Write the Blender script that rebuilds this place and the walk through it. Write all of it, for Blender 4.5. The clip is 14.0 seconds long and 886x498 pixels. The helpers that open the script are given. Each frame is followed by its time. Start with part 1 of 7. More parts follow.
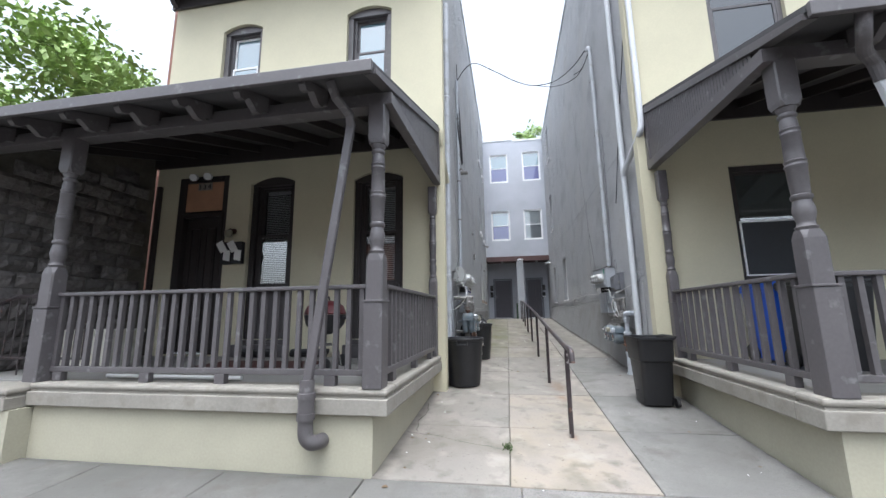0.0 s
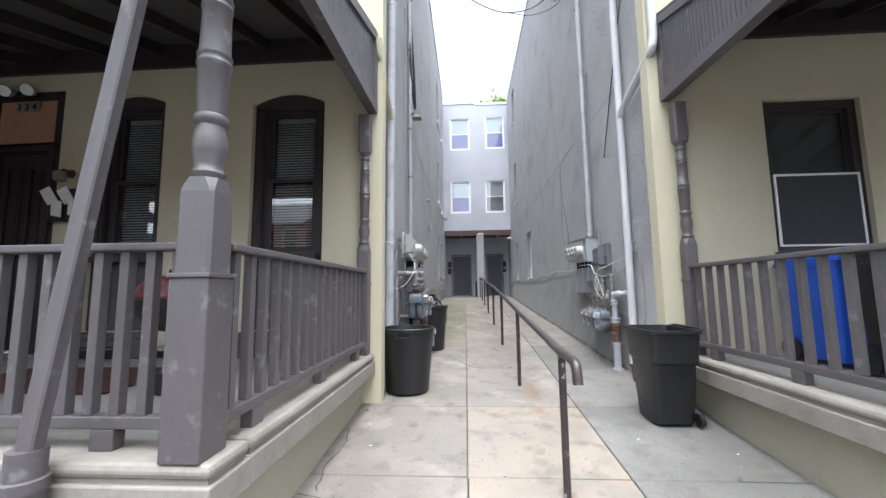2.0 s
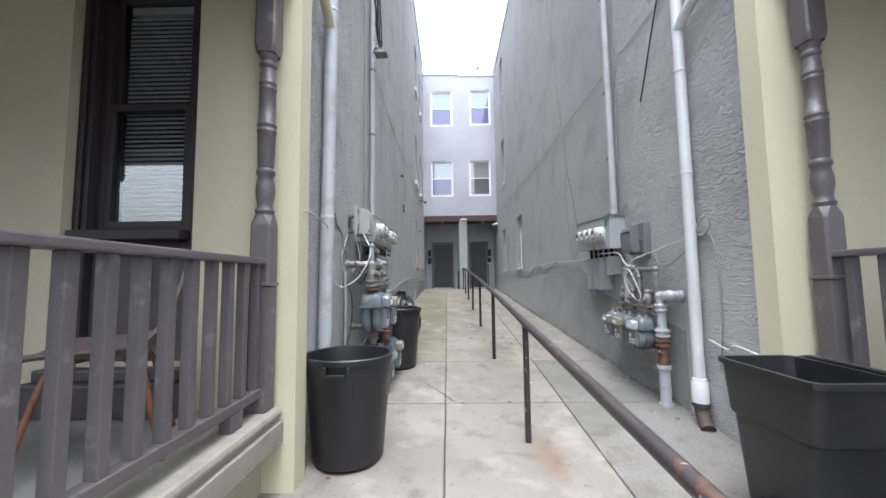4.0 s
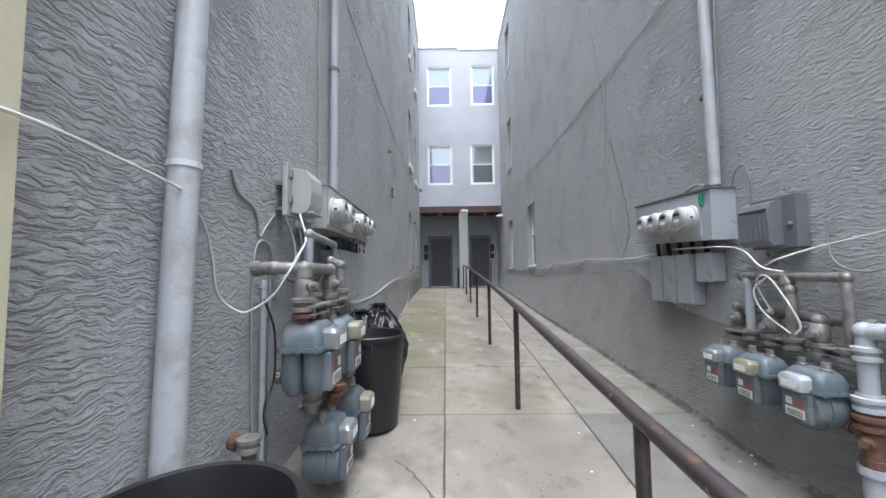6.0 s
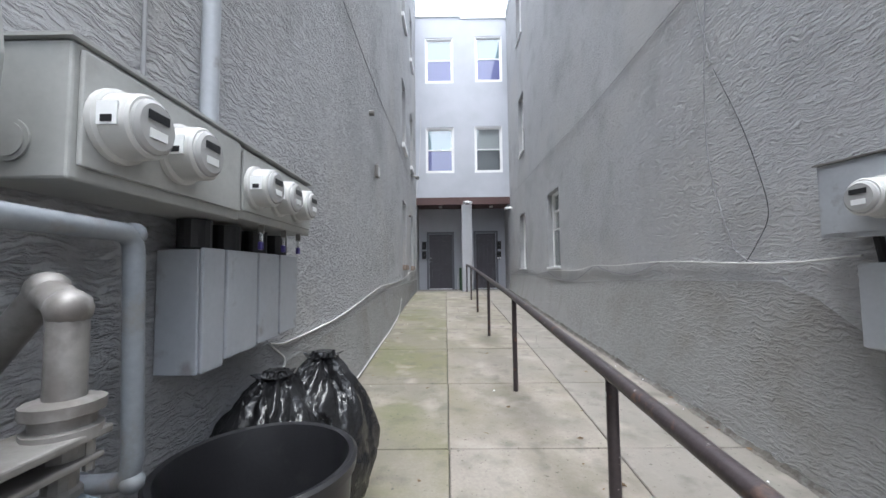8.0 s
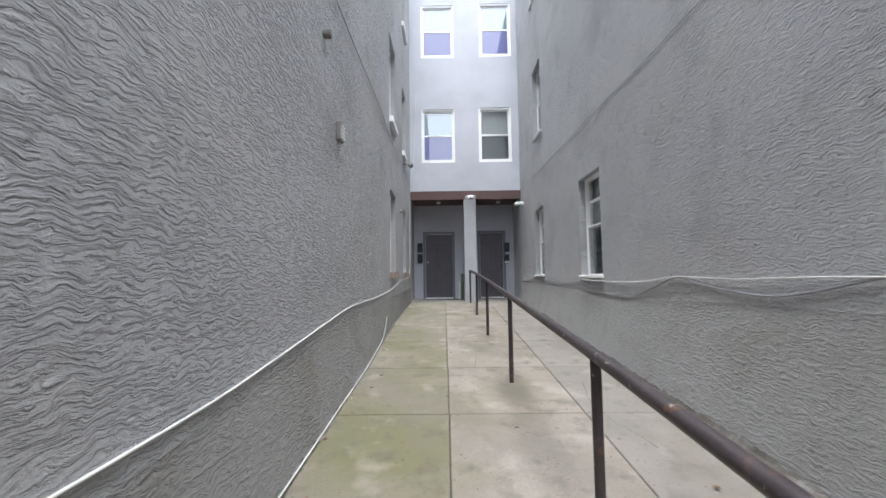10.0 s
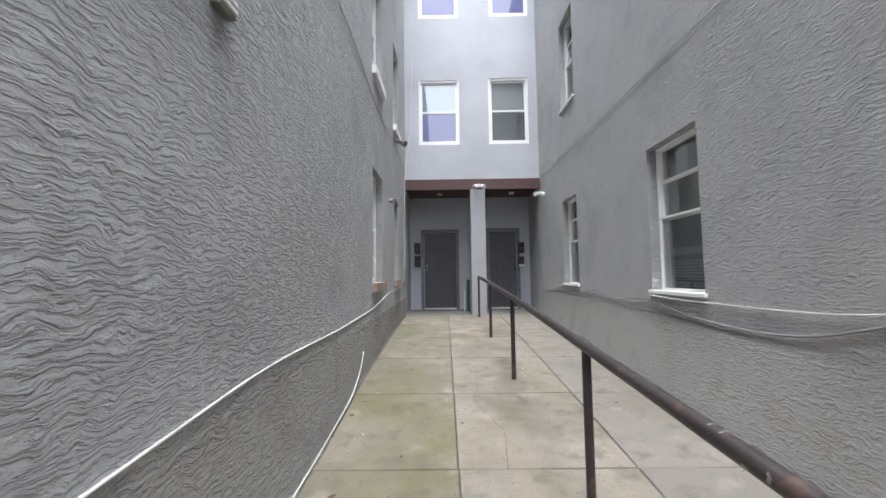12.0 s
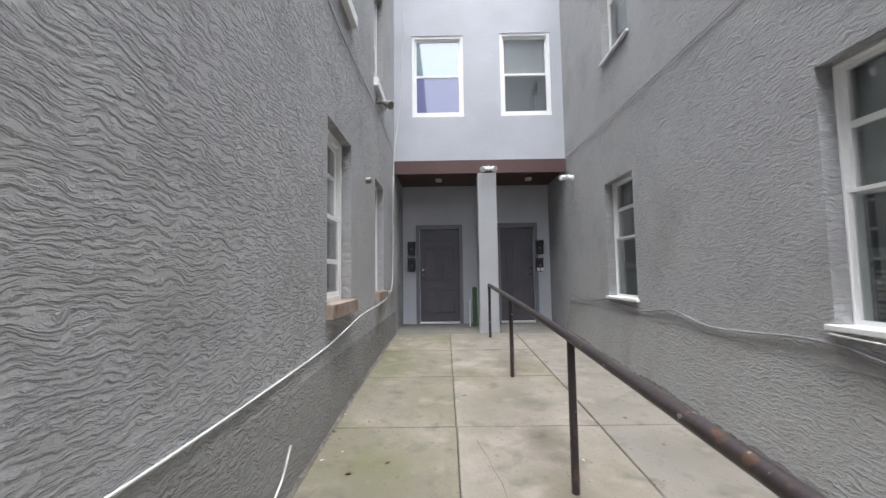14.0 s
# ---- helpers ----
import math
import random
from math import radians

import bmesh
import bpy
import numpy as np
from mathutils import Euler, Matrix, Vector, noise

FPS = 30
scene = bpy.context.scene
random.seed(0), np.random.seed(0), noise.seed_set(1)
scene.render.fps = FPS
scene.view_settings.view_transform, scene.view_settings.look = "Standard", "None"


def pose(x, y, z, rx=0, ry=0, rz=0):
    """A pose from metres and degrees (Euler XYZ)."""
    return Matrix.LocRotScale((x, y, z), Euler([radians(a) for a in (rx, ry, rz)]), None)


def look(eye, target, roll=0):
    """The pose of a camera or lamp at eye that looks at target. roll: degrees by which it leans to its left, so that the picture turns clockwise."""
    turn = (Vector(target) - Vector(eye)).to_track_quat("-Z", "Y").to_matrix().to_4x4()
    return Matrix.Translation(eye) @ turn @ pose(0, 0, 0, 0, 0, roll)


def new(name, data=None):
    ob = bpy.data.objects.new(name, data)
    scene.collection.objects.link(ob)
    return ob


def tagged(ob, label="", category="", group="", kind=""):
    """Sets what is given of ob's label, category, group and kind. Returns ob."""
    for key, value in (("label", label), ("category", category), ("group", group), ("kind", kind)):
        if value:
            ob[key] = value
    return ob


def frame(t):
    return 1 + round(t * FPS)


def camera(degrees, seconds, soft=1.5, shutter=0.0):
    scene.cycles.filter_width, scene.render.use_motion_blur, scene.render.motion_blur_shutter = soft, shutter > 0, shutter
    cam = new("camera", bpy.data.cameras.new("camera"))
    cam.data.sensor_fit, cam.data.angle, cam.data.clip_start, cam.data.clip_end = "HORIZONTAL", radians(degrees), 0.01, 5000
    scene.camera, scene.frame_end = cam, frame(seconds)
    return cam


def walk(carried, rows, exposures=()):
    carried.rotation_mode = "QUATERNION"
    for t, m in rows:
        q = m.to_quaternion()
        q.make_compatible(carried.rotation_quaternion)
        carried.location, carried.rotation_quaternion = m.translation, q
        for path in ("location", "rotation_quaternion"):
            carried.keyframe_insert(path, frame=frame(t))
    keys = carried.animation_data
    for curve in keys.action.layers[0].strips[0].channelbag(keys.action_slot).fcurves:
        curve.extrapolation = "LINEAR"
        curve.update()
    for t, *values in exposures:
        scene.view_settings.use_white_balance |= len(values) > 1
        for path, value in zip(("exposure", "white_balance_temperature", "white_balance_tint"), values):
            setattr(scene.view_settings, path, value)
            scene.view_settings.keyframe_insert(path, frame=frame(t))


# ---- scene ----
import itertools

cam = camera(98.7, 14.0)
METRES, EYE, TILT, LEAN, TURN = 12.2, 1.5, 0.0, 0.0, 9.7
EXPOSURES = [(0.0, 1.66, 5900, 8), (1.5, 1.9, 6000, 9), (3.0, 2.08, 6000, 9), (6.5, 1.93, 5900, 8), (8.0, 2.08, 5950, 8), (10.5, 2.07, 6100, 9), (14.0, 2.12, 6200, 9)]
ROWS = [
    (0.0, 0.0, 0.0, 0.0, 0.14, 9.69, 0.79),
    (0.5, 0.0049, 0.0305, -0.0003, -1.71, 8.84, 0.73),
    (1.0, 0.0104, 0.0634, 0.0011, -3.08, 8.01, 0.66),
    (1.5, 0.0154, 0.0966, 0.0017, -4.57, 7.09, 0.71),
    (2.0, 0.0196, 0.1293, 0.0037, -6.02, 6.19, 0.7),
    (2.5, 0.0257, 0.1635, 0.0054, -7.1, 5.52, 0.59),
    (3.0, 0.0319, 0.1956, 0.0059, -7.81, 5.07, 0.64),
    (3.5, 0.038, 0.2285, 0.0084, -8.49, 4.76, 0.75),
    (6.0, 0.0648, 0.3944, 0.0195, -9.01, 3.8, 0.66),
    (6.5, 0.07, 0.4302, 0.0226, -9.11, 3.64, 0.66),
    (7.0, 0.076, 0.4651, 0.0247, -9.04, 3.74, 0.63),
    (7.5, 0.0813, 0.5002, 0.0276, -8.98, 3.73, 0.56),
    (8.0, 0.0859, 0.5364, 0.0291, -9.05, 3.39, 0.62),
    (10.5, 0.1152, 0.7249, 0.0417, -9.26, 3.85, 0.68),
    (11.0, 0.1197, 0.764, 0.0452, -9.32, 3.78, 0.63),
    (11.5, 0.1253, 0.8008, 0.0467, -9.28, 3.94, 0.68),
    (12.0, 0.1313, 0.8385, 0.0496, -9.18, 3.84, 0.72),
    (12.5, 0.1382, 0.8764, 0.0515, -9.27, 3.78, 0.78),
    (13.0, 0.1459, 0.9132, 0.053, -9.14, 3.92, 0.73),
    (13.5, 0.152, 0.9492, 0.0556, -9.19, 3.92, 0.82),
    (14.0, 0.1559, 0.9855, 0.0594, -9.12, 3.86, 0.82),
]
walk(cam, [(t, pose(0, 0, EYE, TILT, LEAN, TURN) @ pose(METRES * x, METRES * y, METRES * z, 90 + pitch, roll, yaw)) for t, x, y, z, yaw, pitch, roll in ROWS], exposures=EXPOSURES)
# world: thin overcast
world = bpy.data.worlds.new("world")
scene.world = world
world.use_nodes = True
wn = world.node_tree
sky = wn.nodes.new("ShaderNodeTexSky")
sky.sky_type = "NISHITA"
sky.sun_disc = False
sky.sun_elevation = radians(76)
sky.sun_rotation = radians(180)
sky.air_density = 1.0
sky.dust_density = 6.0
sky.ozone_density = 1.0
haze = wn.nodes.new("ShaderNodeHueSaturation")
haze.inputs["Saturation"].default_value = 0.28
wn.links.new(sky.outputs[0], haze.inputs["Color"])
wn.links.new(haze.outputs[0], wn.nodes["Background"].inputs[0])
wn.nodes["Background"].inputs[1].default_value = 0.15
sun = new("sun", bpy.data.lights.new("sun", "SUN"))
sun.data.energy = 0.7
sun.data.angle = radians(50)
sun.data.color = (1.0, 0.98, 0.95)
sun.matrix_world = look((0, 0, 0), (-math.sin(radians(180)) * math.cos(radians(76)), -math.cos(radians(180)) * math.cos(radians(76)), -math.sin(radians(76))))
scene.view_settings.exposure = 0.6


# ---- materials ----
def mat(name, color, rough=0.7, metal=0.0, vary=0.12, scale=6.0, fine=60.0, bump=0.1, depth=0.004, stain=None, stain_scale=1.2, stain_lo=0.42, stain_hi=0.64, stretch=(1, 1, 1), island=0.0, spec=None, gloss=0.1):
    """A painted, stained or worn surface, with variation at two scales and relief."""
    m = bpy.data.materials.new(name)
    m.use_nodes = True
    nt = m.node_tree
    b = nt.nodes["Principled BSDF"]
    N = nt.nodes.new
    co = N("ShaderNodeTexCoord")
    geo = N("ShaderNodeNewGeometry")
    mp = N("ShaderNodeMapping")
    mp.inputs["Scale"].default_value = stretch
    nt.links.new(geo.outputs["Position"], mp.inputs[0])
    big = N("ShaderNodeTexNoise")
    big.inputs["Scale"].default_value = scale
    big.inputs["Detail"].default_value = 6
    big.inputs["Roughness"].default_value = 0.6
    small = N("ShaderNodeTexNoise")
    small.inputs["Scale"].default_value = fine
    small.inputs["Detail"].default_value = 4
    nt.links.new(mp.outputs[0], big.inputs[0])
    nt.links.new(mp.outputs[0], small.inputs[0])
    ramp = N("ShaderNodeMapRange")
    ramp.inputs[1].default_value, ramp.inputs[2].default_value = 0.3, 0.7
    ramp.inputs[3].default_value, ramp.inputs[4].default_value = 1 - vary, 1 + vary
    nt.links.new(big.outputs[0], ramp.inputs[0])
    ramp2 = N("ShaderNodeMapRange")
    ramp2.inputs[1].default_value, ramp2.inputs[2].default_value = 0.3, 0.7
    ramp2.inputs[3].default_value, ramp2.inputs[4].default_value = 1 - vary * 0.5, 1 + vary * 0.5
    nt.links.new(small.outputs[0], ramp2.inputs[0])
    mul = N("ShaderNodeMath")
    mul.operation = "MULTIPLY"
    nt.links.new(ramp.outputs[0], mul.inputs[0])
    nt.links.new(ramp2.outputs[0], mul.inputs[1])
    val = mul.outputs[0]
    if island:
        oi = N("ShaderNodeObjectInfo")
        r3 = N("ShaderNodeMapRange")
        r3.inputs[3].default_value, r3.inputs[4].default_value = 1 - island, 1 + island
        nt.links.new(oi.outputs["Random"], r3.inputs[0])
        m2 = N("ShaderNodeMath")
        m2.operation = "MULTIPLY"
        nt.links.new(val, m2.inputs[0])
        nt.links.new(r3.outputs[0], m2.inputs[1])
        val = m2.outputs[0]
    base = N("ShaderNodeVectorMath")
    base.operation = "SCALE"
    base.inputs[0].default_value = color[:3]
    nt.links.new(val, base.inputs["Scale"])
    out = base.outputs[0]
    if stain:
        st = N("ShaderNodeTexNoise")
        st.inputs["Scale"].default_value = stain_scale
        st.inputs["Detail"].default_value = 8
        st.inputs["Roughness"].default_value = 0.65
        nt.links.new(mp.outputs[0], st.inputs[0])
        sr = N("ShaderNodeMapRange")
        sr.inputs[1].default_value, sr.inputs[2].default_value = stain_lo, stain_hi
        nt.links.new(st.outputs[0], sr.inputs[0])
        mix = N("ShaderNodeMix")
        mix.data_type = "RGBA"
        
        mix.inputs[7].default_value = (*stain, 1)
        nt.links.new(sr.outputs[0], mix.inputs[0])
        nt.links.new(out, mix.inputs[6])
        out = mix.outputs[2]
    nt.links.new(out, b.inputs["Base Color"])
    b.inputs["Metallic"].default_value = metal
    rr = N("ShaderNodeMapRange")
    rr.inputs[3].default_value, rr.inputs[4].default_value = max(0.02, rough - gloss), min(1, rough + gloss)
    nt.links.new(big.outputs[0], rr.inputs[0])
    nt.links.new(rr.outputs[0], b.inputs["Roughness"])
    if spec is not None:
        b.inputs["Specular IOR Level"].default_value = spec
    if bump:
        bp = N("ShaderNodeBump")
        bp.inputs["Strength"].default_value = bump
        bp.inputs["Distance"].default_value = depth
        nt.links.new(small.outputs[0], bp.inputs["Height"])
        nt.links.new(bp.outputs[0], b.inputs["Normal"])
    return m


def stucco(name, color, depth=0.02, strength=1.0, seam=0.06):
    """Trowelled render: short, mostly level ridges over soft patches, with faint streaks."""
    m = mat(name, color, 0.75, vary=0.07, scale=1.1, fine=45, bump=0.0)
    nt = m.node_tree
    N = nt.nodes.new
    geo = N("ShaderNodeNewGeometry")
    warp = N("ShaderNodeTexNoise")
    warp.inputs["Scale"].default_value = 8.0
    warp.inputs["Detail"].default_value = 2
    nt.links.new(geo.outputs["Position"], warp.inputs[0])
    wv = N("ShaderNodeVectorMath")
    wv.operation = "MULTIPLY_ADD"
    wv.inputs[1].default_value = (0.08, 0.08, 0.09)
    nt.links.new(warp.outputs["Color"], wv.inputs[0])
    nt.links.new(geo.outputs["Position"], wv.inputs[2])
    mp = N("ShaderNodeMapping")
    mp.inputs["Scale"].default_value = (13, 13, 68)
    nt.links.new(wv.outputs[0], mp.inputs[0])
    n1 = N("ShaderNodeTexNoise")
    n1.inputs["Scale"].default_value = 1.0
    n1.inputs["Detail"].default_value = 5
    n1.inputs["Roughness"].default_value = 0.55
    nt.links.new(mp.outputs[0], n1.inputs[0])
    r1 = N("ShaderNodeMapRange")
    r1.interpolation_type = "SMOOTHSTEP"
    r1.inputs[1].default_value, r1.inputs[2].default_value = 0.42, 0.68
    nt.links.new(n1.outputs[0], r1.inputs[0])
    n2 = N("ShaderNodeTexNoise")
    n2.inputs["Scale"].default_value = 70
    n2.inputs["Detail"].default_value = 3
    nt.links.new(geo.outputs["Position"], n2.inputs[0])
    patch = N("ShaderNodeTexNoise")
    patch.inputs["Scale"].default_value = 0.9
    patch.inputs["Detail"].default_value = 3
    nt.links.new(geo.outputs["Position"], patch.inputs[0])
    pr = N("ShaderNodeMapRange")
    pr.inputs[1].default_value, pr.inputs[2].default_value = 0.38, 0.62
    pr.inputs[3].default_value, pr.inputs[4].default_value = 0.6, 1.0
    nt.links.new(patch.outputs[0], pr.inputs[0])
    sep = N("ShaderNodeSeparateXYZ")
    nt.links.new(geo.outputs["Position"], sep.inputs[0])
    low = N("ShaderNodeMapRange")
    low.inputs[1].default_value, low.inputs[2].default_value = 1.3, 1.9
    low.inputs[3].default_value, low.inputs[4].default_value = 0.6, 1.0
    nt.links.new(sep.outputs[2], low.inputs[0])
    pm = N("ShaderNodeMath")
    pm.operation = "MULTIPLY"
    nt.links.new(pr.outputs[0], pm.inputs[0])
    nt.links.new(low.outputs[0], pm.inputs[1])
    rm = N("ShaderNodeMath")
    rm.operation = "MULTIPLY"
    nt.links.new(pm.outputs[0], rm.inputs[0])
    nt.links.new(r1.outputs[0], rm.inputs[1])
    ad = N("ShaderNodeMath")
    ad.operation = "MULTIPLY_ADD"
    ad.inputs[1].default_value = 0.3
    nt.links.new(n2.outputs[0], ad.inputs[0])
    nt.links.new(rm.outputs[0], ad.inputs[2])
    bp = N("ShaderNodeBump")
    bp.inputs["Strength"].default_value = strength
    bp.inputs["Distance"].default_value = depth
    nt.links.new(ad.outputs[0], bp.inputs["Height"])
    nt.links.new(bp.outputs[0], nt.nodes["Principled BSDF"].inputs["Normal"])
    return m


def glass(name, tint=(0.02, 0.025, 0.03), rough=0.03):
    """Window glass before a dim room: a dark body with a clear mirror coat."""
    m = bpy.data.materials.new(name)
    m.use_nodes = True
    b = m.node_tree.nodes["Principled BSDF"]
    b.inputs["Base Color"].default_value = (*tint, 1)
    b.inputs["Roughness"].default_value = rough
    b.inputs["IOR"].default_value = 1.9
    return m


GREY = stucco("grey_stucco", (0.405, 0.41, 0.422), depth=0.0175, strength=1.0)
# Grime, plus a wall grey darkened to offset sky light on the slope.
GREYBASE = stucco("grimy_darkened_grey_stucco", (0.265, 0.262, 0.258), depth=0.0175, strength=1.0)
BLUEGREY = stucco("pale_grey_stucco", (0.44, 0.455, 0.5), depth=0.004, strength=0.5)
CREAM = mat("cream_stucco", (0.525, 0.49, 0.357), 0.8, vary=0.05, scale=1.5, fine=50, bump=0.3, depth=0.003)
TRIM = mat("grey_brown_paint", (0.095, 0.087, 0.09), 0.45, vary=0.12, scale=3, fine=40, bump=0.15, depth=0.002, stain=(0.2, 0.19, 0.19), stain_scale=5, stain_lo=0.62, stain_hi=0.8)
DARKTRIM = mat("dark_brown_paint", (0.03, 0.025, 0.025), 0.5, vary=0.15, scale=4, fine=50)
STONE = mat("weathered_limestone", (0.255, 0.238, 0.208), 0.85, vary=0.15, scale=2.5, fine=45, bump=0.4, depth=0.004, stain=(0.22, 0.2, 0.17), stain_scale=2.2, stain_lo=0.5, stain_hi=0.8)
CONC = mat("worn_concrete", (0.212, 0.192, 0.17), 0.85, vary=0.12, scale=1.6, fine=55, bump=0.35, depth=0.003, stain=(0.19, 0.175, 0.155), stain_scale=1.1, stain_lo=0.42, stain_hi=0.64, island=0.08)
CONC_MOSS = mat("mossy_concrete", (0.2, 0.182, 0.145), 0.8, vary=0.15, scale=1.6, fine=55, bump=0.35, depth=0.003, stain=(0.135, 0.128, 0.07), stain_scale=0.9, stain_lo=0.42, stain_hi=0.64, island=0.08)
CONC_DARK = mat("exposed_aggregate_concrete", (0.17, 0.165, 0.154), 0.9, vary=0.3, scale=2.0, fine=110, bump=0.7, depth=0.005, stain=(0.13, 0.125, 0.115), stain_scale=1.3, stain_lo=0.42, stain_hi=0.64, island=0.06)
CONC_PALE = mat("sunbleached_concrete", (0.24, 0.212, 0.185), 0.85, vary=0.1, scale=1.6, fine=60, bump=0.4, depth=0.003, stain=(0.25, 0.215, 0.17), stain_scale=1.6, stain_lo=0.42, stain_hi=0.64, island=0.05)
CONC_MID = mat("grey_concrete", (0.18, 0.171, 0.16), 0.88, vary=0.16, scale=1.8, fine=80, bump=0.45, depth=0.004, stain=(0.14, 0.135, 0.12), stain_scale=1.3, stain_lo=0.42, stain_hi=0.64, island=0.08)
CONC_MOSS2 = mat("faintly_mossy_concrete", (0.235, 0.21, 0.183), 0.8, vary=0.16, scale=1.6, fine=55, bump=0.35, depth=0.003, stain=(0.17, 0.152, 0.108), stain_scale=1.0, stain_lo=0.42, stain_hi=0.64, island=0.06)
STREETC = mat("dark_street_concrete", (0.12, 0.115, 0.108), 0.88, vary=0.2, scale=1.8, fine=80, bump=0.45, depth=0.004, stain=(0.09, 0.087, 0.08), stain_scale=1.3, stain_lo=0.42, stain_hi=0.64, island=0.12)
PANELP = mat("dull_brown_grey_paint", (0.075, 0.068, 0.07), 0.5, vary=0.12, scale=3, fine=40, bump=0.1)
JOINT = mat("joint_dirt", (0.09, 0.085, 0.07), 0.95, vary=0.3, scale=8, fine=80, bump=0.5)
ASPHALT = mat("asphalt", (0.05, 0.05, 0.052), 0.9, vary=0.2, scale=2, fine=120, bump=0.5)
BRICK = mat("far_brick", (0.25, 0.12, 0.09), 0.85, vary=0.2, scale=4, fine=30)
WHITE = mat("white_paint", (0.75, 0.76, 0.76), 0.4, vary=0.04, scale=5, fine=50, bump=0.05)
VINYL = mat("white_vinyl", (0.8, 0.8, 0.8), 0.35, vary=0.03, scale=5, fine=50, bump=0.03)
GUTTER = mat("white_gutter_metal", (0.56, 0.575, 0.60), 0.4, vary=0.06, scale=2.5, fine=30, bump=0.05, stain=(0.4, 0.38, 0.34), stain_scale=3, stain_lo=0.62, stain_hi=0.8)
STEEL = mat("grey_enamel", (0.375, 0.395, 0.425), 0.4, vary=0.06, scale=5, fine=50, bump=0.05, stain=(0.25, 0.24, 0.23), stain_scale=4, stain_lo=0.6, stain_hi=0.8)
GALV = mat("galvanised_pipe", (0.225, 0.215, 0.205), 0.5, metal=0.35, vary=0.15, scale=9, fine=60, bump=0.2, stain=(0.16, 0.13, 0.11), stain_scale=7, stain_lo=0.6, stain_hi=0.75)
RUST = mat("rusty_pipe", (0.125, 0.065, 0.045), 0.85, vary=0.25, scale=10, fine=80, bump=0.4)
STEELW = mat("aged_cabinet_enamel", (0.37, 0.375, 0.362), 0.42, vary=0.08, scale=5, fine=50, bump=0.05, stain=(0.27, 0.265, 0.25), stain_scale=4, stain_lo=0.58, stain_hi=0.8)
PAINTPIPE = mat("painted_blue_grey_pipe", (0.24, 0.26, 0.285), 0.45, vary=0.12, scale=8, fine=60, bump=0.1, stain=(0.2, 0.185, 0.17), stain_scale=7, stain_lo=0.55, stain_hi=0.7)
GASBLUE = mat("gas_meter_paint", (0.10, 0.125, 0.145), 0.45, vary=0.1, scale=6, fine=50, bump=0.1, stain=(0.22, 0.215, 0.19), stain_scale=6, stain_lo=0.55, stain_hi=0.78)
SHOE = mat("corroded_iron_shoe", (0.06, 0.045, 0.036), 0.75, vary=0.3, scale=12, fine=80, bump=0.4)
GRASS = mat("weed_green", (0.05, 0.075, 0.025), 0.8, vary=0.3, bump=0)
PILLAR = stucco("smooth_grey_stucco", (0.37, 0.38, 0.40), depth=0.004, strength=0.5)
IRON = mat("painted_iron_rail", (0.05, 0.04, 0.042), 0.4, metal=0.2, vary=0.2, scale=8, fine=60, bump=0.3, stain=(0.16, 0.1, 0.075), stain_scale=6, stain_lo=0.6, stain_hi=0.72)
BLACKP = mat("black_plastic", (0.014, 0.014, 0.016), 0.42, vary=0.2, scale=7, fine=90, bump=0.12, stain=(0.035, 0.035, 0.035), stain_scale=5, stain_lo=0.6, stain_hi=0.8)
BAG = mat("black_bag_film", (0.012, 0.012, 0.013), 0.22, vary=0.1, scale=10, fine=18, bump=0.9, depth=0.02)
BLUEP = mat("blue_plastic", (0.02, 0.09, 0.5), 0.45, vary=0.08, scale=5, fine=60)
GLASS = glass("window_glass")
DOORP = mat("charcoal_door_paint", (0.09, 0.085, 0.1), 0.42, vary=0.1, scale=3, fine=30, bump=0.05)
FRAMEP = mat("slate_frame_paint", (0.15, 0.155, 0.18), 0.5, vary=0.1, scale=4, fine=40)
SOFFIT = mat("dark_red_brown_soffit", (0.085, 0.045, 0.042), 0.6, vary=0.12, scale=3, fine=40, bump=0.2)
BLOCK = mat("rock_faced_block", (0.13, 0.12, 0.115), 0.9, vary=0.3, scale=4, fine=25, bump=1.0, depth=0.02, island=0.25)
LEAF = mat("leaves", (0.23, 0.33, 0.09), 0.6, vary=0.35, scale=1.5, fine=9, bump=0)
BARK = mat("bark", (0.09, 0.07, 0.05), 0.9, vary=0.3, scale=6, fine=40, bump=0.6)
CABLEW = mat("white_cable_jacket", (0.6, 0.6, 0.58), 0.5, vary=0.1, scale=6, fine=40, bump=0)
CABLEG = mat("painted_cable", (0.27, 0.27, 0.28), 0.6, vary=0.1, scale=6, fine=40, bump=0)
CABLEB = mat("black_cable_jacket", (0.02, 0.02, 0.022), 0.5, vary=0.1, scale=6, fine=40, bump=0)
ROOFING = mat("roof_felt", (0.07, 0.068, 0.07), 0.85, vary=0.2, scale=4, fine=60, bump=0.3)


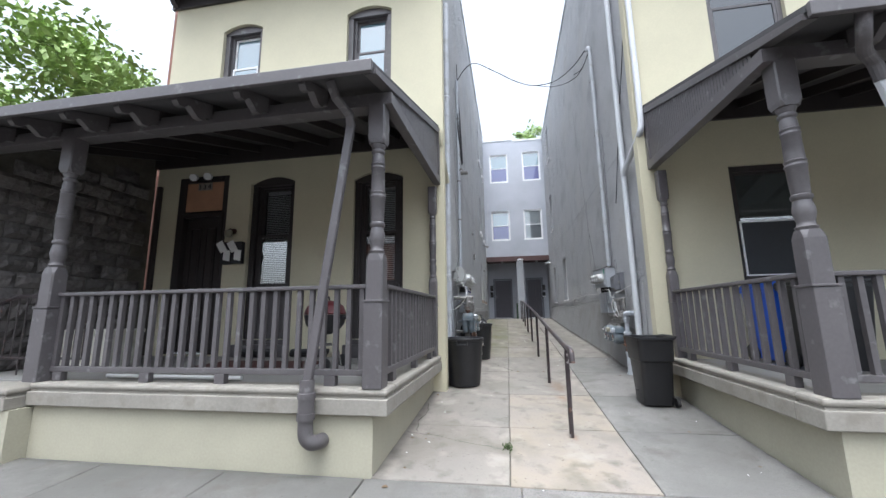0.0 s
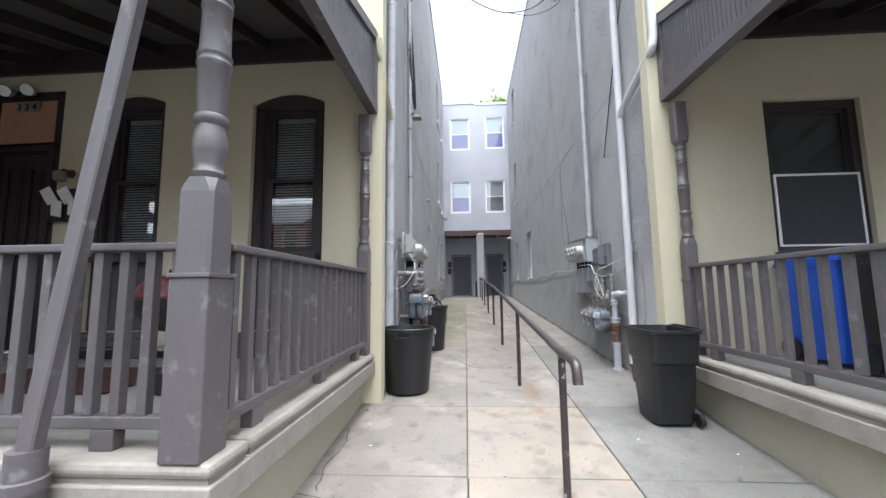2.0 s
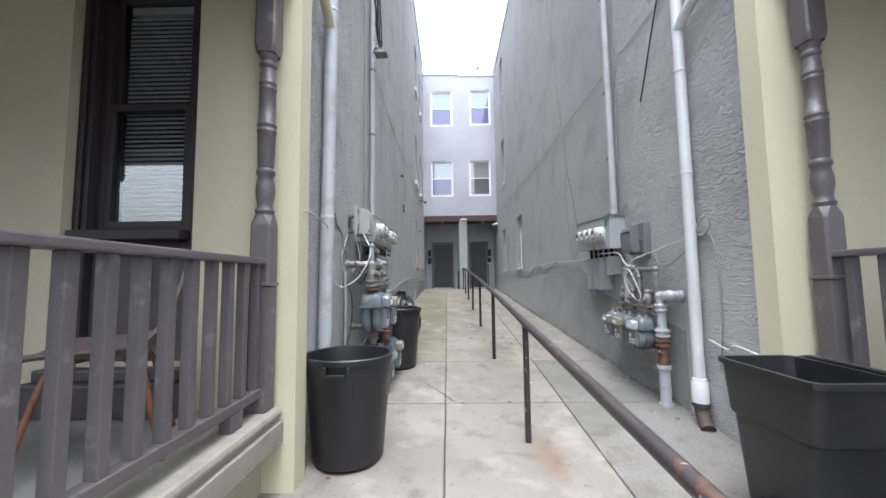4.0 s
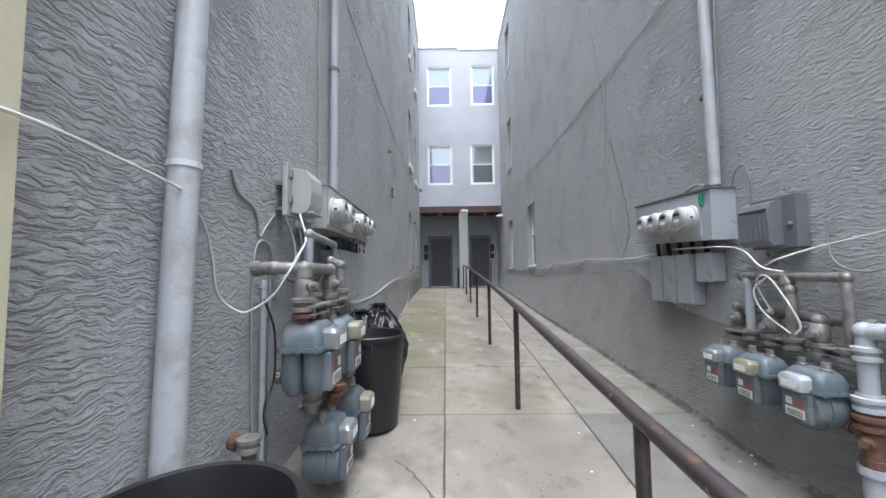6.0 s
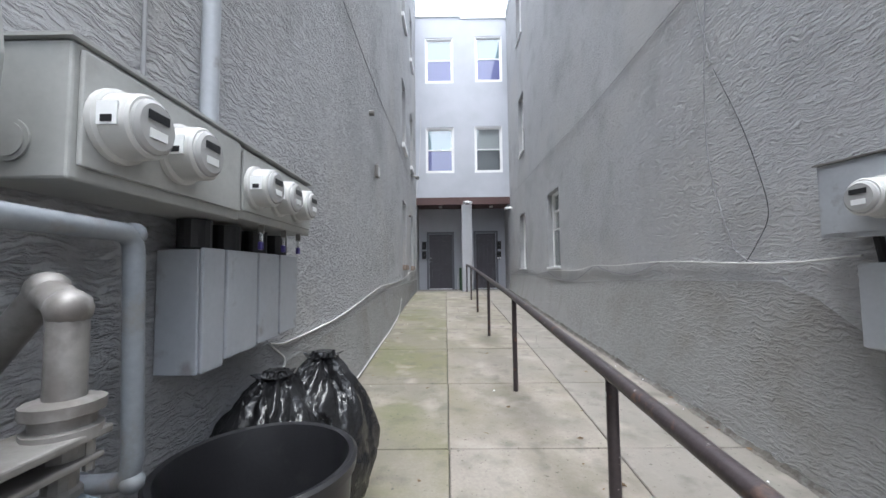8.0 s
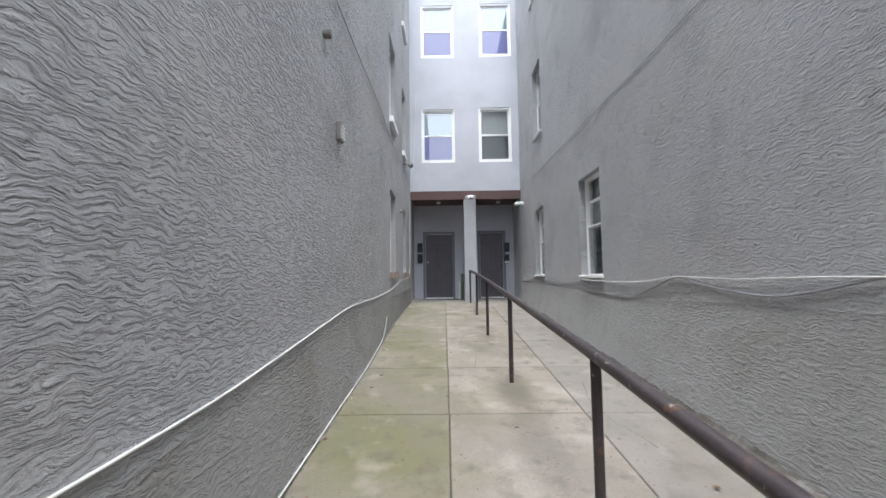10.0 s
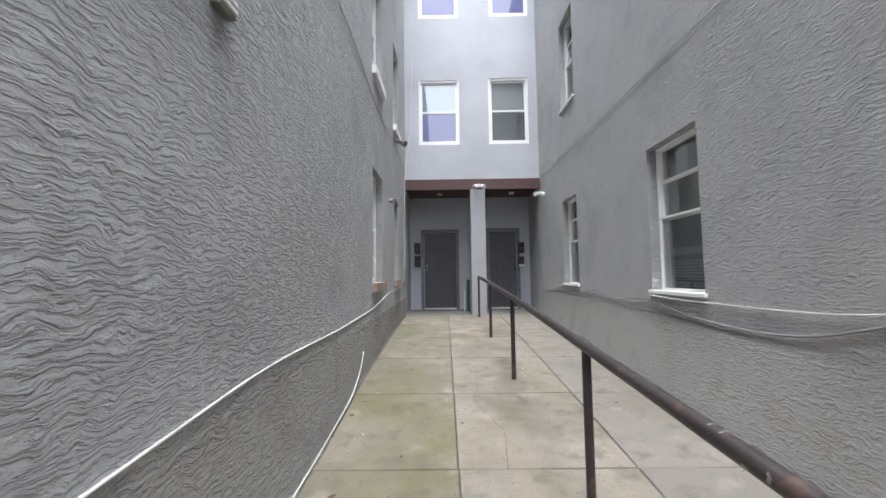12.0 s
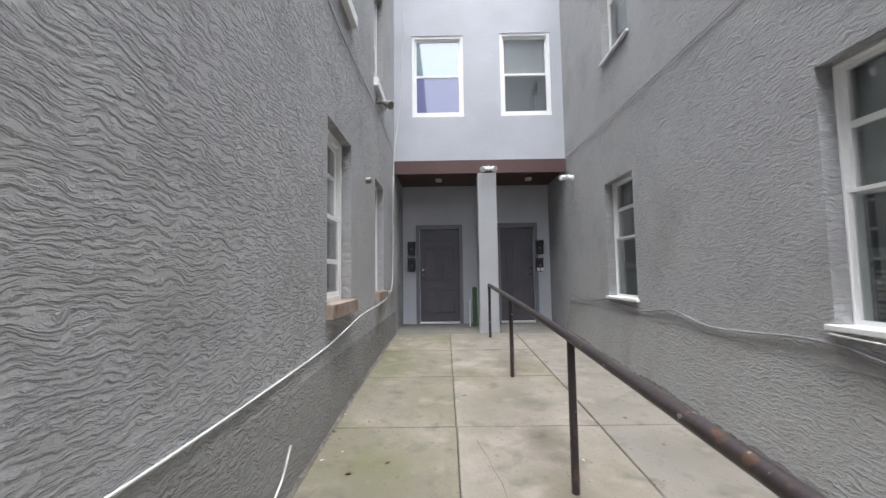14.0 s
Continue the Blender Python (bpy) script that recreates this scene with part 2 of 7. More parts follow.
def rust_spot(m, x, y, r, color):
    """A rust stain of its own shape in the concrete round a post's foot."""
    nt = m.node_tree
    N = nt.nodes.new
    b = nt.nodes["Principled BSDF"]
    src = b.inputs["Base Color"].links[0].from_socket
    geo = N("ShaderNodeNewGeometry")
    sub = N("ShaderNodeVectorMath")
    sub.operation = "SUBTRACT"
    sub.inputs[1].default_value = (x, y, 0)
    nt.links.new(geo.outputs["Position"], sub.inputs[0])
    sc = N("ShaderNodeVectorMath")
    sc.operation = "MULTIPLY"
    sc.inputs[1].default_value = (1.3, 0.7, 0)
    nt.links.new(sub.outputs[0], sc.inputs[0])
    ln = N("ShaderNodeVectorMath")
    ln.operation = "LENGTH"
    nt.links.new(sc.outputs[0], ln.inputs[0])
    no = N("ShaderNodeTexNoise")
    no.inputs["Scale"].default_value = 7
    no.inputs["Detail"].default_value = 6
    nt.links.new(geo.outputs["Position"], no.inputs[0])
    ad = N("ShaderNodeMath")
    ad.operation = "MULTIPLY_ADD"
    ad.inputs[1].default_value = r * 1.4
    nt.links.new(no.outputs[0], ad.inputs[0])
    nt.links.new(ln.outputs["Value"], ad.inputs[2])
    mr = N("ShaderNodeMapRange")
    mr.interpolation_type = "SMOOTHSTEP"
    mr.inputs[1].default_value, mr.inputs[2].default_value = r * 0.7, r * 1.75
    mr.inputs[3].default_value, mr.inputs[4].default_value = 0.75, 0.0
    nt.links.new(ad.outputs[0], mr.inputs[0])
    mix = N("ShaderNodeMix")
    mix.data_type = "RGBA"
    mix.inputs[7].default_value = (*color, 1)
    nt.links.new(mr.outputs[0], mix.inputs[0])
    nt.links.new(src, mix.inputs[6])
    nt.links.new(mix.outputs[2], b.inputs["Base Color"])


rust_spot(CONC, 0.64, 5.85, 0.24, (0.16, 0.095, 0.06))
rust_spot(CONC_PALE, 0.62, 5.30, 0.14, (0.2, 0.13, 0.085))
rust_spot(CONC_PALE, 0.55, 4.0, 0.08, (0.2, 0.13, 0.085))
for sx, sy, sr in ((0.5, 12.0, 0.3), (0.42, 9.9, 0.4), (0.3, 13.6, 0.35), (0.5, 14.9, 0.3), (0.7, 8.6, 0.3)):
    rust_spot(CONC_MOSS2, sx, sy, sr, (0.125, 0.112, 0.082))
for sx, sy, sr in ((-0.75, 11.2, 0.45), (-0.6, 14.4, 0.5), (-0.85, 16.6, 0.5), (-0.45, 9.6, 0.3)):
    rust_spot(CONC_MOSS, sx, sy, sr, (0.125, 0.125, 0.065))


def overlay(m, scale, detail, lo, hi, color, amount):
    """Blotches or specks of another colour, by a noise cut off at lo and hi."""
    nt = m.node_tree
    b = nt.nodes["Principled BSDF"]
    src = b.inputs["Base Color"].links[0].from_socket
    geo = nt.nodes.new("ShaderNodeNewGeometry")
    no = nt.nodes.new("ShaderNodeTexNoise")
    no.inputs["Scale"].default_value = scale
    no.inputs["Detail"].default_value = detail
    nt.links.new(geo.outputs["Position"], no.inputs[0])
    mr = nt.nodes.new("ShaderNodeMapRange")
    mr.inputs[1].default_value, mr.inputs[2].default_value = lo, hi
    mr.inputs[4].default_value = amount
    nt.links.new(no.outputs[0], mr.inputs[0])
    mix = nt.nodes.new("ShaderNodeMix")
    mix.data_type = "RGBA"
    mix.inputs[7].default_value = (*color, 1)
    nt.links.new(mr.outputs[0], mix.inputs[0])
    nt.links.new(src, mix.inputs[6])
    nt.links.new(mix.outputs[2], b.inputs["Base Color"])


for m in (CONC, CONC_PALE, CONC_MOSS, CONC_MOSS2, CONC_MID, CONC_DARK, STREETC):
    overlay(m, 5.5, 9, 0.54, 0.72, (0.085, 0.076, 0.064), 0.6)
    overlay(m, 38, 3, 0.66, 0.72, (0.07, 0.062, 0.052), 0.75)
for m in (CONC, CONC_PALE, CONC_MOSS2, CONC_MOSS):
    overlay(m, 1.7, 10, 0.5, 0.64, (0.15, 0.135, 0.11), 0.5)
    overlay(m, 2.9, 9, 0.58, 0.72, (0.31, 0.285, 0.25), 0.6)
for m in (CONC_MID, CONC_DARK):
    overlay(m, 130, 2, 0.52, 0.6, (0.09, 0.088, 0.084), 0.6)
    overlay(m, 1.0, 4, 0.5, 0.62, (0.11, 0.107, 0.1), 0.6)
DARKSTEEL = mat("dark_grey_plastic", (0.15, 0.155, 0.17), 0.5, vary=0.08, bump=0.05)
overlay(GREY, 1.6, 8, 0.52, 0.72, (0.29, 0.292, 0.295), 0.7)
overlay(GREYBASE, 2.2, 8, 0.5, 0.7, (0.2, 0.19, 0.175), 0.7)
overlay(GREY, 0.7, 5, 0.5, 0.66, (0.43, 0.425, 0.415), 0.6)
overlay(GREY, 9, 7, 0.6, 0.72, (0.3, 0.295, 0.285), 0.45)
overlay(BLUEGREY, 1.2, 8, 0.48, 0.72, (0.37, 0.385, 0.42), 0.6)
# Darker cream than the house fronts, for the porch bases.
BASEC = mat("darker_cream_stucco", (0.37, 0.35, 0.27), 0.85, vary=0.08, scale=1.5, fine=50, bump=0.3, depth=0.003)
PIPEG = mat("aged_pipe_metal", (0.42, 0.435, 0.465), 0.4, vary=0.08, scale=2.5, fine=30, bump=0.08, stain=(0.33, 0.33, 0.335), stain_scale=5, stain_lo=0.5, stain_hi=0.62)
overlay(IRON, 14, 6, 0.63, 0.68, (0.13, 0.07, 0.045), 0.7)
overlay(IRON, 23, 4, 0.66, 0.70, (0.4, 0.38, 0.36), 0.7)
overlay(TRIM, 9, 7, 0.62, 0.70, (0.22, 0.215, 0.22), 0.55)
overlay(STONE, 7, 8, 0.54, 0.66, (0.2, 0.18, 0.15), 0.6)
overlay(GALV, 16, 6, 0.5, 0.62, (0.13, 0.118, 0.108), 0.7)
overlay(GASBLUE, 10, 8, 0.57, 0.66, (0.12, 0.10, 0.085), 0.6)
overlay(STEEL, 8, 8, 0.60, 0.70, (0.19, 0.17, 0.155), 0.6)
# Near-black painted for unlit rooms behind openings; also colours the short black conduits.
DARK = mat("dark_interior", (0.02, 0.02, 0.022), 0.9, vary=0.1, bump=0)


# ---- shape helpers ----
def mesh_ob(name, bm, material, parent=None, label=""):
    me = bpy.data.meshes.new(name)
    bmesh.ops.recalc_face_normals(bm, faces=bm.faces)
    bm.to_mesh(me)
    bm.free()
    mats = material if isinstance(material, (list, tuple)) else [material]
    for q in mats:
        me.materials.append(q)
    ob = new(name, me)
    if parent is not None:
        ob.parent = parent
    if label:
        tagged(ob, label)
    return ob


def part(name, bm, material, parent, label=""):
    return mesh_ob(name, bm, material, parent, label)


def thing(name, label, category, group="", at=(0, 0, 0), rz=0):
    e = new(name)
    e.matrix_world = pose(*at, 0, 0, rz)
    bpy.context.view_layer.update()
    return tagged(e, label, category, group)


def setting(name, bm, material, label=""):
    return tagged(mesh_ob(name, bm, material), label, "", "", "structure")


def box(bm, x0, x1, y0, y1, z0, z1, bevel=0.0):
    vs = [bm.verts.new(p) for p in itertools.product((x0, x1), (y0, y1), (z0, z1))]
    f = [(0, 1, 3, 2), (4, 6, 7, 5), (0, 4, 5, 1), (2, 3, 7, 6), (0, 2, 6, 4), (1, 5, 7, 3)]
    fs = [bm.faces.new([vs[i] for i in q]) for q in f]
    if bevel:
        bmesh.ops.recalc_face_normals(bm, faces=fs)
        es = list({e for q in fs for e in q.edges})
        bmesh.ops.bevel(bm, geom=es, offset=bevel, segments=2, affect="EDGES", profile=0.5)
    return bm


def boxes(*rows, bevel=0.0):
    bm = bmesh.new()
    for r in rows:
        box(bm, *r, bevel=bevel)
    return bm


def smooth(ob, angle=40):
    for p in ob.data.polygons:
        p.use_smooth = True
    ob.data.set_sharp_from_angle(angle=radians(angle))
    return ob


def ring(center, axis, r, n, side=None):
    axis = Vector(axis).normalized()
    u = axis.orthogonal().normalized() if side is None else (Vector(side) - axis * axis.dot(Vector(side))).normalized()
    v = axis.cross(u)
    return [Vector(center) + (u * math.cos(2 * math.pi * i / n) + v * math.sin(2 * math.pi * i / n)) * r for i in range(n)]


def loft(bm, rings, caps=True):
    rows = [[bm.verts.new(p) for p in r] for r in rings]
    n = len(rows[0])
    for a, b in zip(rows, rows[1:]):
        for i in range(n):
            bm.faces.new((a[i], a[(i + 1) % n], b[(i + 1) % n], b[i]))
    if caps:
        bm.faces.new(rows[0][::-1])
        bm.faces.new(rows[-1])
    return bm


def lathe(bm, profile, at=(0, 0, 0), axis=(0, 0, 1), n=20, caps=True):
    """profile: rows of (distance along the axis, radius)."""
    axis = Vector(axis).normalized()
    return loft(bm, [ring(Vector(at) + axis * h, axis, max(r, 1e-4), n) for h, r in profile], caps)


def tube(bm, pts, r, n=8, soften=True):
    pts = [Vector(p) for p in pts]
    if soften and len(pts) > 2:
        out = [pts[0]]
        for i in range(1, len(pts) - 1):
            a, b, c = pts[i - 1], pts[i], pts[i + 1]
            d = min((b - a).length, (c - b).length) * 0.4
            d = min(d, soften if soften is not True else r * 2.2)
            p, q = b + (a - b).normalized() * d, b + (c - b).normalized() * d
            for k in range(5):
                s = k / 4
                out.append(p * (1 - s) ** 2 + b * 2 * s * (1 - s) + q * s * s)
        pts = out + [pts[-1]]
    side = None
    rings = []
    for i, p in enumerate(pts):
        d = (pts[min(i + 1, len(pts) - 1)] - pts[max(i - 1, 0)]).normalized()
        if side is None:
            side = d.orthogonal().normalized()
        side = (side - d * d.dot(side)).normalized()
        v = d.cross(side)
        rings.append([p + (side * math.cos(2 * math.pi * k / n) + v * math.sin(2 * math.pi * k / n)) * r for k in range(n)])
    return loft(bm, rings)


def spline(pts, steps=8):
    """A smooth line through the points."""
    p = [Vector(q) for q in pts]
    p = [p[0] * 2 - p[1]] + p + [p[-1] * 2 - p[-2]]
    out = []
    for i in range(1, len(p) - 2):
        for k in range(steps):
            t = k / steps
            a, b, c, d = p[i - 1:i + 3]
            out.append(0.5 * ((2 * b) + (c - a) * t + (2 * a - 5 * b + 4 * c - d) * t * t + (3 * b - a - 3 * c + d) * t ** 3))
    return out + [p[-2]]


def cable(name, pts, r, material, label):
    bm = bmesh.new()
    tube(bm, spline(pts), r, 6, False)
    return tagged(smooth(mesh_ob(name, bm, material), 80), label, "cable")


def prism(bm, poly, axis, a, b):
    """A flat outline pushed from a to b along an axis; outline points give the other two coordinates in order."""
    def put(p, v):
        q = list(p)
        q.insert("xyz".index(axis), v)
        return bm.verts.new(q)
    A, B = [put(p, a) for p in poly], [put(p, b) for p in poly]
    n = len(poly)
    bm.faces.new(A)
    bm.faces.new(B[::-1])
    for i in range(n):
        bm.faces.new((A[i], A[(i + 1) % n], B[(i + 1) % n], B[i]))
    return bm


def wall_with(bm, axis, near, far, u0, u1, z0, z1, holes=()):
    """A wall between near and far on its axis, with rectangular holes (u0, u1, z0, z1)."""
    us = sorted({u0, u1, *[v for h in holes for v in h[:2]]})
    zs = sorted({z0, z1, *[v for h in holes for v in h[2:]]})
    def solid(i, j):
        if not (0 <= i < len(us) - 1 and 0 <= j < len(zs) - 1):
            return False
        u, z = (us[i] + us[i + 1]) / 2, (zs[j] + zs[j + 1]) / 2
        return not any(h[0] < u < h[1] and h[2] < z < h[3] for h in holes)
    cache = {}
    def V(d, i, j):
        if (d, i, j) not in cache:
            cache[d, i, j] = bm.verts.new((d, us[i], zs[j]) if axis == "x" else (us[i], d, zs[j]))
        return cache[d, i, j]
    for i in range(len(us) - 1):
        for j in range(len(zs) - 1):
            if not solid(i, j):
                continue
            for d in (near, far):
                bm.faces.new((V(d, i, j), V(d, i + 1, j), V(d, i + 1, j + 1), V(d, i, j + 1)))
            for di, dj, a, b in ((-1, 0, (i, j), (i, j + 1)), (1, 0, (i + 1, j), (i + 1, j + 1)), (0, -1, (i, j), (i + 1, j)), (0, 1, (i, j + 1), (i + 1, j + 1))):
                if not solid(i + di, j + dj):
                    bm.faces.new((V(near, *a), V(near, *b), V(far, *b), V(far, *a)))
    return bm


LX, RX = -1.05, 1.97      # faces of the two long walls
BACK, DOORY = 18.8, 20.0   # rear facade and the recessed doors
FLOORZ = ((-3, 0.07), (0, 0.12), (2.5, 0.235), (4, 0.33), (6, 0.475), (8, 0.635), (10, 0.78), (12, 0.90), (14, 1.02), (16, 1.12), (18.4, 1.22), (21, 1.235))


def gz(y):
    """The height of the walk at y."""
    for (a, za), (b, zb) in zip(FLOORZ, FLOORZ[1:]):
        if y <= b:
            return za + (zb - za) * max(0, y - a) / (b - a)
    return FLOORZ[-1][1]


# ---- ground ----
bm = bmesh.new()
ys = [-400, -9.2, -9.19, -3.2, -3.19] + [v for v, _ in FLOORZ[1:]] + [400]
zs = [-0.06, -0.06, -0.06, -0.06, 0.03] + [gz(v) - 0.04 for v, _ in FLOORZ[1:]] + [1.1]
prev = None
for y, z in zip(ys, zs):
    cur = [bm.verts.new((x, y, z)) for x in (-400, 400)]
    if prev:
        bm.faces.new((prev[0], prev[1], cur[1], cur[0]))
    prev = cur
setting("ground", bm, JOINT, "bare dirt ground under the paving")
bm = boxes((-60, 60, -9.1, -3.36, -0.05, 0.0))
setting("road", bm, ASPHALT, "grey asphalt street")
bm = boxes((-60, 60, -3.35, -3.2, -0.1, 0.075), bevel=0.015)
setting("kerb", bm, CONC, "worn concrete kerb")

# ---- long walls of the passage ----
WT = 0.35
left_holes = [(15.02, 15.74, 2.0, 3.47), (16.95, 17.6, 2.0, 3.47), (15.0, 15.72, 4.75, 6.3), (16.9, 17.6, 4.75, 6.3), (15.0, 15.72, 7.8, 9.3), (16.9, 17.6, 7.8, 9.3)]
right_holes = [(13.5, 14.3, 1.91, 3.38), (16.45, 17.2, 1.91, 3.39), (16.4, 17.1, 5.0, 6.6), (16.4, 17.1, 8.2, 9.7)]
bm = wall_with(bmesh.new(), "x", LX, LX - WT, 5.632, 20.2, -0.1, 10.5, left_holes)
setting("wall_west", bm, GREY, "grey painted stucco wall with trowelled ridges")
bm = wall_with(bmesh.new(), "x", RX, RX + WT, 5.632, 20.2, -0.1, 10.3, right_holes)
setting("wall_east", bm, GREY, "grey painted stucco wall with trowelled ridges and hairline cracks")


def foot_east(y):
    """How far the stucco is built out at its foot."""
    return interp(y, ((6.5, 0.0), (7.2, 0.10), (8.5, 0.125), (10, 0.16), (12, 0.2), (14, 0.2), (16.4, 0.15), (18.8, 0.10)))


def foot_west(y):
    return interp(y, ((8.8, 0.02), (10.4, 0.075), (13, 0.07), (14, 0.03), (16, 0.005), (18.8, 0.005)))


def interp(y, rows):
    if y <= rows[0][0]:
        return rows[0][1]
    for (a, va), (b, vb) in zip(rows, rows[1:]):
        if y <= b:
            return va + (vb - va) * (y - a) / (b - a)
    return rows[-1][1]


def battered_base(name, face, sgn, foot, y0, top):
    """The thick lower coat of stucco, spreading towards the slabs."""
    bm = bmesh.new()
    prev = None
    n = int((18.79 - y0) / 0.25)
    for i in range(n + 1):
        y = y0 + (18.79 - y0) * i / n
        f = foot(y) if i else 0.0
        zt, zb = top(y), gz(y)
        cur = []
        for k in range(8):
            u = k / 7
            cur.append(bm.verts.new((face + sgn * (0.003 + f * u ** 1.25 if k else -0.01), y, zt + (zb - 0.03 - zt) * u)))
        if prev:
            for k in range(7):
                bm.faces.new((prev[k], prev[k + 1], cur[k + 1], cur[k]))
        prev = cur
    smooth(setting(name, bm, GREYBASE, "weathered grey stucco, darkened to offset its slope's extra light, built out at the foot of the wall"), 80)


battered_base("wall_base_west", LX, 1, foot_west, 8.8, lambda y: interp(y, ((8.8, 1.38), (10, 1.43), (12.3, 1.62), (19, 1.66))))
battered_base("wall_base_east", RX, -1, foot_east, 6.5, lambda y: interp(y, ((6.5, 1.25), (8.4, 1.5), (8.9, 1.84), (10.3, 1.8), (11.2, 1.78), (12.6, 1.7), (14, 1.72), (16, 1.78), (19, 1.8))))
bm = boxes((LX - WT - 0.03, LX + 0.03, 8.0, 18.72, 10.5, 10.58))
setting("coping_west", bm, WHITE, "white metal coping")
bm = boxes((RX - 0.03, RX + WT + 0.03, 8.0, 18.72, 10.3, 10.38))
setting("coping_east", bm, WHITE, "white metal coping")

# rear facade over the recess
bw = [(-0.73, 0.2, 5.04, 6.55), (0.86, 1.77, 5.04, 6.58), (-0.73, 0.2, 8.04, 9.58), (0.92, 1.81, 8.06, 9.62)]
bm = wall_with(bmesh.new(), "y", BACK, BACK + 0.3, LX, RX, 4.24, 10.3, bw)
setting("wall_north", bm, BLUEGREY, "pale blue-grey stucco rear facade")
bm = boxes((LX - 0.1, 0.45, BACK - 0.03, BACK + 0.36, 10.3, 10.42), (0.45, RX + 0.1, BACK - 0.03, BACK + 0.36, 10.22, 10.3))
setting("coping_north", bm, WHITE, "white metal coping")
bm = wall_with(bmesh.new(), "y", DOORY, DOORY + 0.2, LX - 0.02, RX + 0.02, 0.9, 4.3, [(-0.70, 0.11, 1.235, 3.17), (0.95, 1.64, 1.235, 3.19)])
setting("wall_recess", bm, BLUEGREY, "grey-blue painted recess wall")
bm = boxes((LX, RX, BACK + 0.0, DOORY, 4.06, 4.2))
setting("ceiling", bm, SOFFIT, "dark red-brown boarded porch ceiling")
bm = boxes((LX, RX, BACK - 0.035, BACK - 0.003, 4.0, 4.235))
setting("beam", bm, SOFFIT, "red-brown painted fascia board")
bm = boxes((0.41, 0.74, BACK - 0.04, BACK + 0.28, 1.1, 3.999), bevel=0.01)
setting("pillar", bm, PILLAR, "square grey stucco pillar")

# ---- left house front ----
HY = 5.47   # front wall plane
LW = [(-4.18, -3.38, 1.15, 3.81), (-2.36, -1.55, 1.15, 3.75)]
LU = [(-4.97, -4.18, 5.29, 6.78), (-2.56, -1.765, 5.29, 6.76)]
LD = (-5.56, -4.60, 0.90, 3.885)
bm = wall_with(bmesh.new(), "y", HY, HY + 0.16, -6.02, -0.91, -0.1, 7.5, LW + LU + [LD])
setting("wall_west_front", bm, CREAM, "smooth cream stucco house front")

# ---- right house front ----
RW = [(2.985, 3.91, 1.86, 3.42)]
RU = [(3.015, 4.0, 4.9, 6.82)]
bm = wall_with(bmesh.new(), "y", HY, HY + 0.16, 1.88, 9.5, -0.1, 7.5, RW + RU)
setting("wall_east_front", bm, CREAM, "smooth cream stucco house front")


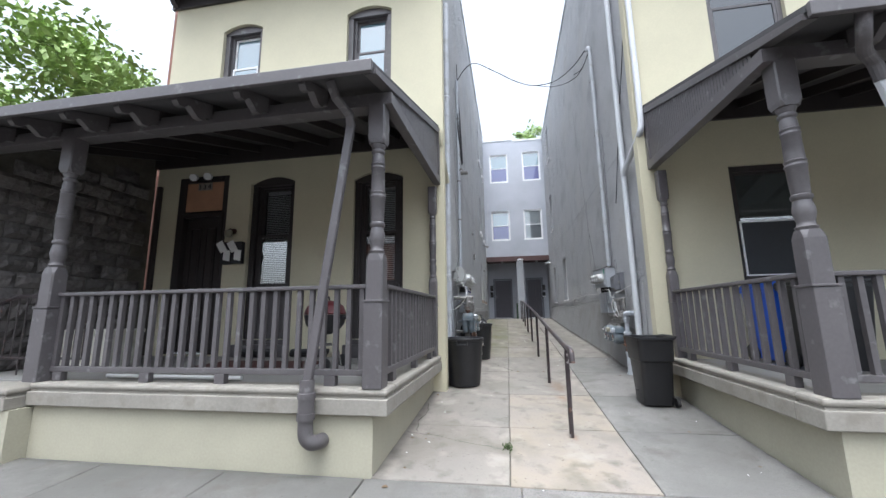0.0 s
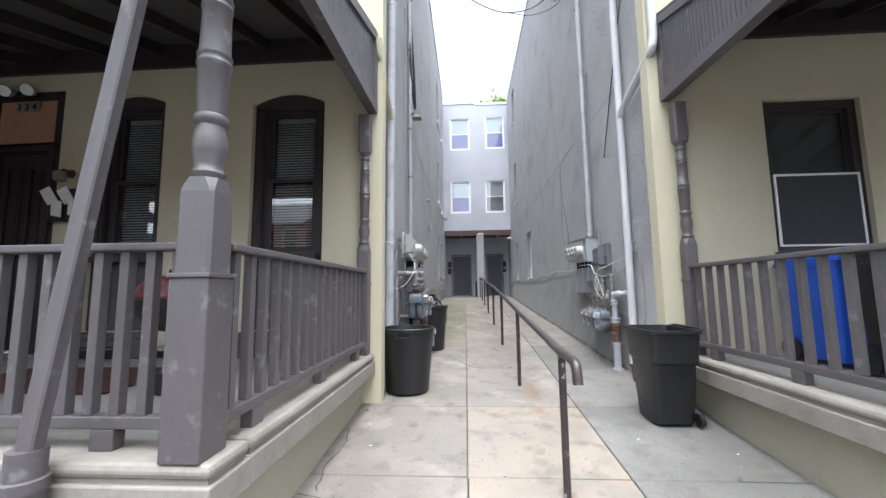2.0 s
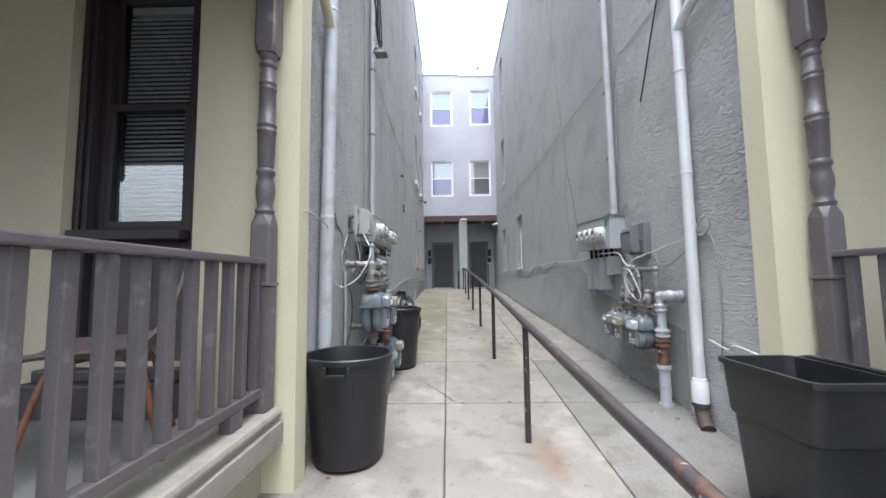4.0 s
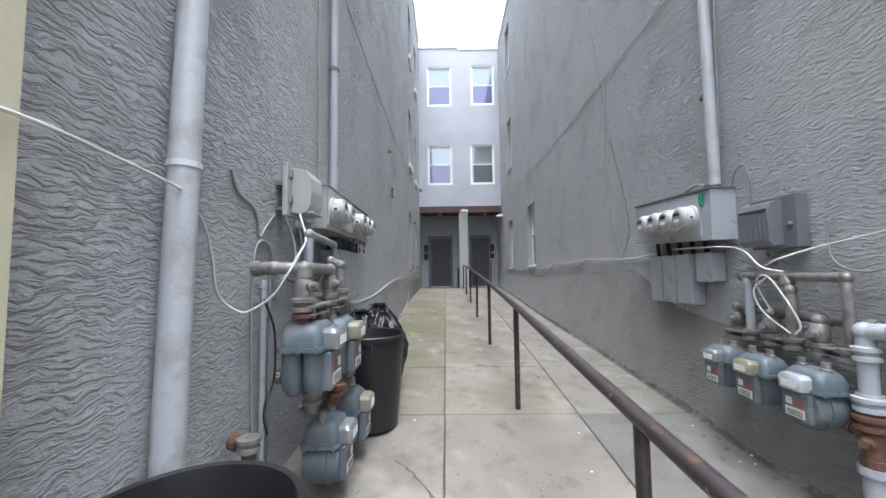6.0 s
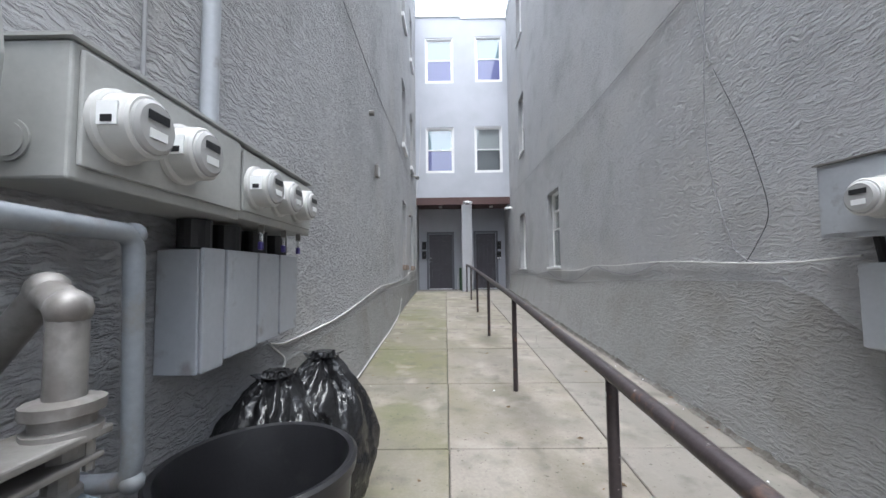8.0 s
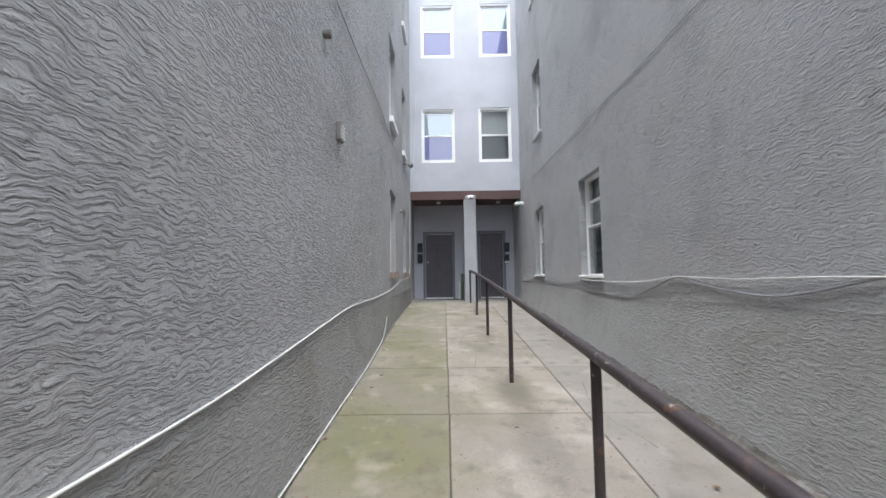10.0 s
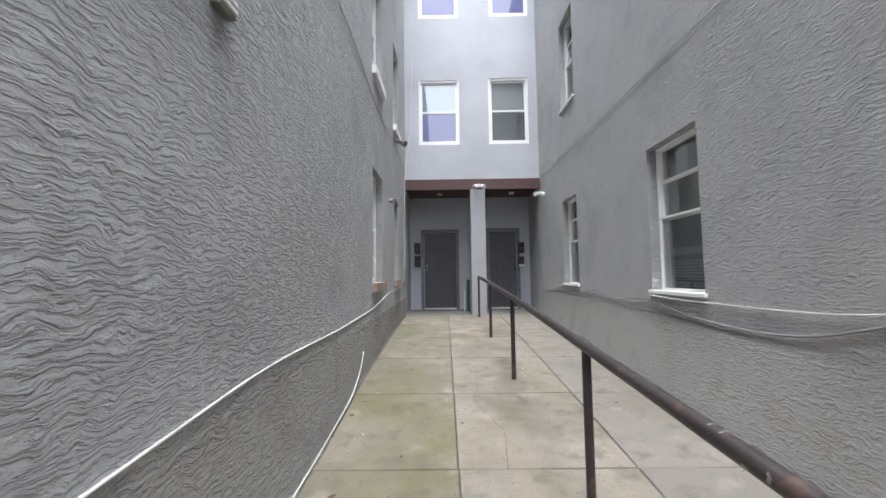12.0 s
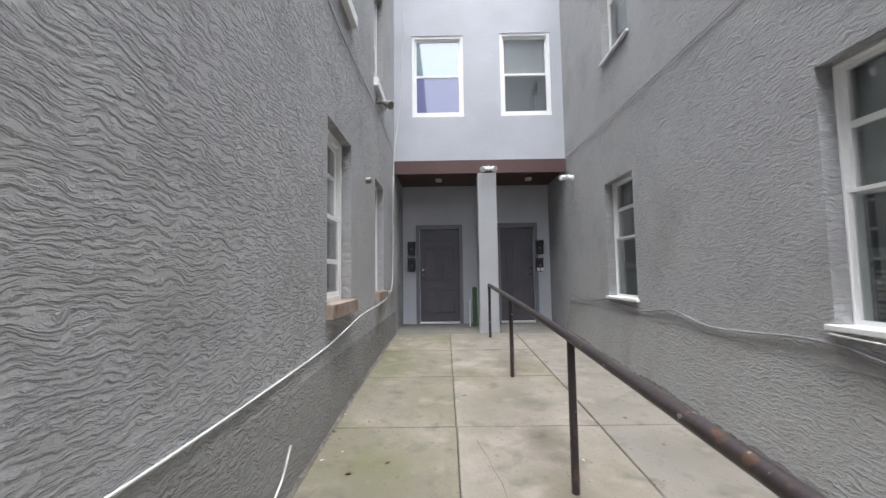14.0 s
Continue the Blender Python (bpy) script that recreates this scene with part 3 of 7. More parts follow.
# ---- windows ----
def sash_window(plane, axis, u0, u1, z0, z1, into, label, frame_mat, bars=(), inset=0.1, fw=0.05, sill=None, blind=None, sash=None, group="", curtain=False, pane=None, shade=None, s=0.035, screened=False):
    """A sliding sash window in a hole. plane: the wall's face on the axis; into: the sign that leads into the wall; bars: extra bars in the sashes as heights between 0 and 1."""
    w = tagged(new("window"), label, "window", group)
    mid = (u0 + u1) / 2
    w.matrix_world = pose(*((plane, mid, z0) if axis == "x" else (mid, plane, z0)))
    hw, h = (u1 - u0) / 2, z1 - z0

    def B(bm, a0, a1, d0, d1, c0, c1, bevel=0.0):
        d0, d1 = sorted((d0 * into, d1 * into))
        if axis == "x":
            box(bm, d0, d1, a0, a1, c0, c1, bevel)
        else:
            box(bm, a0, a1, d0, d1, c0, c1, bevel)
        return bm
    d = inset
    bm = bmesh.new()
    B(bm, -hw, -hw + fw, d, d + 0.1, 0, h, 0.004)
    B(bm, hw - fw, hw, d, d + 0.1, 0, h, 0.004)
    B(bm, -hw + fw, hw - fw, d, d + 0.1, h - fw, h, 0.004)
    B(bm, -hw + fw, hw - fw, d, d + 0.1, 0, fw, 0.004)
    part("window_frame", bm, frame_mat, w)
    sm = sash or frame_mat
    for name, c0, c1, dd in (("upper_sash", h / 2 - 0.02, h - fw, d + 0.045), ("lower_sash", fw, h / 2 + 0.02, d + 0.008)):
        bm = bmesh.new()
        a0, a1 = -hw + fw, hw - fw
        B(bm, a0, a0 + s, dd, dd + 0.03, c0, c1)
        B(bm, a1 - s, a1, dd, dd + 0.03, c0, c1)
        B(bm, a0 + s, a1 - s, dd, dd + 0.03, c0, c0 + s * 1.1)
        B(bm, a0 + s, a1 - s, dd, dd + 0.03, c1 - s * 1.1, c1)
        for b in bars:
            zb = b * h
            if c0 < zb < c1:
                B(bm, a0 + s, a1 - s, dd + 0.003, dd + 0.027, zb - 0.02, zb + 0.02)
        sh = part(name, bm, sm, w)
        bm = bmesh.new()
        B(bm, a0 + s, a1 - s, dd + 0.012, dd + 0.018, c0 + s, c1 - s)
        part("pane", bm, (pane[name[0] == "l"] if isinstance(pane, tuple) else pane) or (GLASSC if (blind or curtain or shade) else GLASS), sh)
    if blind:
        bm = bmesh.new()
        n = int(((1 - blind) * h - 0.1) / 0.031)
        for i in range(n):
            zc = h - fw - 0.12 - i * 0.031
            B(bm, -hw + fw + 0.03, hw - fw - 0.03, d + 0.105, d + 0.112, zc - 0.0075, zc + 0.0075)
        B(bm, -hw + fw + 0.03, hw - fw - 0.03, d + 0.11, d + 0.14, h - fw - 0.085, h - fw - 0.03)
        part("blind", bm, BLIND, w, "lowered grey slatted blind")
    if curtain:
        bm = bmesh.new()
        n = 30
        a0, a1 = -hw + fw, hw - fw
        pts = [(a0 + (a1 - a0) * i / n, d + 0.17 + 0.018 * math.sin(i * 1.9) * (1 + 0.4 * math.sin(i * 0.7))) for i in range(n + 1)]
        cols = []
        for a, dd in pts:
            if curtain == 3 and a < -hw * 0.45:
                cols.append(None)
                continue
            cols.append([bm.verts.new((dd * into, a, c) if axis == "x" else (a, dd * into, c)) for c in (0.02, h - 0.02)])
        for p, q in zip(cols, cols[1:]):
            if p and q:
                bm.faces.new((p[0], q[0], q[1], p[1]))
        part("curtain", bm, CURTAIN if curtain != 3 else CURTAINB, w, "pale drawn curtain" if curtain != 3 else "light blue curtain")
    for lo, hi, sm_ in shade or ():
        bm = bmesh.new()
        B(bm, -hw + 0.02, hw - 0.02, d + 0.115, d + 0.12, lo * h, hi * h)
        part("shade", bm, sm_, w, "plain drawn shade")
    # no screen is built; its dimming is put into the grey of these parts
    if screened:
        bm = bmesh.new()
        B(bm, -hw + fw + s, hw - fw - s, d + 0.085, d + 0.1, 0.245 * h, 0.29 * h)
        B(bm, -hw + fw + s, -hw + fw + s + 0.03, d + 0.085, d + 0.1, 0.05, 0.244 * h)
        B(bm, -hw + fw + s, -hw + fw + s + 0.03, d + 0.085, d + 0.1, 0.291 * h, h / 2 - 0.03)
        part("storm_bar", bm, SCREEN, w, "sash bar behind the lower pane, its grey dimmed as through a screen")
        bm = bmesh.new()
        for i in range(int(0.2 * h / 0.03)):
            B(bm, -hw + fw + s + 0.035, hw - fw - s - 0.005, d + 0.103, d + 0.11, 0.05 + i * 0.03, 0.066 + i * 0.03)
        part("blind", bm, SCREEN, w, "slatted blind behind the lower pane, its grey dimmed as through a screen")
    # near-black sheet added to stand for the unlit room behind
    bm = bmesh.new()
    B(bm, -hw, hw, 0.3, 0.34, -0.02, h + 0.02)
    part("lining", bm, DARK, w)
    if sill:
        sm_, out, drop = sill
        bm = bmesh.new()
        B(bm, -hw - 0.03, hw + 0.03, -out, d, -drop, 0.012, 0.006)
        part("window_sill", bm, sm_, w)
    return w


GLASSC = bpy.data.materials.new("clear_glass")
GLASSC.use_nodes = True
_n = GLASSC.node_tree
_g = _n.nodes.new("ShaderNodeBsdfGlossy")
_g.inputs["Roughness"].default_value = 0.02
_t = _n.nodes.new("ShaderNodeBsdfTransparent")
_t.inputs[0].default_value = (0.93, 0.95, 0.95, 1)
_w = _n.nodes.new("ShaderNodeLayerWeight")
_w.inputs[0].default_value = 0.5
_p = _n.nodes.new("ShaderNodeMath")
_p.operation = "POWER"
_p.inputs[1].default_value = 4.0
_n.links.new(_w.outputs["Facing"], _p.inputs[0])
_f = _n.nodes.new("ShaderNodeMath")
_f.operation = "MULTIPLY_ADD"
_f.inputs[1].default_value = 0.7
_f.inputs[2].default_value = 0.14
_n.links.new(_p.outputs[0], _f.inputs[0])
_m = _n.nodes.new("ShaderNodeMixShader")
_n.links.new(_f.outputs[0], _m.inputs[0])
_n.links.new(_t.outputs[0], _m.inputs[1])
_n.links.new(_g.outputs[0], _m.inputs[2])
_n.links.new(_m.outputs[0], _n.nodes["Material Output"].inputs[0])
# Cyan of the mirrored sky is put into the pane's own base colour.
GLASSU = glass("cyan_sky_tinted_glass", (0.12, 0.2, 0.23), 0.03)
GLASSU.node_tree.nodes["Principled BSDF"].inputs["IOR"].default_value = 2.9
# Lower panes: blue-violet sky reflection painted into the glass body.
GLASSR = glass("violet_sky_tinted_glass", (0.13, 0.14, 0.3), 0.03)
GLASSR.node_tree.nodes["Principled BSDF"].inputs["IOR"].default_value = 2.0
SHADEG = mat("grey_green_shade", (0.21, 0.235, 0.22), 0.8, vary=0.06, bump=0)
SHADED = mat("dim_grey_shade", (0.10, 0.11, 0.11), 0.8, vary=0.06, bump=0)
SHADEW = mat("pale_roller_shade", (0.45, 0.46, 0.47), 0.8, vary=0.06, bump=0)
SHADEK = mat("slate_roller_shade", (0.2, 0.21, 0.23), 0.8, vary=0.06, bump=0)
# Grey of bar and slats with the screen's dimming painted in.
SCREEN = mat("screen_dimmed_grey", (0.2, 0.21, 0.21), 0.6, vary=0.06, bump=0)
BLIND = mat("blind_slats", (0.42, 0.415, 0.42), 0.6, vary=0.05, bump=0)
CURTAIN = mat("pale_curtain", (0.6, 0.6, 0.6), 0.8, vary=0.05, bump=0)
CURTAINB = mat("blue_curtain", (0.3, 0.38, 0.75), 0.8, vary=0.05, bump=0)
RUSTY_SILL = mat("rust_stained_sill", (0.3, 0.24, 0.2), 0.8, vary=0.2, scale=6, fine=40, bump=0.4, stain=(0.16, 0.07, 0.04), stain_scale=5, stain_lo=0.5, stain_hi=0.7)

for k, (a, b, c, d) in enumerate(left_holes):
    low = c < 3
    sash_window(LX, "x", a, b, c, d, -1, "white vinyl sash window in grey stucco, with a " + ("crumbling rust-stained sill" if low else "white sill"), VINYL, bars=(0.24, 0.76), inset=0.09, sill=(RUSTY_SILL if low else VINYL, 0.06, 0.1), group="windows of the grey passage walls", curtain=1 if k == 0 else 0)
for k, (a, b, c, d) in enumerate(right_holes):
    sash_window(RX, "x", a, b, c, d, 1, "white vinyl sash window in grey stucco, with a thin white sill", VINYL, bars=(0.76,), inset=0.1, sill=(VINYL, 0.035, 0.022), fw=0.014, s=0.02, group="windows of the grey passage walls", shade=((0.0, 0.48, SHADED),) if k > 1 else ((0.5, 0.98, SHADEG), (0.0, 0.5, SHADED)), screened=k < 2)
for k, (a, b, c, d) in enumerate(bw):
    lab = ["white-framed sash window with a curtain half drawn", "white-framed sash window with pale drawn blinds", "white-framed sash window with a lower pane tinted sky blue", "white-framed sash window with its lower sash slightly raised"][k]
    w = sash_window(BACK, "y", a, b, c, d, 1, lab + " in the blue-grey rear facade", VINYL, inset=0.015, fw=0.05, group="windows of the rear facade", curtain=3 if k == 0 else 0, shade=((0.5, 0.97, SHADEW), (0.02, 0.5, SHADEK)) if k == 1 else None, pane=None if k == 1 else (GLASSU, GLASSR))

# left front windows: arched dark frames
def arch_head(bm, u0, u1, z, rise, depth0, depth1, drop):
    n = 12
    poly = [(u1, z - drop), (u1, z)] + [(u1 + (u0 - u1) * i / n, z + rise * (1 - (2 * i / n - 1) ** 2)) for i in range(1, n)] + [(u0, z), (u0, z - drop)]
    return prism(bm, poly, "y", depth0, depth1)


def spandrel(u0, u1, z, rise, y, m):
    """The bit of wall over a flat arch, between its curve and the hole's top."""
    bm = bmesh.new()
    n = 12
    for s in (0, 1):
        ks = range(0, n // 2 + 1) if s == 0 else range(n // 2, n + 1)
        curve = [(u0 + (u1 - u0) * i / n, z + rise * (1 - (2 * i / n - 1) ** 2)) for i in ks]
        corner = (u0, z + rise + 0.01) if s == 0 else (u1, z + rise + 0.01)
        mid = (u0 + (u1 - u0) / 2, z + rise + 0.01)
        poly = ([corner] + curve + [mid]) if s == 0 else ([mid] + curve + [corner])
        prism(bm, poly, "y", y - 0.003, y + 0.2)
    setting("arch_spandrel", bm, m)


for k, (a, b, c0, d) in enumerate(LW + LU):
    up = k > 1
    c = c0 if up else 1.94
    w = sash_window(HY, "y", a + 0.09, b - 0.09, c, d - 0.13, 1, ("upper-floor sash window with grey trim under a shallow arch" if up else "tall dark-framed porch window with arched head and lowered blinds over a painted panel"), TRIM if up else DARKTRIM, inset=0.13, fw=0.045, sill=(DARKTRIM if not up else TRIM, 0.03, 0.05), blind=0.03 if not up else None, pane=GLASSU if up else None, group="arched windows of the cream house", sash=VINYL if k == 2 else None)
    bm = bmesh.new()
    hw = (b - a) / 2
    arch_head(bm, -hw + 0.001, hw - 0.001, d - 0.12 - c, 0.11, 0.06, 0.24, 0.03)
    lo = c0 - c
    for sx in (-1, 1):
        u, v = sorted((sx * (hw - 0.001), sx * (hw - 0.09)))
        box(bm, u, v, 0.07, 0.24, lo, d - 0.152 - c)
        if not up:
            u, v = sorted((sx * (hw - 0.03), sx * (hw - 0.055)))
            box(bm, u, v, 0.05, 0.069, lo, d - 0.16 - c, 0.006)
    part("casing", bm, DARKTRIM if not up else TRIM, w, "arched painted casing")
    if not up:
        bm = boxes((-hw + 0.09, hw - 0.09, 0.15, 0.2, lo, -0.051))
        for u, v in ((-hw + 0.09, -hw + 0.17), (-0.04, 0.04), (hw - 0.17, hw - 0.09)):
            box(bm, u, v, 0.125, 0.149, lo, -0.051, 0.004)
        for u, v in ((-hw + 0.17, -0.04), (0.04, hw - 0.17)):
            box(bm, u, v, 0.125, 0.149, lo, lo + 0.09, 0.004)
            box(bm, u, v, 0.125, 0.149, -0.13, -0.051, 0.004)
        part("apron_panel", bm, PANELP, w, "grey-brown painted panel under the sash")
        bm = boxes((-hw - 0.05, hw + 0.05, -0.16, -0.002, 0.898 - c, 1.08 - c), (-hw - 0.01, hw + 0.01, -0.10, -0.002, 1.082 - c, 1.148 - c), bevel=0.012)
        part("plinth", bm, PANELP, w, "stepped painted plinth under the window")
    spandrel(a, b, d - 0.12, 0.11, HY, CREAM)

# right house windows
w = sash_window(HY, "y", 2.985, 3.91, 1.86, 3.42, 1, "large porch window with a dark brown frame and white-edged lower screen", DARKTRIM, inset=0.05, fw=0.075, sill=(DARKTRIM, 0.05, 0.06), group="", shade=((0.0, 0.97, SHADED),))
bm = boxes((-0.405, 0.405, 0.03, 0.048, 0.775, 0.795), (-0.405, -0.385, 0.03, 0.048, 0.07, 0.774), (0.385, 0.405, 0.03, 0.048, 0.07, 0.774), (-0.384, 0.384, 0.03, 0.048, 0.07, 0.088))
part("screen_edge", bm, VINYL, w, "thin white screen frame")
part("screen", boxes((-0.384, 0.384, 0.036, 0.04, 0.089, 0.774)), mat("insect_screen", (0.035, 0.038, 0.042), 0.8, vary=0.1, bump=0.1), w, "dark insect screen")
w = sash_window(HY, "y", 3.015, 4.0, 4.9, 6.82, 1, "tall upper-floor sash window with grey trim and sky in its panes", TRIM, inset=0.06, fw=0.07, sill=(TRIM, 0.05, 0.08))


# ---- doors ----
def panel_door(x0, x1, z0, z1, y, m, frame_m, label, knob_side, knob_m, group="", rows=((0.1, 0.36), (0.44, 0.8), (0.86, 0.95)), name="door", thresh=True):
    d = tagged(new(name), label, "door", group)
    d.matrix_world = pose((x0 + x1) / 2, y, z0)
    hw, h = (x1 - x0) / 2, z1 - z0
    bm = boxes((-hw - 0.06, -hw + 0.012, -0.03, 0.14, 0, h + 0.06), (hw - 0.012, hw + 0.06, -0.03, 0.14, 0, h + 0.06), (-hw + 0.012, hw - 0.012, -0.03, 0.14, h - 0.01, h + 0.06), bevel=0.004)
    part("door_frame", bm, frame_m, d)
    bm = boxes((-hw + 0.014, hw - 0.014, 0.075, 0.115, 0.03, h - 0.012))
    leaf = part("door_leaf", bm, m, d)
    bm = bmesh.new()
    for a, b in ((-hw + 0.11, -0.045), (0.045, hw - 0.11)):
        for r0, r1 in rows:
            za, zb = r0 * h, r1 * h
            # moulding round a sunk and raised panel
            for q in ((a, a + 0.018, za, zb), (b - 0.018, b, za, zb), (a + 0.018, b - 0.018, za, za + 0.018), (a + 0.018, b - 0.018, zb - 0.018, zb)):
                box(bm, q[0], q[1], 0.048, 0.074, q[2], q[3], 0.005)
            box(bm, a + 0.045, b - 0.045, 0.058, 0.074, za + 0.045, zb - 0.045, 0.004)
    part("door_panels", bm, m, leaf)
    if thresh:
        bm = boxes((-hw + 0.014, hw - 0.014, 0.0, 0.13, 0.0, 0.026), bevel=0.004)
        part("threshold", bm, WHITE, d, "bright worn aluminium threshold")
    bm = bmesh.new()
    kx = (hw - 0.08) * knob_side
    for zz, r in ((0.98, 0.028), (1.10, 0.024)):
        lathe(bm, [(0, r), (0.01, r), (0.015, r * 0.5), (0.03, r * 0.5), (0.04, r), (0.06, r * 0.8), (0.062, 0.001)], (kx, 0.075, zz), (0, -1, 0), 12)
    part("door_handle", bm, knob_m, leaf, "round knob and deadbolt")
    return d


CHROME = mat("worn_chrome", (0.6, 0.6, 0.6), 0.25, metal=1.0, vary=0.05, bump=0)
panel_door(-0.72, 0.12, 1.235, 3.19, DOORY, DOORP, FRAMEP, "charcoal panelled entrance door, shut, above a bright threshold", -1, CHROME, "doors of the rear recess", name="door")
panel_door(0.93, 1.66, 1.235, 3.21, DOORY, DOORP, FRAMEP, "charcoal panelled entrance door, shut, with a black knob", 1, BLACKP, "doors of the rear recess", name="door")
# house door
d = panel_door(-5.425, -4.725, 0.92, 3.18, HY + 0.02, DARKTRIM, DARKTRIM, "dark brown front door, shut, under a papered transom", -1, CHROME, rows=((0.08, 0.38), (0.46, 0.92)), name="front_door")
TRANSOM = mat("peach_transom_paper", (0.42, 0.23, 0.14), 0.6, vary=0.12, scale=3, bump=0)
bm = boxes((-0.36, 0.36, 0.02, 0.04, 2.37, 2.87))
part("transom", bm, TRANSOM, d, "peach-papered transom pane")
bm = boxes((-0.49, -0.37, -0.01, 0.12, 0, 3.0), (0.37, 0.49, -0.01, 0.12, 0, 3.0), (-0.36, 0.36, -0.01, 0.12, 2.88, 3.0), bevel=0.005)
part("casing", bm, DARKTRIM, d)
# near-black sheet added for the unlit hall behind the casing
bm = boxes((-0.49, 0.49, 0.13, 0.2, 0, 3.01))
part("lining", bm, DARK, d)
cu = bpy.data.curves.new("house_number", "FONT")
cu.body = "3 3 4"
cu.size = 0.12
cu.extrude = 0.004
cu.align_x = "CENTER"
num = tagged(new("house_number", cu), "black house number 334 on white plates over the transom", "house number")
num.matrix_world = pose(-5.055, HY - 0.012, 3.66, 90, 0, 0)
cu.materials.append(BLACKP)
nb = thing("number_plate", "three small white number plates above the transom", "sign", at=(-5.055, HY + 0.005, 3.66))
for i in (-1, 0, 1):
    part("plate", boxes((i * 0.09 - 0.042, i * 0.09 + 0.042, -0.006, 0.004, -0.015, 0.11)), STONE, nb)


# ---- porch parts ----
POST_PROFILE = [(0.0, 0.076), (0.03, 0.09), (0.045, 0.072), (0.07, 0.07), (0.12, 0.084), (0.155, 0.088), (0.19, 0.082), (0.235, 0.068), (0.25, 0.085), (0.275, 0.085), (0.285, 0.07), (0.30, 0.074), (0.5, 0.084), (0.505, 0.09), (0.515, 0.09), (0.52, 0.083), (0.535, 0.083), (0.54, 0.09), (0.55, 0.09), (0.555, 0.08), (0.76, 0.075), (0.765, 0.082), (0.775, 0.082), (0.78, 0.075), (0.795, 0.075), (0.80, 0.082), (0.81, 0.082), (0.815, 0.073), (0.88, 0.07), (0.9, 0.06), (0.915, 0.078), (0.93, 0.078), (0.945, 0.064), (0.97, 0.08), (0.99, 0.085), (1.0, 0.085)]


def porch_post(x, y, label, z0=0.92, base=0.165, s=1.0, dz=0.0):
    p = thing("porch_post", label, "porch post", "turned posts of the porches", at=(x, y, z0))
    b = base / 2 * s
    h1 = 0.70 + dz
    bm = bmesh.new()
    bmesh.ops.recalc_face_normals(box(bm, -b, b, -b, b, 0, h1 - 0.015, 0.006), faces=bm.faces)
    box(bm, -b - 0.008, b + 0.008, -b - 0.008, b + 0.008, h1 - 0.014, h1 + 0.004, 0.004)
    part("pedestal", bm, TRIM, p)
    q = 0.073 * s
    bm = bmesh.new()

    def octo(z, r, c):
        return [Vector((sx * a, sy * d, z)) for sx, sy, a, d in ((1, -1, r, r - c), (1, 1, r, r - c), (1, 1, r - c, r), (-1, 1, r - c, r), (-1, 1, r, r - c), (-1, -1, r, r - c), (-1, -1, r - c, r), (1, -1, r - c, r))]
    loft(bm, [octo(h1 + 0.005, q, 0.012), octo(1.03 + dz, q, 0.014), octo(1.05 + dz, q - 0.002, 0.018), octo(1.09 + dz, q - 0.006, 0.034)])
    part("lower_block", bm, TRIM, p)
    bm = bmesh.new()
    top = 2.09 if s == 1.0 else 2.06
    lathe(bm, [(1.085 + dz + (top - 1.085 - dz) * h, r * 0.77 * s) for h, r in POST_PROFILE], n=24)
    smooth(part("turned_shaft", bm, TRIM, p), 50)
    bm = bmesh.new()
    loft(bm, [octo(top - 0.01, 0.07 * s, 0.026 * s), octo(top + 0.03, 0.076 * s, 0.012), octo(top + 0.06, 0.076 * s, 0.01), octo(2.455, 0.076 * s, 0.01)])
    part("upper_block", bm, TRIM, p)
    return p


def railing(x0, y0, x1, y1, z, label, step=0.117, feet=(0.12, 0.5, 0.88), top=0.84, drop=0.0):
    """A rail between two posts; z is the stone's top."""
    L = math.hypot(x1 - x0, y1 - y0)
    r = thing("porch_railing", label, "porch railing", "railings of the porches", at=(x0, y0, z), rz=math.degrees(math.atan2(y1 - y0, x1 - x0)))
    bm = boxes((0, L, -0.045, 0.045, top - 0.035, top), bevel=0.008)
    part("top_rail", bm, TRIM, r)
    bm = boxes((0, L, -0.03, 0.03, 0.085, 0.135), bevel=0.006)
    part("bottom_rail", bm, TRIM, r)
    n = max(1, round(L / step))
    base = None
    for i in range(n):
        u = (i + 0.5) * L / n
        if base is None:
            base = part("baluster", boxes((-0.021, 0.021, -0.021, 0.021, 0.135, top - 0.035), bevel=0.003), TRIM, r)
            base.location = (u, 0, 0)
        else:
            c = base.copy()
            scene.collection.objects.link(c)
            c.parent = r
            c.location = (u, 0, 0)
    for f in feet:
        part("foot", boxes((f * L - 0.05, f * L + 0.05, -0.03, 0.03, 0.0, 0.085), bevel=0.004), TRIM, r)
    return r


def stone_cap(name, x0, x1, y0, y1, z0, z1, label):
    """A moulded stone edge with a roll along its top."""
    bm = boxes((x0, x1, y0, y1, z0, z1 - 0.075), bevel=0.008)
    box(bm, x0 + 0.02, x1 - 0.02, y0 + 0.02, y1 - 0.02, z1 - 0.075, z1 - 0.055)
    box(bm, x0 + 0.004, x1 - 0.004, y0 + 0.004, y1 - 0.004, z1 - 0.055, z1, 0.022)
    return setting(name, bm, STONE, label)


PZ = 0.92
PORCHFLOOR = mat("porch_concrete", (0.26, 0.255, 0.245), 0.75, vary=0.1, scale=1.5, fine=50, bump=0.2, stain=(0.2, 0.19, 0.18), stain_scale=1.5)
# left porch
setting("porch_base_west", boxes((-4.42, -1.10, 3.04, 3.3, -0.1, 0.725), (-1.36, -1.10, 3.3, HY, -0.1, 0.725)), BASEC, "cream stucco porch base")
stone_cap("porch_edge_west", -4.46, -0.97, 2.99, 3.26, 0.72, PZ, "weathered limestone porch edge")
stone_cap("porch_edge_west_side", -1.25, -0.972, 3.262, HY - 0.003, 0.72, PZ, "weathered limestone porch edge")
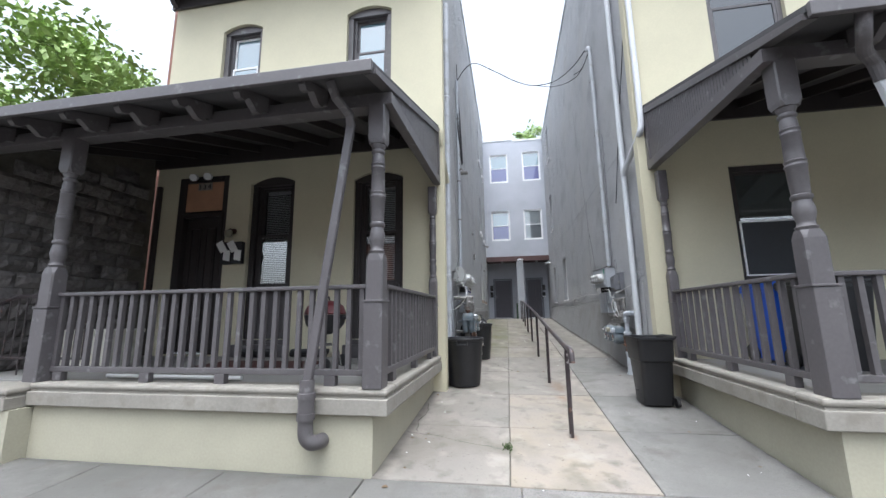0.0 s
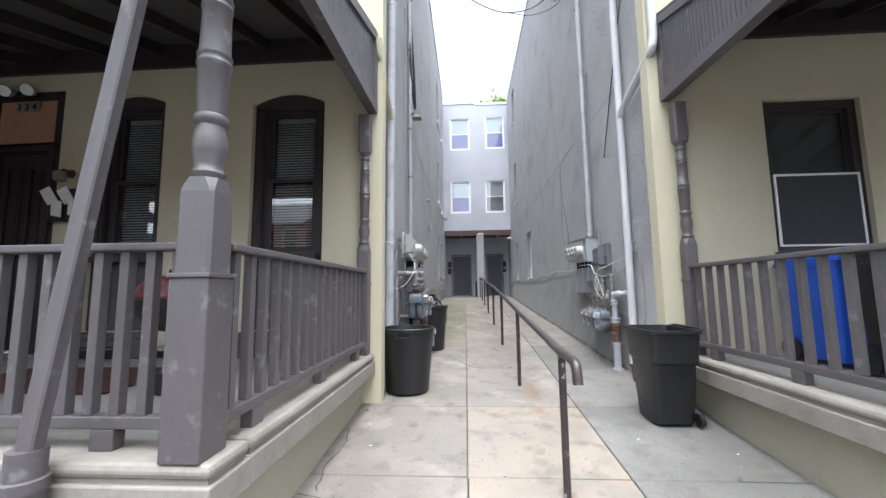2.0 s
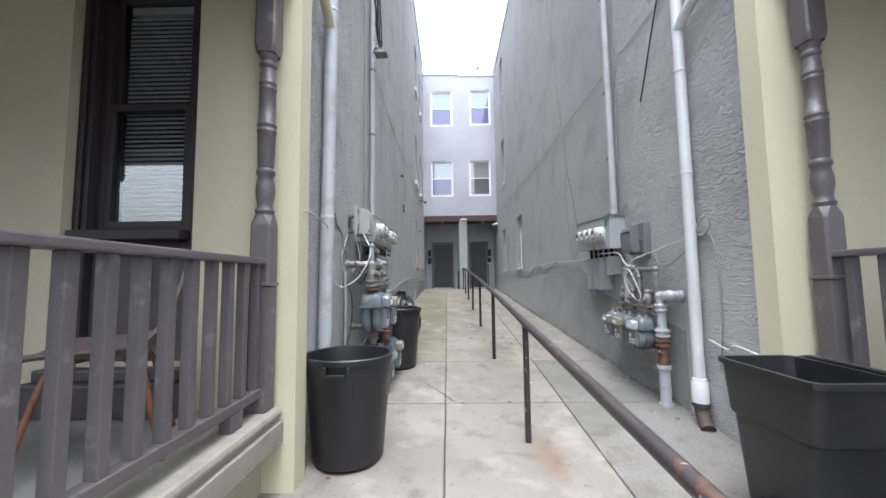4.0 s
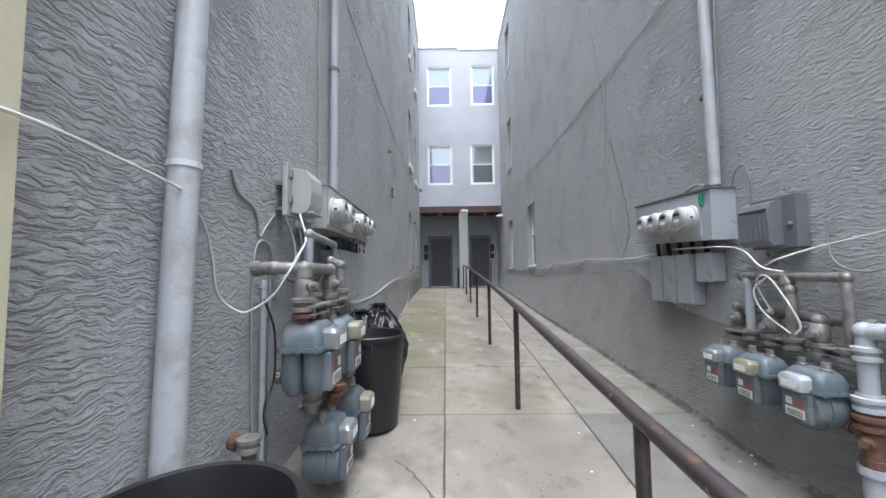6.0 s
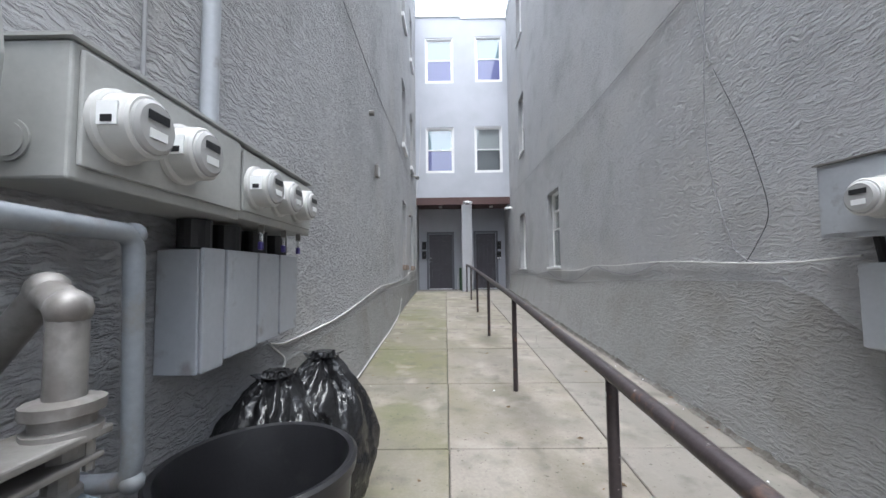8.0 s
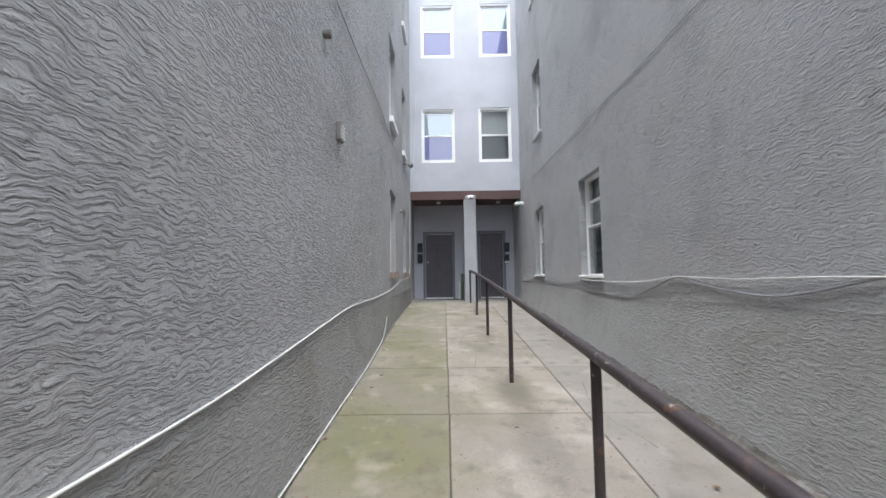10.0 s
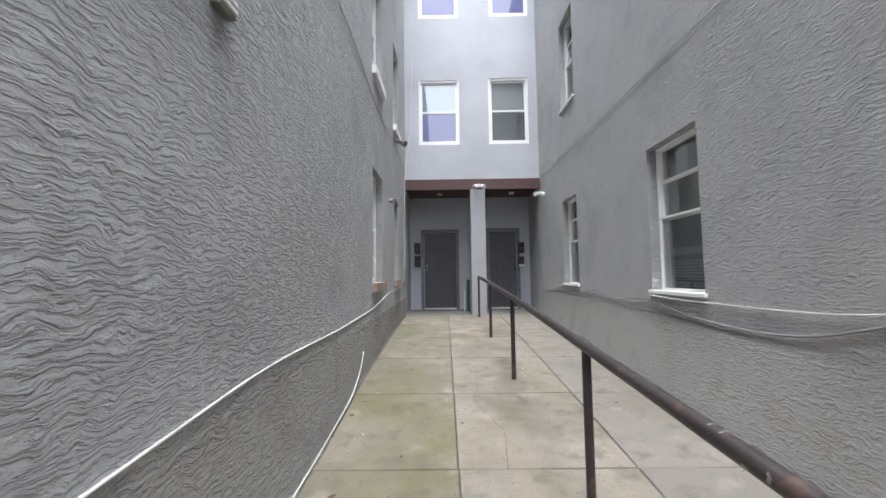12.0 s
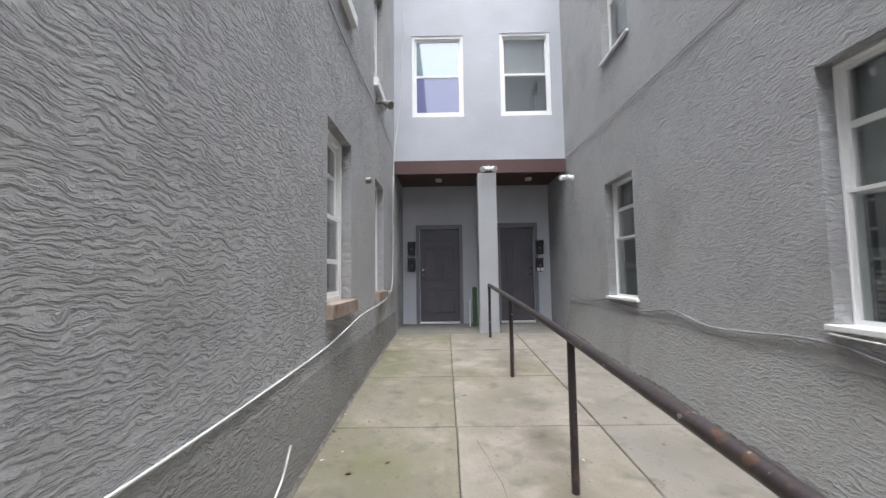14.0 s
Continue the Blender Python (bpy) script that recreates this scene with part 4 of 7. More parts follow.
setting("porch_floor_west", boxes((-5.98, -1.255, 3.265, HY - 0.004, 0.75, 0.895)), PORCHFLOOR, "grey concrete porch floor")
setting("porch_steps_cheek", boxes((-6.6, -4.425, 2.86, 3.26, -0.1, 0.70)), BASEC, "cream stucco cheek wall beside the porch")
stone_cap("porch_edge_west_far", -6.6, -4.465, 2.84, 3.26, 0.702, 0.885, "weathered limestone edge of the entry")
porch_post(-1.1, 3.075, "grey-brown turned porch post on a square pedestal at the porch corner", base=0.162)
porch_post(-4.475, 3.085, "grey-brown turned porch post on a square pedestal beside the entry")
porch_post(-1.07, HY - 0.09, "grey-brown turned porch post standing against the cream house wall", base=0.14, s=0.78)
railing(-4.43, 3.13, -1.185, 3.13, PZ, "grey-brown painted wooden porch railing along the street front", step=0.1164, feet=(0.04, 0.34, 0.58, 0.9))
railing(-1.07, 3.165, -1.07, 5.36, PZ, "grey-brown painted wooden porch railing along the passage side", step=0.13)
# right porch
setting("porch_base_east", boxes((2.09, 9.3, 3.04, 3.3, -0.1, 0.725), (2.09, 2.35, 3.3, HY, -0.1, 0.725)), BASEC, "cream stucco porch base")
stone_cap("porch_edge_east", 1.98, 9.3, 2.99, 3.26, 0.72, PZ, "weathered limestone porch edge")
stone_cap("porch_edge_east_side", 1.982, 2.24, 3.262, HY - 0.003, 0.72, PZ, "weathered limestone porch edge")
setting("porch_floor_east", boxes((2.245, 9.3, 3.265, HY - 0.004, 0.75, 0.895)), PORCHFLOOR, "grey concrete porch floor")
porch_post(2.13, 3.08, "grey-brown turned porch post on a square pedestal, glossy paint", dz=0.045)
porch_post(2.10, HY - 0.09, "grey-brown turned porch post standing against the cream house wall", base=0.14, s=0.78)
porch_post(5.6, 3.13, "grey-brown turned porch post on a square pedestal farther along the porch")
railing(2.11, 3.17, 2.10, 5.34, PZ, "grey-brown painted wooden porch railing beside the passage", step=0.1544)
railing(2.245, 3.13, 5.49, 3.13, PZ, "grey-brown painted wooden porch railing along the street front")


# ---- porch roofs ----
def roof_z(y):
    return 3.46 + 0.325 * (y - 2.6)


def porch_roof(side, x_in, x_out):
    """side: 1 where the passage lies towards +x. x_in: the edge on the passage; x_out: the far edge."""
    a, b = sorted((x_in, x_out))
    r = thing("porch_roof", "dark lean-to porch roof with beadboard side panel and carved rafter tails", "porch roof", "porch roofs", at=(x_in, HY, 3.4))
    o = Vector((x_in, HY, 3.4))

    def off(bm):
        bmesh.ops.translate(bm, verts=bm.verts, vec=-o)
        return bm
    bm = bmesh.new()
    e0, e1 = (a - (0.0 if side > 0 else 0.0), b)
    prism(bm, [(2.58, roof_z(2.58) - 0.03), (HY, roof_z(HY) - 0.03), (HY, roof_z(HY) + 0.02), (2.58, roof_z(2.58) + 0.02)], "x", a, b)
    part("roof_deck", off(bm), ROOFING, r, "grey felt on boards")
    bm = bmesh.new()
    box(bm, a, b, 2.54, 2.578, roof_z(2.56) - 0.075, roof_z(2.56) + 0.03, 0.006)
    part("eave_board", off(bm), TRIM, r)
    bm = bmesh.new()
    box(bm, a + 0.02, b - 0.02, 3.04, 3.2, 3.376, 3.50, 0.006)
    part("front_beam", off(bm), TRIM, r)
    bm = bmesh.new()
    box(bm, a + 0.1, b - 0.1, HY - 0.05, HY - 0.004, 4.08, roof_z(HY) - 0.04, 0.004)
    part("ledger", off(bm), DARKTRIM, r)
    # rafters and their carved tails; rafters and ledger are darker than the tails
    xs = []
    x = a + (0.05 if side > 0 else 0.6)
    while x < b - 0.2:
        xs.append(x)
        x += 0.605
    for x in xs:
        bm = bmesh.new()
        prism(bm, [(3.02, roof_z(3.02) - 0.14), (HY - 0.055, roof_z(HY - 0.055) - 0.16), (HY - 0.055, roof_z(HY - 0.055) - 0.033), (3.02, roof_z(3.02) - 0.033)], "x", x - 0.025, x + 0.025)
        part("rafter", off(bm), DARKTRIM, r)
        bm = bmesh.new()
        tail = [(3.018, roof_z(3.0) - 0.035), (2.62, roof_z(2.62) - 0.035), (2.62, roof_z(2.62) - 0.085), (2.655, roof_z(2.65) - 0.13), (2.70, roof_z(2.7) - 0.14), (2.735, roof_z(2.73) - 0.115), (2.76, roof_z(2.76) - 0.11), (2.80, roof_z(2.8) - 0.15), (2.86, roof_z(2.86) - 0.21), (2.92, roof_z(2.92) - 0.225), (2.96, roof_z(2.96) - 0.19), (3.018, roof_z(3.0) - 0.19)]
        prism(bm, tail, "x", x - 0.03, x + 0.03)
        part("rafter_tail", off(bm), TRIM, r)
    # side panel above the side beam
    xs0, xs1 = (x_in - 0.06, x_in) if side > 0 else (x_in, x_in + 0.06)
    bm = bmesh.new()
    prism(bm, [(3.0, 3.36), (3.0, 3.47), (HY - 0.01, 3.55), (HY - 0.01, 3.44)], "x", xs0 - 0.02, xs1 + 0.02)
    part("side_beam", off(bm), TRIM, r)
    bm = bmesh.new()
    prism(bm, [(2.6, roof_z(2.6) - 0.032), (HY - 0.01, roof_z(HY) - 0.032), (HY - 0.01, roof_z(HY) - 0.12), (3.0, roof_z(3.0) - 0.10), (2.6, roof_z(2.6) - 0.08)], "x", xs0 - 0.02, xs1 + 0.02)
    prism(bm, [(HY - 0.10, 3.552), (HY - 0.012, 3.552), (HY - 0.012, roof_z(HY) - 0.121), (HY - 0.10, roof_z(HY - 0.1) - 0.121)], "x", xs0 - 0.018, xs1 + 0.018)
    part("barge_board", off(bm), TRIM, r)
    y = 3.16
    panel = None
    while y < HY - 0.11:
        z0, z1 = 3.47 + 0.08 * (y - 3) / 2.5, roof_z(y) - 0.105
        if z1 - z0 > 0.03:
            bm = bmesh.new()
            prism(bm, [(y, z0), (y + 0.042, z0), (y + 0.042, z1 + 0.01), (y, z1)], "x", xs0 + 0.004, xs1 - 0.004)
            prism(bm, [(y + 0.042, z0), (y + 0.05, z0), (y + 0.05, z1), (y + 0.042, z1)], "x", xs0 + 0.014, xs1 - 0.014)
            part("bead_board", off(bm), TRIM, r)
        y += 0.05
    return r


porch_roof(1, -0.98, -6.5)
porch_roof(-1, 2.0, 9.2)


# ---- downspouts ----
def square_spout(pts, w=0.075, d=0.055):
    bm = bmesh.new()
    pts = [Vector(p) for p in pts]
    rings = []
    for i, p in enumerate(pts):
        t = (pts[min(i + 1, len(pts) - 1)] - pts[max(0, i - 1)]).normalized()
        side = Vector((1, 0, 0)) if abs(t.x) < 0.75 else Vector((0, 0, 1))
        side = (side - t * t.dot(side)).normalized()
        up = t.cross(side)
        ring_ = []
        for k in range(12):
            a = 2 * math.pi * k / 12
            r = 1.0 if k % 3 else 0.9
            ring_.append(p + side * math.copysign(abs(math.cos(a)) ** 0.45, math.cos(a)) * w / 2 * r + up * math.copysign(abs(math.sin(a)) ** 0.45, math.sin(a)) * d / 2 * r)
        rings.append(ring_)
    return loft(bm, rings)


s = thing("downspout", "grey-brown downspout slanting across the porch front into a fat elbow", "downspout", at=(-1.6, 3.0, 0.6))
o = Vector((-1.6, 3.0, 0.6))
def rel(bm, o):
    bmesh.ops.translate(bm, verts=bm.verts, vec=-Vector(o))
    return bm
part("upper_pipe", rel(square_spout([(-1.42, 2.74, 3.46), (-1.39, 2.80, 3.34), (-1.32, 2.93, 3.24), (-1.325, 2.97, 3.14)]), o), TRIM, s)
part("long_pipe", rel(square_spout([(-1.32, 2.97, 3.19), (-1.60, 2.925, 1.02), (-1.605, 2.925, 0.9)]), o), TRIM, s)
bm = lathe(bmesh.new(), [(0, 0.062), (0.12, 0.062), (0.12, 0.07), (0.16, 0.07), (0.165, 0.058), (0.26, 0.058)], (-1.61, 2.925, 0.74), n=20)
smooth(part("adapter", rel(bm, o), TRIM, s), 40)
bm = tube(bmesh.new(), spline([(-1.61, 2.925, 0.76), (-1.61, 2.925, 0.66), (-1.60, 2.925, 0.575), (-1.565, 2.94, 0.53), (-1.53, 2.99, 0.52), (-1.52, 3.05, 0.52)]), 0.058, 20, False)
lathe(bm, [(0, 0.07), (0.05, 0.07)], (-1.61, 2.925, 0.70), n=20)
smooth(part("elbow", rel(bm, o), TRIM, s), 40)

s = thing("downspout", "grey metal downspout bending off the porch gutter and slanting down", "downspout", at=(2.5, 2.9, 0.9))
bm = tube(bmesh.new(), spline([(2.35, 2.62, 3.40), (2.36, 2.66, 3.27), (2.45, 2.78, 3.22), (2.56, 2.86, 3.18), (2.60, 2.88, 3.05)]), 0.042, 14, False)
part("gooseneck", rel(bm, (2.5, 2.9, 0.9)), TRIM, s, "ribbed elbow")
part("long_pipe", rel(square_spout([(2.60, 2.885, 3.08), (3.05, 2.93, 1.0), (3.06, 2.93, 0.95)]), (2.5, 2.9, 0.9)), GUTTER, s)

WX = RX - 0.07
s = thing("downspout", "white metal downspout on the grey wall with a brown clay shoe", "downspout", at=(WX, 6.26, 0.5))
o = (WX, 6.26, 0.5)
smooth(part("pipe", rel(tube(bmesh.new(), [(WX, 6.26, 0.78), (WX, 6.26, 7.4)], 0.042, 16), o), GUTTER, s), 40)
bm = lathe(bmesh.new(), [(0, 0.058), (0.16, 0.058), (0.17, 0.05), (0.19, 0.05)], (WX, 6.26, 0.66), n=18)
smooth(part("adapter", rel(bm, o), GUTTER, s, "thick white plastic sleeve"), 40)
bm = tube(bmesh.new(), spline([(WX, 6.26, 0.67), (WX, 6.25, 0.6), (WX - 0.01, 6.20, 0.53), (WX - 0.02, 6.16, 0.50)]), 0.05, 14, False)
lathe(bm, [(0, 0.062), (0.03, 0.062)], (WX, 6.26, 0.64), n=16)
part("shoe", rel(bm, o), SHOE, s, "brown corroded shoe")
for z in (1.6, 2.45, 3.3, 5.2):
    part("strap", rel(lathe(bmesh.new(), [(0, 0.047), (0.02, 0.047)], (WX, 6.26, z), n=16), o), GUTTER, s)
s = thing("downspout", "white metal downspout bending from the front wall into the wall pipe", "downspout", at=(RX - 0.06, HY - 0.05, 4.0))
o = (RX - 0.06, HY - 0.05, 4.0)
bm = tube(bmesh.new(), [(1.94, 5.415, 7.4), (1.94, 5.415, 4.12), (1.92, 5.415, 4.0), (WX, 6.18, 3.72), (WX, 6.24, 3.66)], 0.042, 14, 0.06)
smooth(part("pipe", rel(bm, o), GUTTER, s), 40)
LWX = LX + 0.07
s = thing("downspout", "white metal downspout standing on the grey wall beside the cream corner", "downspout", at=(LWX, 6.25, 0.5))
o = (LWX, 6.25, 0.5)
bm = tube(bmesh.new(), [(LWX, 6.165, 0.5), (LWX, 6.39, 7.4)], 0.052, 18)
smooth(part("pipe", rel(bm, o), PIPEG, s), 40)
for z in (2.13, 3.9, 5.4):
    part("strap", rel(lathe(bmesh.new(), [(0, 0.058), (0.022, 0.058)], (LWX, 6.149 + z * 0.0326, z), n=18), o), GUTTER, s)
bm = tube(bmesh.new(), [(-0.95, 5.42, 4.28), (-0.95, 5.45, 4.10), (LWX, 6.20, 3.80), (LWX, 6.25, 3.74)], 0.04, 12, 0.06)
smooth(part("branch", rel(bm, o), CREAM, s, "cream-painted branch from the porch roof"), 40)


# ---- handrail ----
RAILY = (4.0, 6.03, 8.06, 10.1, 12.24, 14.32, 16.3, 18.35)
r = thing("handrail", "dark brown pipe handrail on round posts, scuffed to rust", "handrail", at=(0.53, 4.0, 0.33))
o = (0.53, 4.0, 0.33)
bm = tube(bmesh.new(), [(0.53, 3.66, 1.05), (0.53, 3.68, 1.15), (0.53, 3.80, 1.165)] + [(0.53, y, gz(y) + 0.83) for y in RAILY] + [(0.53, 18.34, gz(18.3) + 0.82), (0.53, 18.36, gz(18.3) + 0.75)], 0.0265, 16, 0.09)
smooth(part("rail", rel(bm, o), IRON, r), 60)
for y in RAILY:
    smooth(part("post", rel(lathe(bmesh.new(), [(0, 0.022), (0.82, 0.022)], (0.53, y, gz(y) - 0.005), n=12), o), IRON, r), 60)


# ---- bins and bags ----
def round_bin(x, y, h, rt, label, turn=0):
    b = thing("trash_can", label, "trash can", "round black trash cans", at=(x, y, gz(y) + 0.003), rz=turn)
    rb = rt * 0.80
    bm = lathe(bmesh.new(), [(0.0, rb - 0.012), (0.012, rb), (h * 0.78, rt * 0.955), (h * 0.8, rt * 0.965), (h - 0.045, rt * 0.985), (h - 0.04, rt + 0.008), (h - 0.008, rt + 0.012), (h, rt + 0.002), (h - 0.004, rt - 0.014), (h - 0.05, rt - 0.022), (0.03, rb - 0.02), (0.025, 0.001)], n=40, caps=False)
    smooth(part("body", bm, BLACKP, b), 35)
    for s in (-1, 1):
        yy = s * (rt + 0.012)
        bm = boxes((-0.085, -0.06, yy - 0.02, yy + 0.02, h - 0.10, h - 0.035), (0.06, 0.085, yy - 0.02, yy + 0.02, h - 0.10, h - 0.035), (-0.059, 0.059, yy - 0.008 + s * 0.014, yy + 0.008 + s * 0.014, h - 0.10, h - 0.078), bevel=0.005)
        part("grip", bm, BLACKP, b)
    return b


round_bin(-0.70, 5.85, 0.68, 0.285, "large round black trash can, open, beside the cream corner")
round_bin(-0.64, 7.80, 0.68, 0.275, "round black plastic trash can, open, standing before the filled bags")

b = thing("wheeled_bin", "square black wheeled trash cart without its lid, grimy and scraped", "trash cart", at=(1.68, 5.12, gz(5.1) + 0.004))
def rr(x0, x1, y0, y1, z, c=0.05):
    out = []
    for cx, cy, a0 in ((x1 - c, y1 - c, 0), (x0 + c, y1 - c, 90), (x0 + c, y0 + c, 180), (x1 - c, y0 + c, 270)):
        for k in range(4):
            a = radians(a0 + 30 * k)
            out.append(Vector((cx + c * math.cos(a), cy + c * math.sin(a), z)))
    return out
bm = loft(bmesh.new(), [rr(-0.175, 0.13, -0.14, 0.17, 0.0), rr(-0.185, 0.14, -0.16, 0.18, 0.02), rr(-0.21, 0.14, -0.25, 0.22, 0.50), rr(-0.225, 0.15, -0.275, 0.23, 0.52), rr(-0.24, 0.15, -0.31, 0.245, 0.755), rr(-0.255, 0.162, -0.33, 0.26, 0.76), rr(-0.255, 0.162, -0.33, 0.26, 0.785), rr(-0.235, 0.142, -0.305, 0.235, 0.785), rr(-0.16, 0.12, -0.13, 0.15, 0.03)])
smooth(part("body", bm, BLACKP, b), 30)
for s, (yy, hh) in enumerate(((-0.17, 0.05), (0.2, 0.05))):
    bm = lathe(bmesh.new(), [(0, 0.03), (0.002, 0.052), (0.04, 0.052), (0.042, 0.03)], (0.14, yy, 0.055), (1, 0, 0), 16)
    part("wheel", bm, BLACKP, b)
bm = tube(bmesh.new(), [(0.14, -0.28, 0.77), (0.19, -0.26, 0.79), (0.19, 0.18, 0.79), (0.14, 0.22, 0.77)], 0.012, 10)
part("handle", bm, BLACKP, b)
bm = boxes((-0.218, -0.206, -0.05, 0.05, 0.16, 0.17), bevel=0.001)
part("rib", bm, BLACKP, b)


def bag(x, y, z, rx, ry, h, label, seed):
    t = thing("garbage_bag", label, "garbage bag", "filled garbage bags", at=(x, y, z))
    bm = bmesh.new()
    bmesh.ops.create_icosphere(bm, subdivisions=5, radius=1)
    for v in bm.verts:
        p = v.co.copy()
        a = math.atan2(p.y, p.x)
        u = (p.z + 1) / 2
        prof = math.sin(math.pi * min(1, u * 1.0) ** 0.8) ** 0.45 if 0 < u < 1 else 0
        prof = max(prof, 0.10)
        neck = max(0, (u - 0.72) / 0.28)
        prof = prof * (1 - neck * 0.5) + 0.06 * neck
        n1 = noise.noise(p * 2.2 + Vector((seed, 0, 0)))
        n2 = noise.noise(Vector((p.x * 6, p.y * 6, p.z * 3 + seed)))
        n3 = 1 - abs(noise.noise(Vector((p.x * 5 + seed, p.y * 5, p.z * 5)))) * 2
        pleat = math.sin(a * 15 + n1 * 5) * (0.05 + 0.2 * neck) * (0.3 + max(0, u - 0.3))
        k = 1 + 0.16 * n1 + 0.07 * n2 + 0.06 * max(0, n3 - 0.55) * 2 + pleat
        v.co = Vector((math.cos(a) * prof * rx * k, math.sin(a) * prof * ry * k, h * (0.86 * u + 0.02 * n1 * (1 - neck)) if u < 0.98 else h * 0.86))
        if v.co.z < 0.004:
            v.co.z = 0.002
    smooth(part("sack", bm, BAG, t), 60)
    bm = bmesh.new()
    for k in range(5):
        a = k * 1.26 + seed
        d = Vector((math.cos(a), math.sin(a), 0))
        s = d.cross(Vector((0, 0, 1)))
        base = Vector((0, 0, h * 0.80))
        pts = [base + s * 0.012, base + d * 0.05 + s * 0.045 + Vector((0, 0, h * 0.04)), base + d * 0.10 + Vector((0, 0, h * 0.05)), base + d * 0.055 - s * 0.04 + Vector((0, 0, h * 0.03)), base - s * 0.012]
        q = [bm.verts.new(p) for p in pts]
        bm.faces.new(q)
        q2 = [bm.verts.new(p + Vector((0, 0, -0.004))) for p in pts]
        bm.faces.new(q2[::-1])
        for i in range(5):
            bm.faces.new((q[i], q2[i], q2[(i + 1) % 5], q[(i + 1) % 5]))
    part("tied_top", bm, BAG, t)
    return t


bag(-0.82, 8.30, gz(8.3) + 0.004, 0.25, 0.25, 0.90, "shiny black garbage bag, full and tied, against the grey wall", 1.0)
bag(-0.68, 8.50, gz(8.5) + 0.004, 0.24, 0.26, 0.93, "shiny black garbage bag, tied, behind the trash can", 4.3)
bag(-0.78, 8.9, gz(8.8) + 0.004, 0.24, 0.22, 0.7, "shiny black garbage bag, slumped behind the others", 7.7)


# ---- electric meters ----
METERW = mat("meter_grey_white", (0.5, 0.5, 0.485), 0.4, vary=0.05, bump=0.03)
METERGLASS = glass("meter_glass", (0.4, 0.4, 0.395), 0.12)
METERGLASS.node_tree.nodes["Principled BSDF"].inputs["IOR"].default_value = 1.45


def electric_meter(x, y, z, side, r=0.082, depth=0.11):
    m = thing("electric_meter", "round white electric meter with a dark display", "electric meter", "electric meters", at=(x, y, z))
    ax = (side, 0, 0)
    smooth(part("collar", lathe(bmesh.new(), [(0, r * 1.12), (0.015, r * 1.12), (0.02, r * 1.02)], (0, 0, 0), ax, 24), METERW, m), 30)
    smooth(part("case", lathe(bmesh.new(), [(0.012, r), (depth * 0.8, r * 0.97), (depth * 0.86, r * 0.9), (depth * 0.86, 0.001)], (0, 0, 0), ax, 28), METERW, m), 30)
    smooth(part("dome", lathe(bmesh.new(), [(depth * 0.861, r * 0.84), (depth * 0.93, r * 0.82), (depth, r * 0.70), (depth, 0.001)], (0, 0, 0), ax, 28), METERGLASS, m, "clear front glass"), 30)
    x0, x1 = sorted((side * (depth + 0.001), side * (depth + 0.003)))
    part("display", boxes((x0, x1, -r * 0.42, r * 0.42, r * 0.15, r * 0.42)), BLACKP, m)
    part("label_plate", boxes((x0, x1, -r * 0.35, r * 0.35, -r * 0.40, -r * 0.12)), WHITE, m)
    x0, x1 = -r * 0.2, r * 0.2
    part("side_label", boxes((side * depth * 0.45 - 0.022, side * depth * 0.45 + 0.022, -0.001 - r, -r + 0.004, -0.02, 0.03)), WHITE, m)
    part("side_mark", boxes((side * depth * 0.45 - 0.012, side * depth * 0.45 + 0.012, -0.003 - r, -r + 0.004, -0.015, 0.0)), BLACKP, m)
    return m


c = thing("meter_cabinet", "long grey enamelled electric meter cabinet on the grey stucco wall", "meter cabinet", "electric cabinets", at=(LX, 7.23, 2.05))
o = (LX, 7.23, 2.05)
part("body", rel(boxes((LX + 0.005, -0.83, 7.37, 8.0, 2.05, 2.34), (LX + 0.005, -0.835, 8.003, 8.72, 2.06, 2.33), bevel=0.006), o), STEELW, c)
part("cover", rel(boxes((-0.829, -0.818, 7.385, 7.985, 2.08, 2.325), (-0.834, -0.823, 8.015, 8.70, 2.09, 2.315), bevel=0.003), o), STEELW, c)
part("hood", rel(boxes((LX + 0.005, -0.82, 7.36, 8.725, 2.342, 2.350)), o), STEELW, c)
part("knockout_ring", rel(lathe(bmesh.new(), [(0, 0.045), (0.004, 0.045), (0.004, 0.036), (0.007, 0.036)], (-0.95, 7.369, 2.13), (0, -1, 0), 20), o), STEELW, c)
for y in (7.47, 7.67, 8.10, 8.30, 8.50):
    electric_meter(-0.8195 if y < 8 else -0.8245, y, 2.19, 1, r=0.075, depth=0.095)
for k, (a, b2, zlo) in enumerate(((7.89, 8.02, 1.52), (8.03, 8.26, 1.54), (8.27, 8.47, 1.55), (8.48, 8.69, 1.56))):
    t = thing("disconnect_box", "tall pale grey metal disconnect box under the meter cabinet", "electric box", "disconnect boxes", at=(LX, a, zlo))
    part("body", rel(boxes((LX + 0.005, -0.90, a, b2, zlo, 1.94), bevel=0.005), (LX, a, zlo)), STEEL, t)
    part("cover", rel(boxes((-0.899, -0.885, a + 0.004, b2 - 0.004, zlo + 0.004, 1.945), bevel=0.004), (LX, a, zlo)), STEEL, t)
    part("coupling", rel(lathe(bmesh.new(), [(0, 0.055), (0.1, 0.055)], (-0.96, (a + b2) / 2, 1.946), n=16), (LX, a, zlo)), BLACKP, t)
t = thing("telephone_box", "grey plastic telephone enclosure with a bulging hinged lid and brackets", "telephone box", "telephone boxes", at=(LX, 6.98, 2.1))
o = (LX, 6.98, 2.1)
part("back_plate", rel(boxes((-0.96, -0.93, 6.985, 7.26, 2.08, 2.385), bevel=0.006), o), STEELW, t)
